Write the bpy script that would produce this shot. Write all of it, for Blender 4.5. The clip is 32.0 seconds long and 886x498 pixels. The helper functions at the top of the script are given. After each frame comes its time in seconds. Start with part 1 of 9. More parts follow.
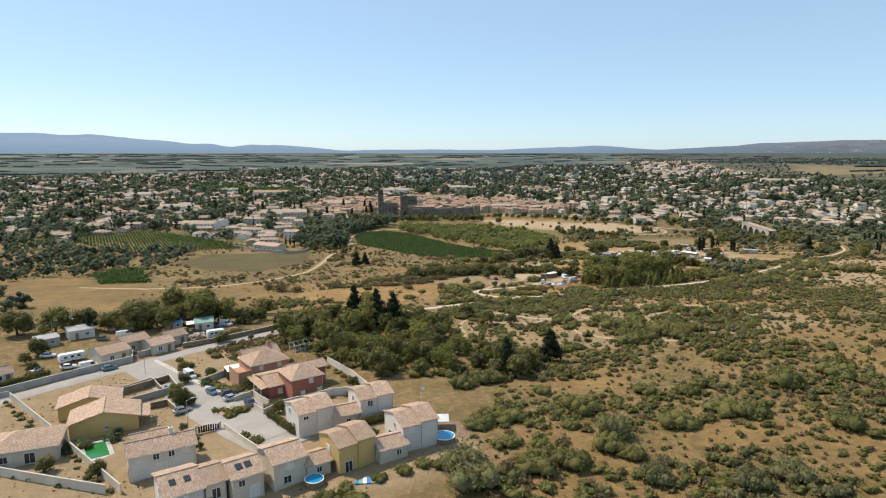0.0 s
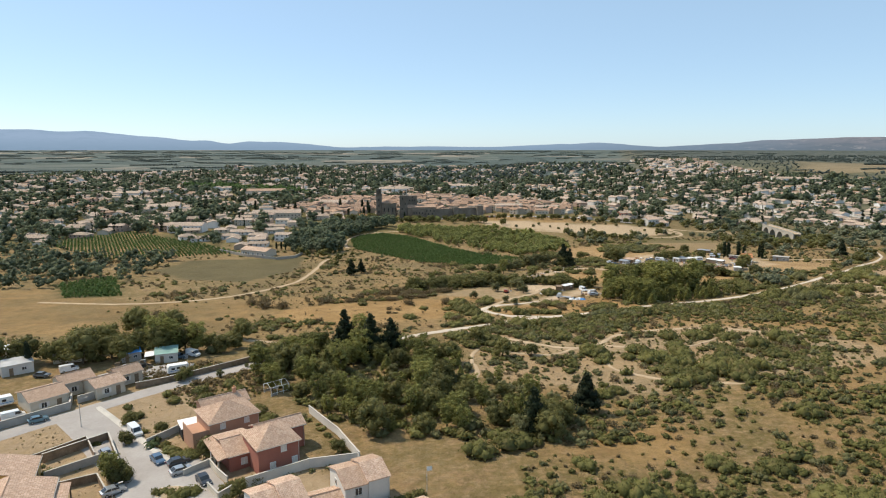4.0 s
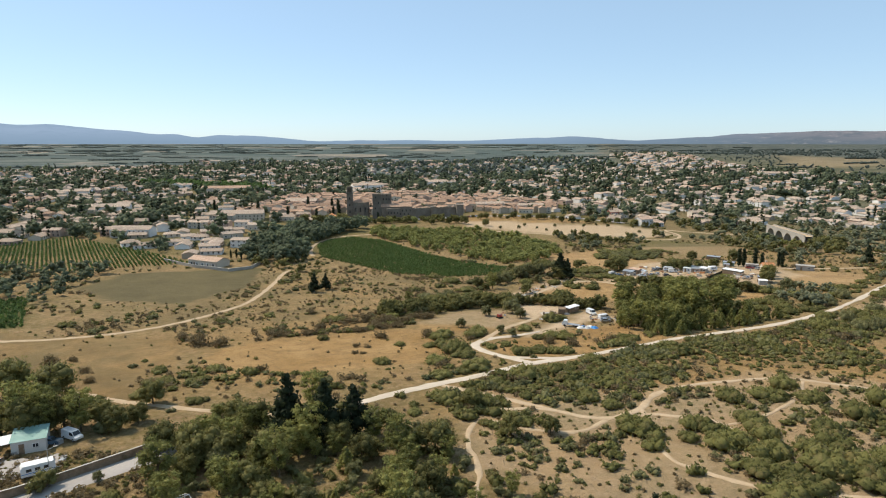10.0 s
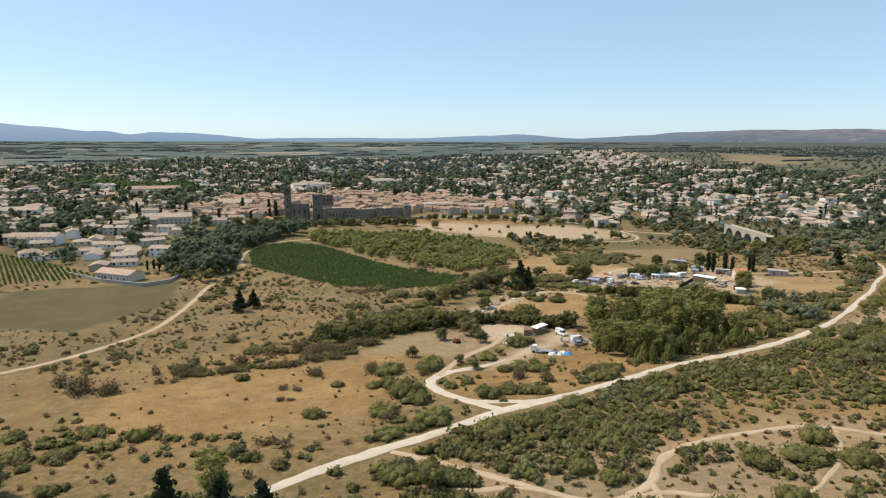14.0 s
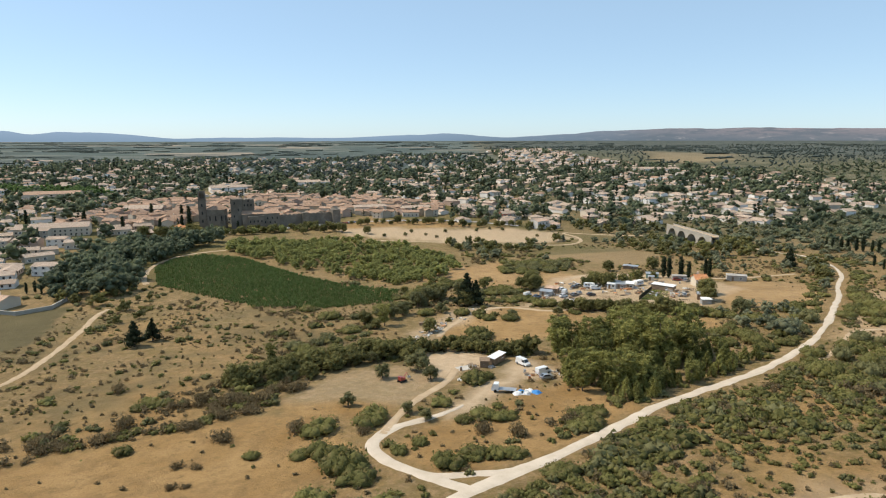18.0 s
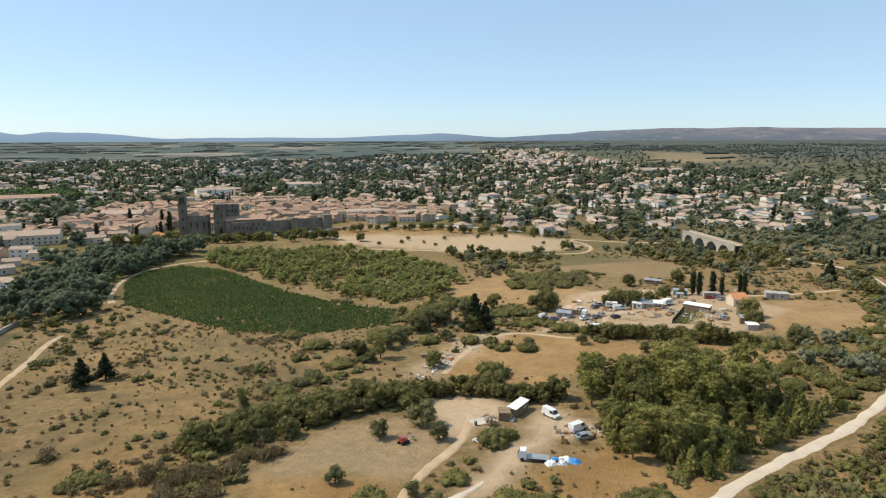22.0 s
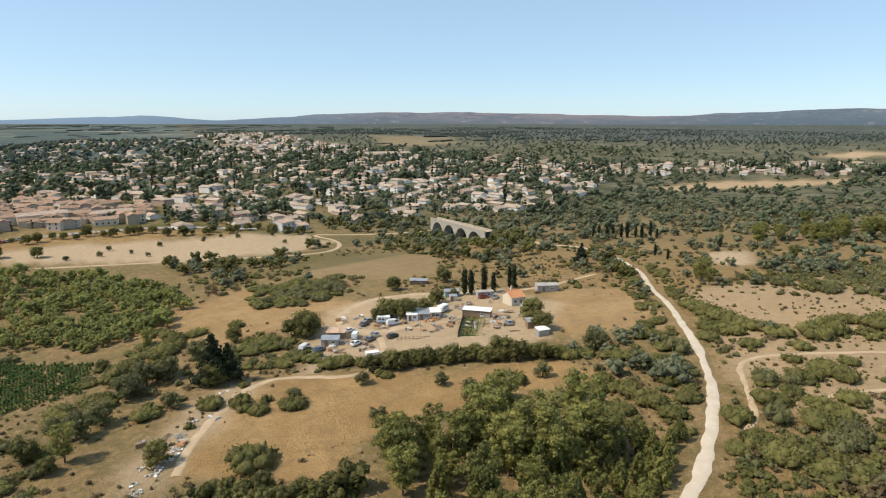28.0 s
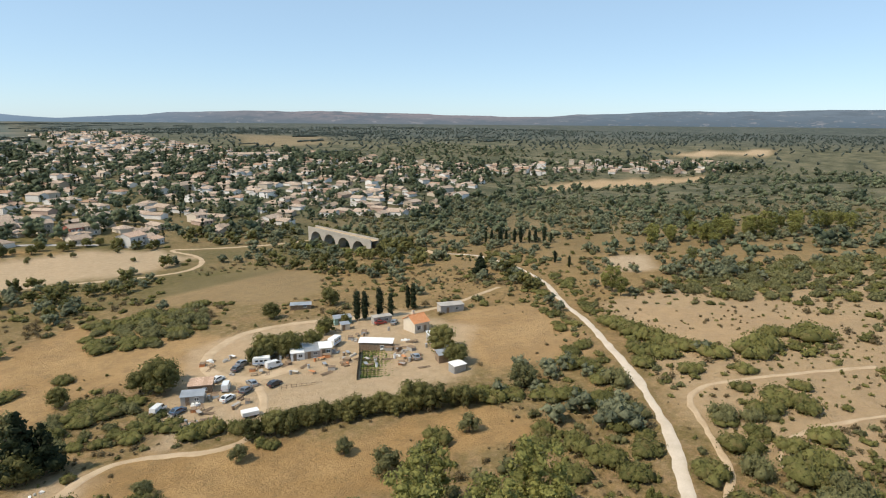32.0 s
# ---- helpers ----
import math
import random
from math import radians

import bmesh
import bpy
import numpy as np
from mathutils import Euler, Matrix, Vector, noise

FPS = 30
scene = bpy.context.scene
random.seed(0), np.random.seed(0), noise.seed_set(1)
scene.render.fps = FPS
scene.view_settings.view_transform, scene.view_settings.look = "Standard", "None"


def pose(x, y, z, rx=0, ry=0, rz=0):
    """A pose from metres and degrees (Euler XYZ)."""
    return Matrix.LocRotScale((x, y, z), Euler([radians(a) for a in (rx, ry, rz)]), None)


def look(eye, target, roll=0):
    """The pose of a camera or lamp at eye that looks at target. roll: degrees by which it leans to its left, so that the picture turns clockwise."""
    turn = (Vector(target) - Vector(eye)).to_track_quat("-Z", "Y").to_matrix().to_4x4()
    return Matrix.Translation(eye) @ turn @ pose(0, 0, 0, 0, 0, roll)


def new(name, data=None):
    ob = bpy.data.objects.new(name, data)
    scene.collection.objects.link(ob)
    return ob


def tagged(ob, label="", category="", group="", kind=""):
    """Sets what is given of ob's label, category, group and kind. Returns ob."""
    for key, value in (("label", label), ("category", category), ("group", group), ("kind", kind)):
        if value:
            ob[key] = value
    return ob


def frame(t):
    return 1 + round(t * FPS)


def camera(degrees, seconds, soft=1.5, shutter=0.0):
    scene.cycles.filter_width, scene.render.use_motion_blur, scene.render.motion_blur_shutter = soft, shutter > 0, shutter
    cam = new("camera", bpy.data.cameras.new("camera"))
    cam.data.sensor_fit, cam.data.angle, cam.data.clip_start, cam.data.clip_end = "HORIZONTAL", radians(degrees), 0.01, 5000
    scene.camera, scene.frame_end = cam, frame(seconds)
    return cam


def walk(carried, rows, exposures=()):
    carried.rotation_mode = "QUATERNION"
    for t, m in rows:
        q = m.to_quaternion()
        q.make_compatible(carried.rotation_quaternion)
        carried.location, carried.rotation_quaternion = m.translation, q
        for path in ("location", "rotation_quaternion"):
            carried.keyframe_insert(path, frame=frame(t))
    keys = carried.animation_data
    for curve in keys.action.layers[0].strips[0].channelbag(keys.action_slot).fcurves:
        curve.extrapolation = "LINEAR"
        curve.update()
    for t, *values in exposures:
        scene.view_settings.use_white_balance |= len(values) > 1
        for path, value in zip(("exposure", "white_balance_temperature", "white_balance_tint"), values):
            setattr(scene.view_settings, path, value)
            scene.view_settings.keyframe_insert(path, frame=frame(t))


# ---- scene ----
cam = camera(71.03, 32.0, 1.1)


def view(x, y, z, yaw, pitch, roll):
    return pose(x, y, z, 90 + pitch, 0, yaw) @ pose(0, 0, 0, 0, 0, roll)


PATH = [
    (0.0, view(0.00, 0.33, 50.08, -1.99, -8.97, -0.00)),
    (0.5, view(-0.16, 4.34, 50.11, -2.02, -9.01, 0.06)),
    (1.0, view(-0.32, 8.35, 50.15, -2.02, -9.08, 0.09)),
    (1.5, view(-0.47, 12.37, 50.20, -2.05, -9.15, 0.10)),
    (2.0, view(-0.62, 16.39, 50.27, -2.08, -9.22, 0.12)),
    (2.5, view(-0.75, 20.43, 50.34, -2.08, -9.25, 0.11)),
    (3.0, view(-0.86, 24.47, 50.41, -2.11, -9.26, 0.09)),
    (3.5, view(-0.95, 28.51, 50.48, -2.09, -9.25, 0.08)),
    (4.0, view(-1.01, 32.55, 50.55, -2.06, -9.25, 0.03)),
    (4.5, view(-1.05, 36.60, 50.61, -2.04, -9.26, -0.00)),
    (6.5, view(-1.08, 52.79, 50.78, -2.38, -9.42, -0.06)),
    (7.0, view(-1.06, 56.90, 50.80, -3.19, -9.47, -0.05)),
    (7.5, view(-1.04, 61.03, 50.82, -3.19, -9.56, -0.00)),
    (8.0, view(-1.01, 65.19, 50.84, -3.19, -9.62, -0.00)),
    (8.5, view(-0.96, 69.38, 50.85, -3.20, -9.70, -0.01)),
    (9.0, view(-0.89, 73.60, 50.85, -3.18, -9.75, 0.01)),
    (9.5, view(-0.79, 77.85, 50.83, -3.17, -9.79, -0.00)),
    (10.0, view(-0.64, 82.13, 50.79, -4.34, -9.81, 0.02)),
    (10.5, view(-0.43, 86.43, 50.72, -4.63, -9.83, 0.04)),
    (11.0, view(-0.15, 90.76, 50.62, -5.17, -9.82, 0.08)),
    (11.5, view(0.20, 95.09, 50.49, -8.20, -9.82, 0.14)),
    (12.0, view(0.59, 99.41, 50.33, -9.23, -9.88, 0.20)),
    (12.5, view(0.99, 103.71, 50.17, -9.28, -9.97, 0.20)),
    (13.0, view(1.39, 107.99, 50.01, -9.26, -9.99, 0.14)),
    (13.5, view(1.77, 112.23, 49.86, -9.26, -10.00, 0.16)),
    (14.0, view(2.14, 116.43, 49.72, -9.31, -9.99, 0.13)),
    (14.5, view(2.48, 120.62, 49.62, -9.32, -9.98, 0.07)),
    (16.5, view(3.69, 137.23, 49.44, -9.98, -9.67, -0.07)),
    (17.0, view(4.17, 141.33, 49.36, -12.32, -9.72, -0.07)),
    (17.5, view(4.72, 145.40, 49.27, -13.02, -9.85, -0.08)),
    (18.0, view(5.31, 149.45, 49.20, -15.83, -10.05, -0.08)),
    (18.5, view(5.95, 153.48, 49.15, -16.06, -10.19, -0.13)),
    (19.0, view(6.59, 157.49, 49.12, -16.11, -10.29, -0.15)),
    (19.5, view(7.25, 161.50, 49.11, -16.17, -10.30, -0.18)),
    (20.0, view(7.91, 165.49, 49.13, -16.29, -10.28, -0.19)),
    (20.5, view(8.58, 169.49, 49.19, -16.35, -10.23, -0.17)),
    (21.0, view(9.28, 173.50, 49.27, -16.35, -10.17, -0.13)),
    (21.5, view(10.01, 177.52, 49.36, -16.35, -10.11, -0.13)),
    (22.0, view(10.77, 181.57, 49.46, -16.38, -10.06, -0.13)),
    (22.5, view(11.59, 185.62, 49.56, -18.09, -9.98, -0.13)),
    (23.0, view(12.48, 189.68, 49.64, -20.52, -9.93, -0.13)),
    (23.5, view(13.44, 193.73, 49.70, -20.63, -9.97, -0.11)),
    (24.0, view(14.48, 197.76, 49.73, -20.93, -10.06, -0.13)),
    (24.5, view(15.61, 201.76, 49.71, -24.47, -10.31, -0.09)),
    (25.0, view(16.82, 205.72, 49.66, -27.60, -10.69, -0.06)),
    (25.5, view(18.11, 209.64, 49.58, -27.99, -10.89, -0.05)),
    (27.5, view(24.13, 224.94, 49.06, -36.82, -11.46, 0.06)),
    (28.0, view(25.90, 228.60, 48.95, -41.31, -11.53, 0.09)),
    (28.5, view(27.78, 232.17, 48.85, -43.22, -11.57, 0.18)),
    (29.0, view(29.76, 235.67, 48.76, -43.33, -11.59, 0.19)),
    (29.5, view(31.85, 239.10, 48.68, -45.58, -11.62, 0.23)),
    (30.0, view(34.04, 242.45, 48.60, -49.49, -11.63, 0.33)),
    (30.5, view(36.31, 245.74, 48.53, -50.01, -11.62, 0.34)),
    (31.0, view(38.64, 248.97, 48.47, -51.73, -11.60, 0.36)),
    (31.5, view(41.01, 252.17, 48.41, -53.12, -11.53, 0.43)),
    (32.0, view(43.42, 255.35, 48.35, -53.20, -11.50, 0.47)),
]
walk(cam, PATH)

# ---- world and sun ----
SUN_AZ, SUN_EL = radians(-60), radians(50)
world = bpy.data.worlds.new("world")
scene.world = world
world.use_nodes = True
wn, wl = world.node_tree.nodes, world.node_tree.links
sky = wn.new("ShaderNodeTexSky")
sky.sky_type = "NISHITA"
sky.sun_disc = False
sky.sun_elevation = SUN_EL
sky.sun_rotation = SUN_AZ
sky.altitude = 100
sky.air_density = 0.75
sky.dust_density = 0.35
sky.ozone_density = 3.0
wn["Background"].inputs[1].default_value = 0.160
haze = wn.new("ShaderNodeMix")
haze.data_type = "RGBA"
haze.inputs[0].default_value = 0.50
haze.inputs[7].default_value = (3.35, 4.75, 5.75, 1)
wl.new(sky.outputs[0], haze.inputs[6])
wl.new(haze.outputs[2], wn["Background"].inputs[0])
sun_data = bpy.data.lights.new("sun", "SUN")
sun_data.energy, sun_data.angle, sun_data.color = 4.8, radians(0.53), (1.0, 0.875, 0.70)
sun = new("sun", sun_data)
sun.matrix_world = look((math.sin(SUN_AZ) * 100, math.cos(SUN_AZ) * 100, 100 * math.tan(SUN_EL)), (0, 0, 0))
scene.view_settings.exposure = 0.0

# ---- ground form ----
YK = np.array([40, 100, 150, 200, 237, 265, 300, 345, 400, 450, 500, 560, 650, 900, 1500, 2500, 4900.0])
PX = np.array([-400, -80, 30, 90, 200, 400.0])
PR = np.array([
    [-6, -6, -7, -8, -10, -12, -15, -18, -20, -20, -20, -20, -18, -14, -4, 14, 46],
    [-5, -5.5, -6.5, -7, -9.5, -11.5, -13.5, -16.5, -19.5, -20, -20, -20, -19, -17, -4, 14, 46],
    [-1, 0, -3, -5, -7.2, -10.8, -12.6, -16, -19, -20, -20, -20, -19, -17, -4, 14, 46],
    [2, 2.5, 1.2, -3, -6.8, -9.6, -12.6, -14.8, -16.8, -18.5, -20, -20, -19, -17, -4, 14, 46],
    [3, 3, 2, 0, -3, -4.8, -7.2, -10.4, -14.6, -17, -20, -21, -19, -17, -4, 14, 46],
    [4, 4, 3, 1, -1, -3, -5, -8, -12, -15, -17, -17, -14, -8, 8, 18, 46],
])


def terr(x, y):
    """Height of the ground."""
    x, y = np.asarray(x, float), np.asarray(y, float)
    far = np.hypot(x - 20, y - 200) + 200
    s = np.clip((far - 900) / 600, 0, 1)
    y2 = y + (far - y) * s * s * (3 - 2 * s)
    k = np.clip(np.searchsorted(YK, y2) - 1, 0, len(YK) - 2)
    a = np.clip((y2 - YK[k]) / (YK[k + 1] - YK[k]), 0, 1)
    z = PR[:, k] * (1 - a) + PR[:, k + 1] * a
    k = np.clip(np.searchsorted(PX, x) - 1, 0, len(PX) - 2)
    a = np.clip((x - PX[k]) / (PX[k + 1] - PX[k]), 0, 1)
    a = a * a * (3 - 2 * a)
    z = np.take_along_axis(z, k[None], 0)[0] * (1 - a) + np.take_along_axis(z, k[None] + 1, 0)[0] * a
    return z + 9 * np.exp(-(((x - 800) / 330) ** 2 + ((y - 1560) / 260) ** 2))


def gz(x, y):
    return float(terr(np.array([x]), np.array([y]))[0])


def vnoise(x, y, size, seed=0):
    """Smooth value noise, 0 to 1."""
    x, y = np.asarray(x, float) / size + seed * 17.3, np.asarray(y, float) / size + seed * 9.1
    i, j = np.floor(x), np.floor(y)
    u, v = x - i, y - j
    u, v = u * u * (3 - 2 * u), v * v * (3 - 2 * v)

    def h(p, q):
        s = np.sin(p * 127.1 + q * 311.7 + seed * 74.7) * 43758.5453
        return s - np.floor(s)
    return (h(i, j) * (1 - u) + h(i + 1, j) * u) * (1 - v) + (h(i, j + 1) * (1 - u) + h(i + 1, j + 1) * u) * v


def inside(x, y, poly):
    x, y = np.asarray(x, float), np.asarray(y, float)
    hit = np.zeros(x.shape, bool)
    for (x0, y0), (x1, y1) in zip(poly, poly[1:] + poly[:1]):
        if y0 == y1:
            continue
        cross = (y0 > y) != (y1 > y)
        hit ^= cross & (x < (x1 - x0) * (y - y0) / (y1 - y0) + x0)
    return hit


def edge_dist(x, y, line, closed=False):
    x, y = np.asarray(x, float), np.asarray(y, float)
    best = np.full(x.shape, 1e9)
    for (x0, y0), (x1, y1) in zip(line, line[1:] + (line[:1] if closed else [])):
        dx, dy = x1 - x0, y1 - y0
        t = np.clip(((x - x0) * dx + (y - y0) * dy) / (dx * dx + dy * dy + 1e-9), 0, 1)
        best = np.minimum(best, np.hypot(x - x0 - t * dx, y - y0 - t * dy))
    return best


def soft_in(x, y, poly, blur=2.5):
    """1 inside, 0 outside, with a ragged soft edge."""
    x, y = np.asarray(x, float), np.asarray(y, float)
    px, py = [p[0] for p in poly], [p[1] for p in poly]
    out = np.zeros(x.shape)
    m = (x > min(px) - 12) & (x < max(px) + 12) & (y > min(py) - 12) & (y < max(py) + 12)
    if m.any():
        xm, ym = x[m], y[m]
        d = edge_dist(xm, ym, poly, True)
        d = np.where(inside(xm, ym, poly), d, -d) + 3.0 * (vnoise(xm, ym, 5, 3) - 0.5) + 2 * (vnoise(xm, ym, 1.7, 4) - 0.5)
        out[m] = np.clip(0.5 + d / blur, 0, 1)
    return out


# ---- plan of the land ----
VINE = [(-55.4, 509.7), (-49.8, 533.3), (-32.9, 546.0), (-9.9, 528.1), (19.0, 470.4), (42.7, 436.7), (61.2, 417.3), (53.5, 397.7), (24.2, 399.0), (-1.6, 409.6), (-28.4, 443.4), (-47.4, 465.7)]
VINE_FAR = [(-282, 500), (-245, 560), (-151, 481), (-122, 451), (-158, 439), (-192, 428), (-218, 441)]
CROP = [(-180, 339), (-166, 366), (-132, 303), (-156, 300)]
FALLOW = [(-154, 386), (-149, 423), (-75, 435), (-73, 381), (-91, 342), (-126, 353)]
MEADOW = [(-56.3, 269.5), (-46.1, 274.7), (-32.9, 278.6), (-24.4, 281.5), (-10.1, 286.5), (4.5, 287), (15, 281), (20.1, 260.6), (12.8, 254), (10, 243), (-7.8, 240), (-21, 236), (-40, 238), (-55, 246)]
PADDOCK = [(5.5, 293.6), (20.3, 309.4), (32.1, 313.4), (41.6, 311.3), (45.7, 303.3), (47.4, 296.0), (42.9, 290.4), (36.9, 285.2), (32.0, 283.5), (20.7, 290.8), (11.7, 291.4)]
GOLD_STRIP = [(5.5, 293.6), (11.7, 291.4), (20.7, 290.8), (32.0, 283.5), (29.2, 276.1), (19.2, 280.3), (11.2, 281.3), (6.7, 284.6)]
SAND = [(46.5, 321.5), (55.5, 320.8), (63.7, 315.7), (66.9, 310.1), (63.8, 308.1), (59.6, 305.6), (53.5, 303.8), (49.3, 297.5), (46.7, 296.3), (46.8, 304.4), (46.1, 313.3)]
YARD = [(67.9, 303.7), (73.6, 304.7), (78.4, 295.5), (75.3, 289.6), (70.5, 288.8), (66.7, 290.3), (62.4, 292.4), (63.3, 296.9)]
DRIVE = [(49.9, 285.9), (62.4, 292.4), (68.0, 295), (68.0, 290.4), (58.9, 285.9), (55.2, 281.7), (49.8, 276.7), (46.7, 273.2), (42.4, 272.2), (42.7, 275.6), (46.7, 279.8)]
LOOP_FIELD = [(36, 242), (28, 252), (26, 262), (40, 270), (58, 278), (76, 284), (82, 270), (84, 262), (60, 250)]
STUBBLE = [(57.2, 338.8), (63.4, 349.2), (78.6, 364.1), (85.1, 369.2), (93.8, 368.3), (114.2, 352.0), (121.2, 339.0), (136.9, 330.5), (149, 321), (147, 307.7), (137.2, 304), (136.2, 311.1), (130, 317), (113.5, 320), (102.2, 326), (87.2, 325), (76.3, 315), (66.8, 326.0)]
RUBBLE = [(55.7, 354.1), (69.8, 369.1), (84, 376), (88, 368), (81.9, 362), (73.5, 354), (61.8, 345.4), (53.5, 336), (46.9, 343.0)]
UPPER_FIELD = [(75.6, 437.0), (100.6, 458.0), (127.8, 470.0), (131.5, 451.8), (145.7, 424.5), (150.1, 400), (135.2, 395), (120.5, 399), (104.7, 408.9), (91.8, 401), (86.6, 396), (81.5, 417.4)]
CAMP = [(118, 395), (135, 416), (160, 414), (195, 388), (190, 352), (160, 335), (135, 345), (118, 362), (100, 366), (105, 380)]
CAMP_FIELD = [(212.1, 364.2), (222.4, 346.1), (189.7, 314.4), (184.2, 313.5), (174.6, 323.1), (164, 330), (172, 345), (197.4, 367.8)]
EAST_FIELD = [(235.3, 325.0), (239.1, 297.3), (243.3, 277.7), (249.8, 258.6), (240.7, 263.2), (223.7, 271.7), (212.7, 279.1), (201.9, 290.2), (189, 294), (202, 304)]
ARENA = [(60, 598), (57, 622), (82, 630), (133.7, 609.6), (187.4, 602.7), (214.1, 574.2), (216.8, 543.4), (183.8, 531.1), (135.0, 540.5), (92.5, 569.5)]
ARENA_BANK = [(58.6, 664), (89, 672), (123, 665), (145, 649), (189, 606), (134, 610), (82, 631), (57, 623)]
MID_FIELD = [(171.6, 497.1), (188.0, 502.3), (215.1, 493.0), (225.2, 472.0), (221.1, 451.8), (196.4, 431.2), (180.6, 432.3), (173.1, 450.2), (159.1, 470.4)]
WEST_DRY = [(-167, 246), (-211, 312), (-185, 330), (-117, 286), (-70, 284), (-53, 216), (-100, 220)]
TOP_FIELD = [(608, 568), (719, 560), (874, 460), (848, 442), (728, 476), (600, 535)]
CLEARING = [(311, 357), (315, 345), (292, 333), (282, 336), (283, 345), (300, 360)]
QUARRY = [(905, 1520), (1058, 1369), (960, 1240), (885, 1150), (780, 1120), (715, 1180)]
PALE_FIELDS = [(1117, 605), (1250, 463), (1190, 410), (1085, 530)]
HILL_VILLAGE = [(575, 1700), (800, 1950), (700, 1570), (640, 1280), (655, 1150), (530, 1150), (450, 1290)]
PINES = [(76, 269), (82, 268), (90, 267.5), (107, 271), (125, 278), (122, 284), (119, 292), (115, 308), (102, 318), (88, 317), (81, 302), (77, 284)]
WOOD = [(-20.9, 555.9), (-12.4, 583.6), (19.2, 583), (51.3, 571.7), (79.9, 541.5), (101.1, 508.6), (102.1, 458.5), (89.8, 440), (68.8, 430), (58, 430), (45, 452), (34.9, 466.5), (11.8, 499.4)]
OAKS = [(-42, 178), (-30, 166), (-20, 155), (-15, 149), (-10, 141), (5, 140), (19, 136), (26, 141), (27, 150), (22, 160), (18, 172), (10, 185), (3, 194), (-8, 200), (-16, 210), (-28, 216), (-38, 206), (-44, 195)]
RIVER_TREES = [(-78, 430), (-64, 441), (-58, 460), (-62, 507), (-40, 570), (-26, 588), (-35, 600), (-55, 588), (-84, 574), (-98, 530), (-96, 472)]
RIVER_SHRUBS = [(-83.3, 440.8), (-94.1, 485.6), (-91.2, 497.1), (-80, 520), (-54.0, 473.5), (-42.4, 453.2), (-43.3, 406.6), (-47.0, 391.9), (-64.1, 412), (-74, 428.2)]
WEST_HOUSES = [(-190, 660), (-98, 660), (-92, 560), (-92, 505), (-110, 500), (-150, 580)]
MEADOW_BRUSH = [(-84.2, 270.6), (-58.9, 255.5), (-33.2, 241.8), (-14.4, 233.4), (-0.4, 224.1), (-1.4, 215.3), (-19.4, 222.0), (-31.7, 222.6), (-45.0, 218.7), (-63.0, 227.4)]
ESTATE = [(-105, 140), (-80, 168), (-60, 184), (-40, 150), (5, 112), (12, 98), (-10, 85), (-30, 70), (-110, 70)]
GARRIGUE = [(12, 60), (5, 100), (20, 140), (20, 178), (14, 196), (6, 216), (34, 231), (70, 248), (130, 268), (170, 285), (240, 270), (400, 250), (400, 40)]

DIRT_ROAD = [(-14, 210), (-8.3, 214.1), (-0.4, 218.8), (10.8, 224.4), (21.8, 229.5), (33.9, 237.0), (44.2, 241.4), (55.8, 246.1), (71.2, 253.4), (84.6, 260.4), (99.7, 265.8), (120.9, 270.9), (138.3, 277.6), (153.5, 284.6), (171.8, 296.3), (188.5, 309.6), (210.1, 326.8), (216, 332), (229.9, 345.3), (246, 357), (260.3, 371.4), (272, 385), (281.9, 401.5), (287, 413), (289.0, 422.7), (284.2, 440.5)]
LOOP_ROAD = [(34.5, 238.0), (29.8, 245.4), (24.8, 252.5), (22.3, 261.0), (24.3, 267.0), (29.4, 271.3), (36.7, 273.0), (42.5, 275.4), (46.5, 278)]
FARM_TRACK = [(26, 268), (29.7, 274.9), (37.1, 285.3), (46.4, 292.9), (51.4, 301.2), (55, 308)]
RING_ROAD = [(238, 374.5), (227.4, 375.3), (208.8, 375.0), (189.1, 383.3), (178.5, 398.5), (165.1, 410.4), (153.1, 414.6), (141.3, 410.2), (132.6, 403.6), (128.8, 394.6), (128.3, 386.9), (133.2, 379.7), (142.5, 377.9)]
RING_EXIT = [(130, 384), (129.6, 372.7), (119.9, 361.0), (112.1, 355.3), (105.7, 357.2), (96.4, 367.4), (89.0, 370), (80, 366), (70, 356), (63, 349), (57.2, 339)]
HILL_PATH = [(112, 200), (104.3, 205.4), (97.5, 211), (92.3, 215.6), (83.4, 216.0), (71, 214.8), (58.5, 211.5), (52.5, 205), (49.8, 201.0), (41, 197.0), (33.8, 202), (22.4, 212.5), (10, 222)]
HILL_PATH_B = [(41, 197), (34.3, 191.8), (24, 194), (15.7, 201.7), (11.5, 191.3), (13.5, 179.6), (10, 168)]
HILL_PATH_C = [(50.5, 203), (48, 190), (45.9, 181.1), (47.5, 175.9), (55.7, 166.4), (70, 160)]
HILL_PATH_D = [(43.9, 198.2), (51.5, 198.6), (55.8, 196.2), (60.8, 193.5), (62.9, 188.4), (61.4, 181.7), (59.9, 174)]
HILL_PATH_E = [(93.3, 212.6), (87.6, 204.5), (79.0, 197.2), (70.5, 191.8), (62, 190)]
HILL_PATH_F = [(10, 209), (18.0, 205.9), (22.2, 205.1), (28.7, 205.2), (35, 201.5)]
HILL_OPEN = [(12, 220), (38.9, 221), (55, 215.5), (69.7, 215), (87.7, 222), (102, 218), (116, 204), (125, 175), (78, 160), (40, 160), (12, 178)]
EAST_OPEN = [(150, 262), (165, 288), (185, 300), (206, 312), (230, 332), (262, 318), (300, 285), (320, 262), (290, 235), (220, 235), (170, 240)]
WEST_PATH = [(-98, 240), (-87.1, 235.3), (-67.9, 224.4), (-54.8, 218.7), (-41.1, 212.8), (-24, 208)]
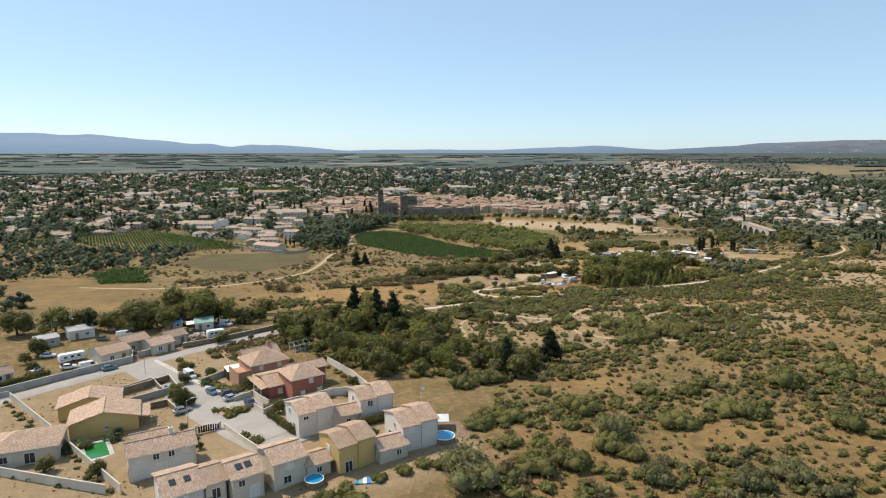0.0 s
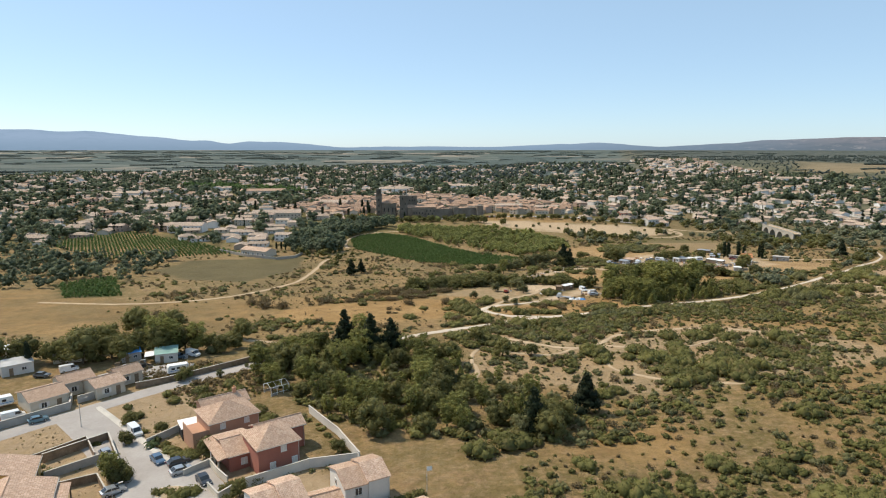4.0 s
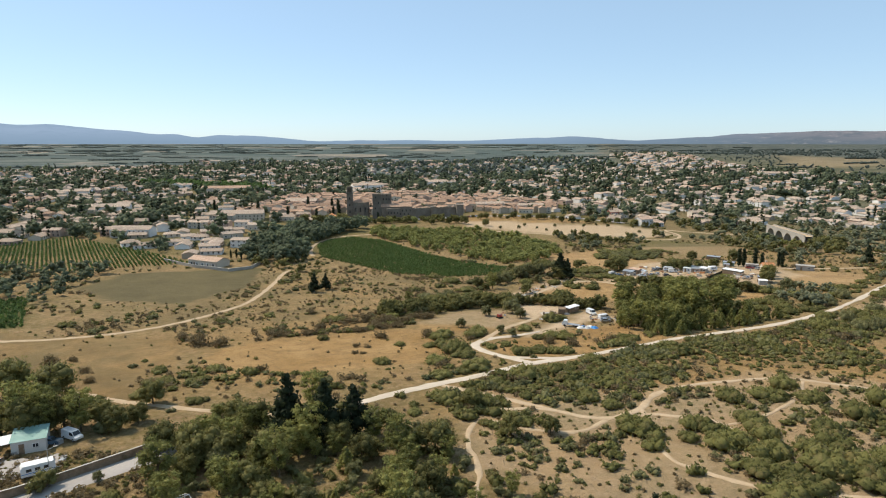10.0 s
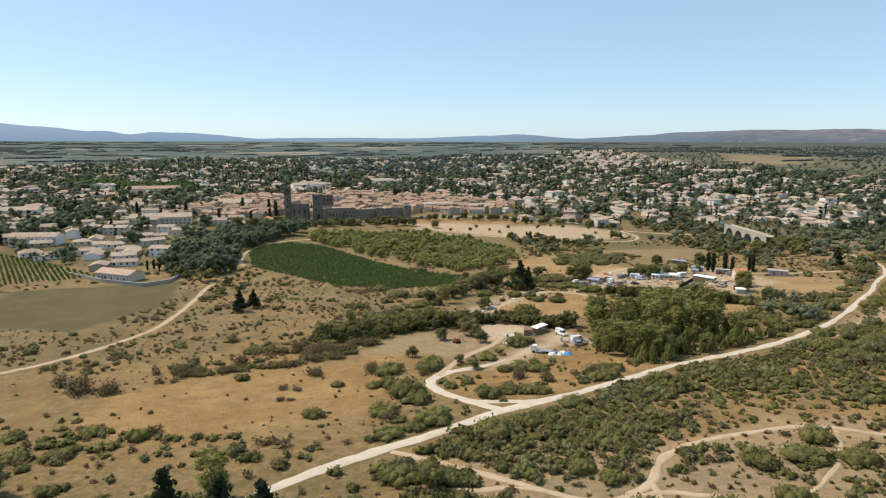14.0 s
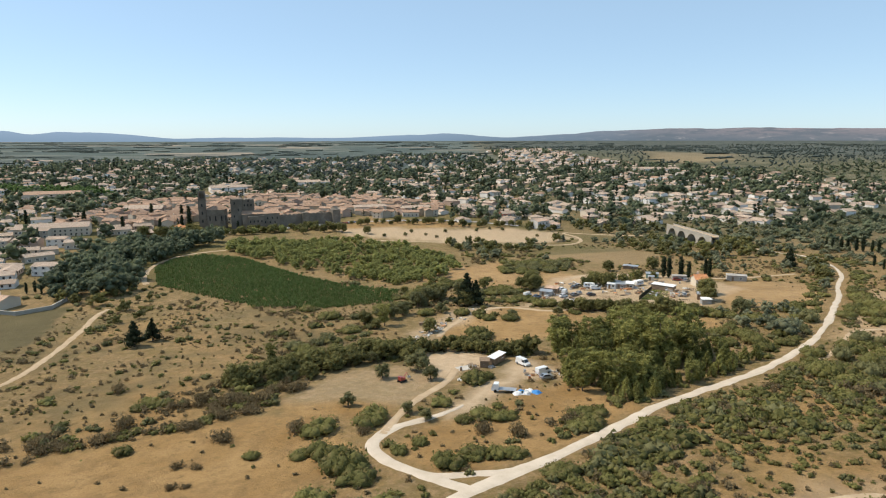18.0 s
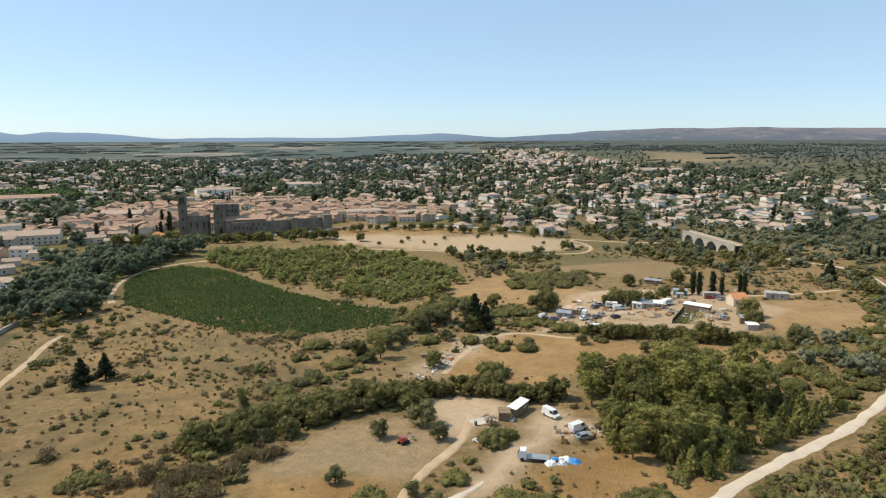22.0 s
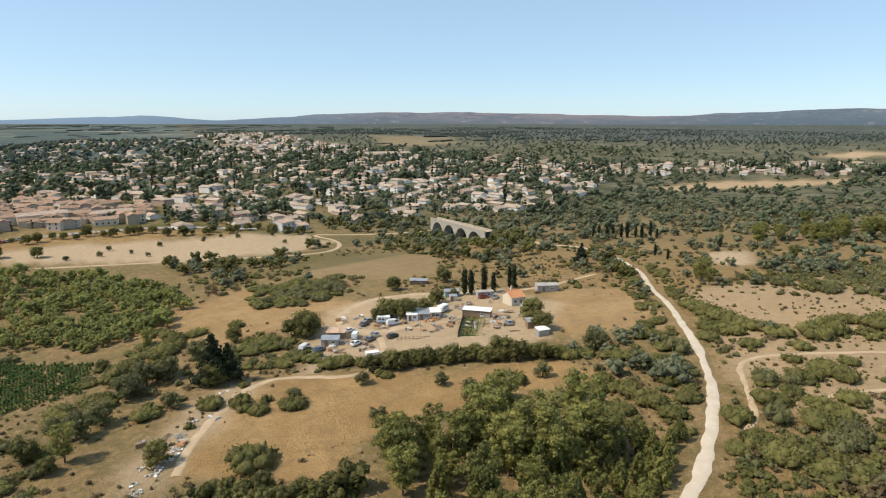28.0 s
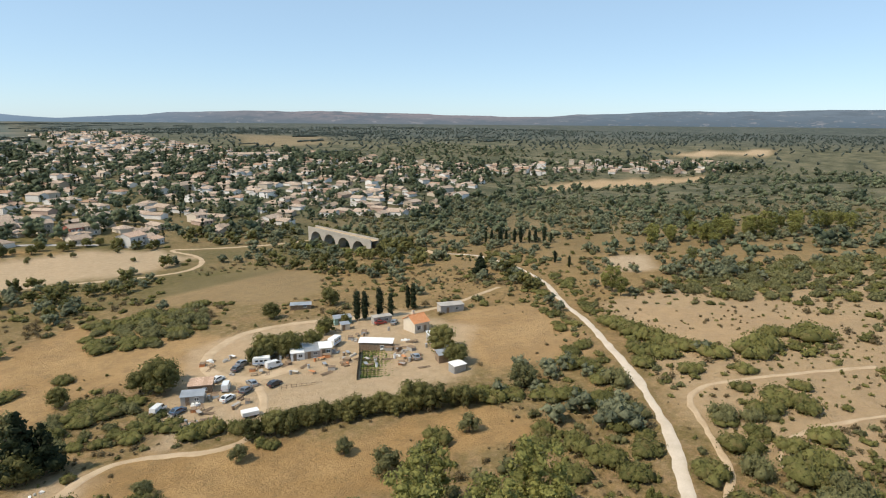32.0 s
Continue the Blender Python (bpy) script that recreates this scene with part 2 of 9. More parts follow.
WEST_TRACK = [(-60, 425), (-62.5, 414.6), (-61.6, 389.4), (-62.3, 354.9), (-64.7, 334.8), (-70.9, 321.4), (-76.2, 309.9), (-90, 292), (-120, 282), (-160, 290)]
EAST_PATH = [(138, 272), (144.4, 271.8), (153.7, 276.6), (162.5, 282.4), (171.3, 287.0), (178.6, 285.0), (186.0, 277.5), (194.3, 268.9), (206, 256)]
EAST_PATH_B = [(147.7, 262), (152, 266.5), (160.7, 267.5), (168.9, 262.9), (180, 252)]
VINE_RIM = [(-52.8, 470), (-56.8, 485), (-58.5, 512), (-53.5, 536), (-40, 553), (-20, 560)]
ARENA_RIM = [(70, 574), (104, 557), (137, 544), (186, 518), (206, 521), (221, 545), (216, 575), (232, 560), (262, 536), (280, 530)]
STREET = [(-108, 118), (-97, 137), (-90, 147), (-82.5, 156.5), (-77, 162), (-71.5, 168.5), (-63.4, 177.5), (-55, 185), (-46.5, 191.5), (-40, 196)]
SIDE_STREET = [(-76, 163), (-67.5, 154.5), (-57.6, 143.3), (-46.8, 132.1), (-41, 124.5), (-33, 115), (-24, 106.5)]
ARROYO = [(-43.3, 282.8), (-34.9, 281.9), (-29.6, 284.2), (-20.0, 284.2), (-14.4, 285.4), (-7.9, 288.0), (-2.7, 290.5), (3.0, 295), (4, 303), (6, 309)]
STREAM_WOOD = [(-4, 306), (4.9, 309), (14.5, 308.5), (25.5, 317.3), (32.5, 318.5), (42.3, 316), (45.6, 321.5), (52.6, 321.8), (60.5, 318.2), (70, 310), (76, 307.5), (79, 312), (72, 318), (62, 325), (53, 329), (44, 328), (34, 329), (24, 328), (12, 322), (0, 318), (-9, 312)]
GULLY = [(1.8, 310), (12.5, 334.8), (28.0, 355.7), (47.8, 380.5), (68.5, 410.8), (86.2, 427.5)]
THICKET = [(88.9, 401.0), (100.5, 401.8), (113.8, 386.6), (110.2, 376), (103.1, 371), (90.4, 380), (85.9, 389.5)]
OLIVE_PATCH = [(127, 466), (165, 456), (152, 430), (127, 426), (118, 441)]
TOWN_WEST = [(-420, 490), (-189, 485), (-120, 459), (-98, 460), (-94, 506), (-105, 560), (-90, 610), (-70, 640), (-70, 1480), (-420, 1500), (-900, 1150), (-800, 520)]
TOWN_OLD = [(-150, 690), (-70, 655), (-45, 668), (60, 690), (150, 672), (170, 720), (120, 830), (0, 880), (-130, 850)]
TOWN_EAST = [(150, 650), (215, 597), (238, 588), (308, 572), (356, 545), (410, 520), (520, 585), (690, 640), (760, 740), (700, 1000), (640, 1140), (520, 1140), (430, 1290), (250, 1200), (-60, 1150), (-60, 900), (170, 800)]
TOWN_NORTH = [(-420, 1480), (-70, 1480), (-60, 1140), (250, 1190), (430, 1290), (470, 1480), (330, 1680), (-100, 1750), (-520, 1700)]
PLANE_TREES = [(-369, 1014), (-291, 973), (-219, 936), (-168, 945), (-183, 1000), (-246, 1020), (-326, 1060), (-397, 1070)]
TOWN_STRIP = [(690, 640), (790, 575), (895, 466), (980, 410), (1030, 490), (990, 570), (836, 690), (760, 740)]

# ---- materials ----


class Nodes:
    """Short calls for building one material."""

    def __init__(self, name, rough=0.9, spec=0.2):
        self.m = bpy.data.materials.new(name)
        self.m.use_nodes = True
        self.t = self.m.node_tree
        self.b = self.t.nodes["Principled BSDF"]
        self.b.inputs["Roughness"].default_value = rough
        self.b.inputs["Specular IOR Level"].default_value = spec

    def add(self, kind, **props):
        n = self.t.nodes.new(kind)
        for k, v in props.items():
            if k == "operation":
                n.operation = v
            elif k == "blend_type":
                n.blend_type = v
            elif k == "data_type":
                n.data_type = v
            elif k == "attribute_name":
                n.attribute_name = v
            elif k == "feature":
                n.feature = v
        return n

    def link(self, a, b):
        self.t.links.new(a, b)

    def pos(self, local=False):
        if local:
            return self.add("ShaderNodeTexCoord").outputs["Object"]
        return self.add("ShaderNodeNewGeometry").outputs["Position"]

    def noise(self, vec, scale, detail=3.0, rough=0.6):
        n = self.add("ShaderNodeTexNoise")
        n.inputs["Scale"].default_value, n.inputs["Detail"].default_value, n.inputs["Roughness"].default_value = scale, detail, rough
        self.link(vec, n.inputs["Vector"])
        return n.outputs["Fac"]

    def ramp(self, fac, a, b):
        """Maps fac from the range a to b onto 0 to 1."""
        n = self.add("ShaderNodeMapRange")
        n.inputs[1].default_value, n.inputs[2].default_value = a, b
        self.link(fac, n.inputs[0])
        return n.outputs[0]

    def attr(self, name):
        return self.add("ShaderNodeAttribute", attribute_name=name).outputs["Fac"]

    def math(self, op, a, b):
        n = self.add("ShaderNodeMath", operation=op)
        for i, v in enumerate((a, b)):
            if isinstance(v, (int, float)):
                n.inputs[i].default_value = v
            else:
                self.link(v, n.inputs[i])
        return n.outputs[0]

    def mix(self, fac, a, b, blend="MIX"):
        n = self.add("ShaderNodeMix", data_type="RGBA", blend_type=blend)
        for i, v in ((0, fac), (6, a), (7, b)):
            if isinstance(v, (int, float)):
                n.inputs[i].default_value = v
            elif isinstance(v, tuple):
                n.inputs[i].default_value = (*v, 1)
            else:
                self.link(v, n.inputs[i])
        return n.outputs[2]

    def rand(self):
        """Chance value of the object and of the loose piece together."""
        a = self.add("ShaderNodeObjectInfo").outputs["Random"]
        b = self.add("ShaderNodeNewGeometry").outputs["Random Per Island"]
        return self.math("FRACT", self.math("ADD", a, b), 0)

    def color(self, c):
        self.link(c, self.b.inputs["Base Color"])

    def bump(self, h, strength=0.4, dist=0.1):
        n = self.add("ShaderNodeBump")
        n.inputs["Strength"].default_value, n.inputs["Distance"].default_value = strength, dist
        self.link(h, n.inputs["Height"])
        self.link(n.outputs[0], self.b.inputs["Normal"])


def surface(name, a, b, scale=1.0, rough=0.85, bump=0.3, dirt=0.25, local=True, vary=0.0, metal=0.0, spec=0.2):
    """A worn surface: two colours in patches and grain, some chance by object."""
    n = Nodes(name, rough, spec)
    p = n.pos(local)
    big, fine = n.noise(p, scale * 0.6, 4), n.noise(p, scale * 9, 5, 0.7)
    c = n.mix(n.ramp(big, 0.35, 0.65), a, b)
    c = n.mix(n.math("MULTIPLY", n.ramp(fine, 0.4, 0.75), dirt), c, tuple(v * 0.55 for v in a))
    if vary:
        c = n.mix(n.math("MULTIPLY", n.rand(), vary), c, tuple(v * 0.5 for v in b))
    n.color(c)
    n.b.inputs["Metallic"].default_value = metal
    if bump:
        n.bump(fine, bump, 0.02)
    return n.m


def foliage(name, dark, light, dry=None, rough=0.7, grain=4.5):
    n = Nodes(name, rough, 0.2)
    p = n.pos()
    isl = n.add("ShaderNodeNewGeometry").outputs["Random Per Island"]
    tone = n.attr("tone")
    obj = n.add("ShaderNodeObjectInfo").outputs["Random"]
    own = n.math("FRACT", n.math("ADD", tone, obj), 0)
    speck = n.ramp(n.noise(p, grain, 4, 0.75), 0.32, 0.68)
    mixed = n.math("ADD", n.math("MULTIPLY", isl, 0.32), n.math("ADD", n.math("MULTIPLY", own, 0.42), n.math("MULTIPLY", speck, 0.45)))
    c = n.mix(n.ramp(mixed, 0.15, 1.05), dark, light)
    if dry:
        c = n.mix(n.math("MULTIPLY", n.ramp(n.noise(p, 0.5, 3), 0.52, 0.70), 0.7), c, dry)
    n.color(c)
    n.bump(n.noise(p, grain * 1.3, 3, 0.7), 0.5, 0.5 / grain)
    tr = n.add("ShaderNodeBsdfTranslucent")
    n.link(c, tr.inputs["Color"])
    mx = n.add("ShaderNodeMixShader")
    mx.inputs[0].default_value = 0.42
    n.link(n.b.outputs[0], mx.inputs[1])
    n.link(tr.outputs[0], mx.inputs[2])
    n.link(mx.outputs[0], n.t.nodes["Material Output"].inputs[0])
    return n.m


def ground_material():
    n = Nodes("ground", 0.95, 0.1)
    p = n.pos()
    big, mid, fine = n.noise(p, 0.07, 5, 0.65), n.noise(p, 0.45, 5, 0.65), n.noise(p, 2.4, 6, 0.75)
    clump, grit = n.noise(p, 0.95, 6, 0.78), n.noise(p, 6.0, 4, 0.8)
    patch, blot = n.noise(p, 0.24, 6, 0.7), n.noise(p, 0.55, 6, 0.75)
    soil = n.mix(n.ramp(big, 0.38, 0.62), (0.300, 0.196, 0.104), (0.385, 0.272, 0.158))
    grass = n.mix(n.ramp(fine, 0.35, 0.65), (0.265, 0.172, 0.074), (0.390, 0.272, 0.135))
    dead = n.mix(n.ramp(fine, 0.35, 0.65), (0.120, 0.082, 0.038), (0.220, 0.152, 0.076))
    low = n.mix(n.ramp(fine, 0.35, 0.65), (0.075, 0.066, 0.019), (0.180, 0.142, 0.050))
    c = n.mix(n.ramp(n.math("ADD", n.math("MULTIPLY", mid, 0.6), n.math("MULTIPLY", fine, 0.4)), 0.44, 0.56), grass, soil)
    c = n.mix(n.math("MULTIPLY", n.ramp(patch, 0.46, 0.60), 0.55), c, dead)
    c = n.mix(n.math("MULTIPLY", n.ramp(clump, 0.50, 0.62), 0.55), c, dead)
    pale = n.ramp(n.noise(p, 0.62, 6, 0.8), 0.53, 0.62)
    c = n.mix(n.math("MULTIPLY", pale, 0.4), c, (0.42, 0.325, 0.20))
    cover = n.ramp(n.math("ADD", n.math("MULTIPLY", fine, 0.25), n.math("ADD", n.math("MULTIPLY", blot, 0.45), n.math("MULTIPLY", big, 0.3))), 0.45, 0.54)
    c = n.mix(n.math("MULTIPLY", cover, n.math("MULTIPLY", n.attr("herb"), 0.85)), c, low)
    gold = n.mix(n.ramp(big, 0.35, 0.65), (0.310, 0.186, 0.072), (0.420, 0.268, 0.118))
    gold = n.mix(n.math("MULTIPLY", n.ramp(fine, 0.45, 0.65), 0.40), gold, (0.205, 0.128, 0.052))
    gold = n.mix(n.math("MULTIPLY", n.ramp(patch, 0.46, 0.62), 0.50), gold, (0.205, 0.130, 0.060))
    gold = n.mix(n.math("MULTIPLY", n.ramp(blot, 0.55, 0.66), 0.45), gold, (0.140, 0.105, 0.046))
    c = n.mix(n.attr("gold"), c, gold)
    bare = n.mix(n.ramp(mid, 0.3, 0.7), (0.490, 0.365, 0.238), (0.600, 0.460, 0.315))
    bare = n.mix(n.math("MULTIPLY", n.ramp(fine, 0.5, 0.72), 0.35), bare, (0.345, 0.245, 0.150))
    c = n.mix(n.attr("bare"), c, bare)
    c = n.mix(n.math("MULTIPLY", n.ramp(grit, 0.54, 0.68), 0.30), c, (0.150, 0.110, 0.056))
    green = n.mix(n.ramp(mid, 0.3, 0.7), (0.043, 0.060, 0.016), (0.081, 0.087, 0.028))
    c = n.mix(n.attr("green"), c, green)
    fallow = n.mix(n.ramp(big, 0.3, 0.7), (0.110, 0.092, 0.046), (0.152, 0.124, 0.063))
    fallow = n.mix(n.math("MULTIPLY", n.ramp(fine, 0.45, 0.7), 0.4), fallow, (0.125, 0.100, 0.046))
    c = n.mix(n.attr("fallow"), c, fallow)
    # distant scrub and strips of farmland; distance haze is mixed into these base colours
    vor = n.add("ShaderNodeTexVoronoi")
    vor.inputs["Scale"].default_value = 0.006
    st = n.add("ShaderNodeVectorMath", operation="MULTIPLY")
    st.inputs[1].default_value = (0.55, 0.8, 0)
    n.link(p, st.inputs[0])
    n.link(st.outputs[0], vor.inputs["Vector"])
    lg = n.add("ShaderNodeVectorMath", operation="MULTIPLY")
    lg.inputs[1].default_value = (0.16, 0.55, 0)
    n.link(p, lg.inputs[0])
    long_ = lg.outputs[0]
    sep = n.add("ShaderNodeSeparateColor")
    n.link(vor.outputs["Color"], sep.inputs[0])
    hazy_crop = n.mix(n.ramp(sep.outputs[0], 0.25, 0.75), (0.084, 0.108, 0.098), (0.135, 0.150, 0.126))
    hazy_crop = n.mix(n.ramp(sep.outputs[1], 0.84, 0.88), hazy_crop, (0.270, 0.235, 0.185))
    hazy_crop = n.mix(n.math("MULTIPLY", n.ramp(n.noise(long_, 0.02, 5, 0.7), 0.47, 0.55), 0.75), hazy_crop, (0.058, 0.076, 0.070))
    c = n.mix(n.attr("farm"), c, hazy_crop)
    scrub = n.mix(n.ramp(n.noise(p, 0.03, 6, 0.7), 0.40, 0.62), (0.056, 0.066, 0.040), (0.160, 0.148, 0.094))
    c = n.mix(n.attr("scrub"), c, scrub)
    # far woods: the bluish tint is air haze painted into the base colour
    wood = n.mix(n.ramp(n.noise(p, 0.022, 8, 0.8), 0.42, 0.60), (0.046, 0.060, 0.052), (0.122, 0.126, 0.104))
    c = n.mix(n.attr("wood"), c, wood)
    n.color(c)
    n.bump(n.math("ADD", n.math("ADD", fine, clump), n.math("MULTIPLY", mid, 2)), 0.9, 0.4)
    return n.m


def tile_material(name, a, b, c):
    """Curved clay tiles in rows down the slope (local x along the ridge)."""
    n = Nodes(name, 0.85, 0.15)
    p = n.pos(True)
    xyz = n.add("ShaderNodeSeparateXYZ")
    n.link(p, xyz.inputs[0])
    wave = n.math("ABSOLUTE", n.math("SINE", n.math("MULTIPLY", xyz.outputs[0], 14.0), 0), 0)
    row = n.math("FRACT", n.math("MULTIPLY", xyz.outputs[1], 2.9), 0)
    cell = n.add("ShaderNodeTexWhiteNoise")
    snap = n.add("ShaderNodeVectorMath", operation="FLOOR")
    mul = n.add("ShaderNodeVectorMath", operation="MULTIPLY")
    mul.inputs[1].default_value = (4.46, 2.9, 0)
    n.link(p, mul.inputs[0])
    n.link(mul.outputs[0], snap.inputs[0])
    n.link(snap.outputs[0], cell.inputs["Vector"])
    col = n.mix(cell.outputs["Value"], a, b)
    col = n.mix(n.math("MULTIPLY", n.ramp(n.noise(p, 0.7, 4), 0.45, 0.7), 0.6), col, c)
    col = n.mix(n.math("MULTIPLY", n.rand(), 0.55), col, (a[0] * 0.7, a[1] * 0.72, a[2] * 0.68))
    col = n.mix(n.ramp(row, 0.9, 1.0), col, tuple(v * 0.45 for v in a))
    n.color(col)
    n.bump(n.math("ADD", wave, n.math("MULTIPLY", row, 0.6)), 0.9, 0.07)
    return n.m


def glass_material():
    n = Nodes("glass", 0.08, 0.6)
    n.color(n.mix(n.noise(n.pos(), 0.7), (0.02, 0.025, 0.03), (0.05, 0.055, 0.06)))
    return n.m


def water_material(name, col):
    n = Nodes(name, 0.06, 0.5)
    n.color(n.mix(n.noise(n.pos(), 1.5), col, tuple(v * 0.8 for v in col)))
    n.bump(n.noise(n.pos(), 4), 0.15, 0.05)
    return n.m


def car_paint(name, col, metal=0.3):
    n = Nodes(name, 0.28, 0.5)
    n.b.inputs["Metallic"].default_value = metal
    n.b.inputs["Coat Weight"].default_value = 0.6
    n.color(n.mix(n.ramp(n.noise(n.pos(True), 3, 4), 0.4, 0.8), col, tuple(v * 0.8 + 0.02 for v in col)))
    return n.m


def backdrop_material(name):
    """Far hills in the blue air of the distance: bluer where they lie farther off."""
    n = Nodes(name, 1.0, 0.0)
    p = n.pos()
    z = n.add("ShaderNodeSeparateXYZ")
    n.link(p, z.inputs[0])
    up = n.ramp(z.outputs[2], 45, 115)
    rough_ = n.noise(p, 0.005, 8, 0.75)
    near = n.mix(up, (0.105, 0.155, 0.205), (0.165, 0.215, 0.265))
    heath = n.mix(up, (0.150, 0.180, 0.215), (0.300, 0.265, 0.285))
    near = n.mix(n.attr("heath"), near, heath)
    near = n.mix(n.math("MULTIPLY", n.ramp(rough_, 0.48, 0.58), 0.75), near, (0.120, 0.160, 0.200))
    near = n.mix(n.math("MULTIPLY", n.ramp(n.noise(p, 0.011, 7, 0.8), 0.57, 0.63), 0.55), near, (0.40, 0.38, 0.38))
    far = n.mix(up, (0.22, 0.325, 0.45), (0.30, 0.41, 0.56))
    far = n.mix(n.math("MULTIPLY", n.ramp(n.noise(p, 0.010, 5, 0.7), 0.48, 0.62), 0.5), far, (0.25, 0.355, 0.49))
    # air haze is painted into the hill colour, which glows by itself
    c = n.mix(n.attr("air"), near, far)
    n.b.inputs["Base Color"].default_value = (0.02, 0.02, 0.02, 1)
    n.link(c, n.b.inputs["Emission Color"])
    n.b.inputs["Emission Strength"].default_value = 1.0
    return n.m


M_GROUND = ground_material()
M_DIRT = surface("dirt_road", (0.49, 0.415, 0.325), (0.58, 0.50, 0.405), 0.5, 0.95, 0.4, 0.3, False)
M_PATH = surface("dirt_path", (0.40, 0.295, 0.185), (0.49, 0.375, 0.25), 0.5, 0.95, 0.4, 0.35, False)
M_ASPHALT = surface("asphalt", (0.33, 0.302, 0.278), (0.395, 0.365, 0.338), 0.25, 0.9, 0.3, 0.25, False)
M_CONC = surface("concrete", (0.46, 0.43, 0.38), (0.56, 0.52, 0.46), 0.4, 0.9, 0.3, 0.3)
M_WHITE = surface("white_render", (0.58, 0.55, 0.51), (0.66, 0.63, 0.585), 0.4, 0.9, 0.2, 0.15)
M_CREAM = surface("cream_render", (0.62, 0.54, 0.43), (0.72, 0.64, 0.52), 0.35, 0.9, 0.2, 0.2, vary=0.35)
M_OCHRE = surface("ochre_render", (0.52, 0.36, 0.14), (0.60, 0.43, 0.19), 0.4, 0.9, 0.2, 0.2)
M_ORANGE = surface("apricot_render", (0.44, 0.245, 0.16), (0.51, 0.30, 0.20), 0.4, 0.9, 0.2, 0.2)
M_RED = surface("red_render", (0.33, 0.128, 0.092), (0.40, 0.165, 0.12), 0.4, 0.9, 0.2, 0.2)
M_BLOCK = surface("grey_block_wall", (0.34, 0.32, 0.29), (0.44, 0.41, 0.37), 0.6, 0.95, 0.4, 0.35)
M_STONE = surface("old_stone", (0.165, 0.138, 0.108), (0.265, 0.222, 0.175), 0.25, 0.95, 0.5, 0.5, False)
M_BRIDGE = surface("pale_stone", (0.34, 0.31, 0.265), (0.42, 0.385, 0.33), 0.3, 0.95, 0.4, 0.3, False)
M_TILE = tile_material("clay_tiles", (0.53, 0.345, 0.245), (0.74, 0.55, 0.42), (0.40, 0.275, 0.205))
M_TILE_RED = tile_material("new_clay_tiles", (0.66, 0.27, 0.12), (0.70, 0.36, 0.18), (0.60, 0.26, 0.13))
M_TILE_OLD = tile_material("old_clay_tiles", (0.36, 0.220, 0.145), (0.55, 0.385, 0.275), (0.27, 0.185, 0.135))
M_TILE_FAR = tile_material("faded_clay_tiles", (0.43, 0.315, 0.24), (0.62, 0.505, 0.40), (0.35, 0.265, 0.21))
M_GLASS = glass_material()
M_FRAME = surface("white_paint", (0.75, 0.75, 0.73), (0.82, 0.82, 0.80), 1, 0.5, 0.05, 0.08)
M_SHUT = surface("pale_shutter", (0.62, 0.58, 0.52), (0.70, 0.67, 0.62), 2, 0.6, 0.1, 0.1)
M_WOODP = surface("weathered_wood", (0.20, 0.14, 0.09), (0.30, 0.22, 0.15), 2, 0.85, 0.4, 0.4)
M_BARK = surface("bark", (0.13, 0.095, 0.065), (0.20, 0.155, 0.11), 3, 0.95, 0.6, 0.4)
M_METAL = surface("sheet_metal", (0.36, 0.38, 0.40), (0.48, 0.49, 0.50), 0.8, 0.45, 0.1, 0.3, metal=0.5)
M_TEAL = surface("green_sheet_roof", (0.22, 0.36, 0.32), (0.30, 0.44, 0.40), 0.8, 0.5, 0.1, 0.2)
M_DARK = surface("dark_rubber", (0.02, 0.02, 0.02), (0.035, 0.035, 0.035), 3, 0.8, 0.1, 0.1)
M_POOL = water_material("pool_water", (0.02, 0.30, 0.55))
M_POOLG = water_material("green_pool_water", (0.03, 0.22, 0.06))
M_LINER = surface("blue_liner", (0.05, 0.22, 0.55), (0.08, 0.30, 0.62), 1, 0.5, 0.05, 0.1)
F_OAK = foliage("oak_leaves", (0.064, 0.066, 0.023), (0.265, 0.243, 0.084))
F_BUSH = foliage("shrub_leaves", (0.080, 0.084, 0.027), (0.270, 0.256, 0.084), (0.28, 0.215, 0.092))
F_PINE = foliage("pine_needles", (0.080, 0.091, 0.029), (0.375, 0.355, 0.108), grain=3.5)
F_WOOD = foliage("young_wood_leaves", (0.120, 0.132, 0.044), (0.400, 0.400, 0.130), grain=2.5)
F_PALM = foliage("palm_fronds", (0.045, 0.070, 0.025), (0.11, 0.145, 0.055))
F_CYP = foliage("cypress_leaves", (0.014, 0.022, 0.011), (0.045, 0.058, 0.026))
F_OLIVE = foliage("olive_leaves", (0.104, 0.104, 0.046), (0.275, 0.262, 0.118))
F_VINE = foliage("vine_leaves", (0.060, 0.108, 0.028), (0.150, 0.220, 0.068))
F_DRY = foliage("dry_twigs", (0.12, 0.092, 0.046), (0.27, 0.205, 0.11))
# leaves of far plants: blue-grey air haze is put into their colours
F_GREY = foliage("hazy_tree_leaves", (0.052, 0.070, 0.047), (0.225, 0.255, 0.142), grain=1.2)
F_PLAIN = foliage("hazy_plain_leaves", (0.076, 0.098, 0.088), (0.165, 0.190, 0.158), grain=0.4)
F_SCRUB = foliage("hazy_scrub_leaves", (0.100, 0.116, 0.072), (0.310, 0.315, 0.185), grain=1.0)

# ---- mesh helpers ----


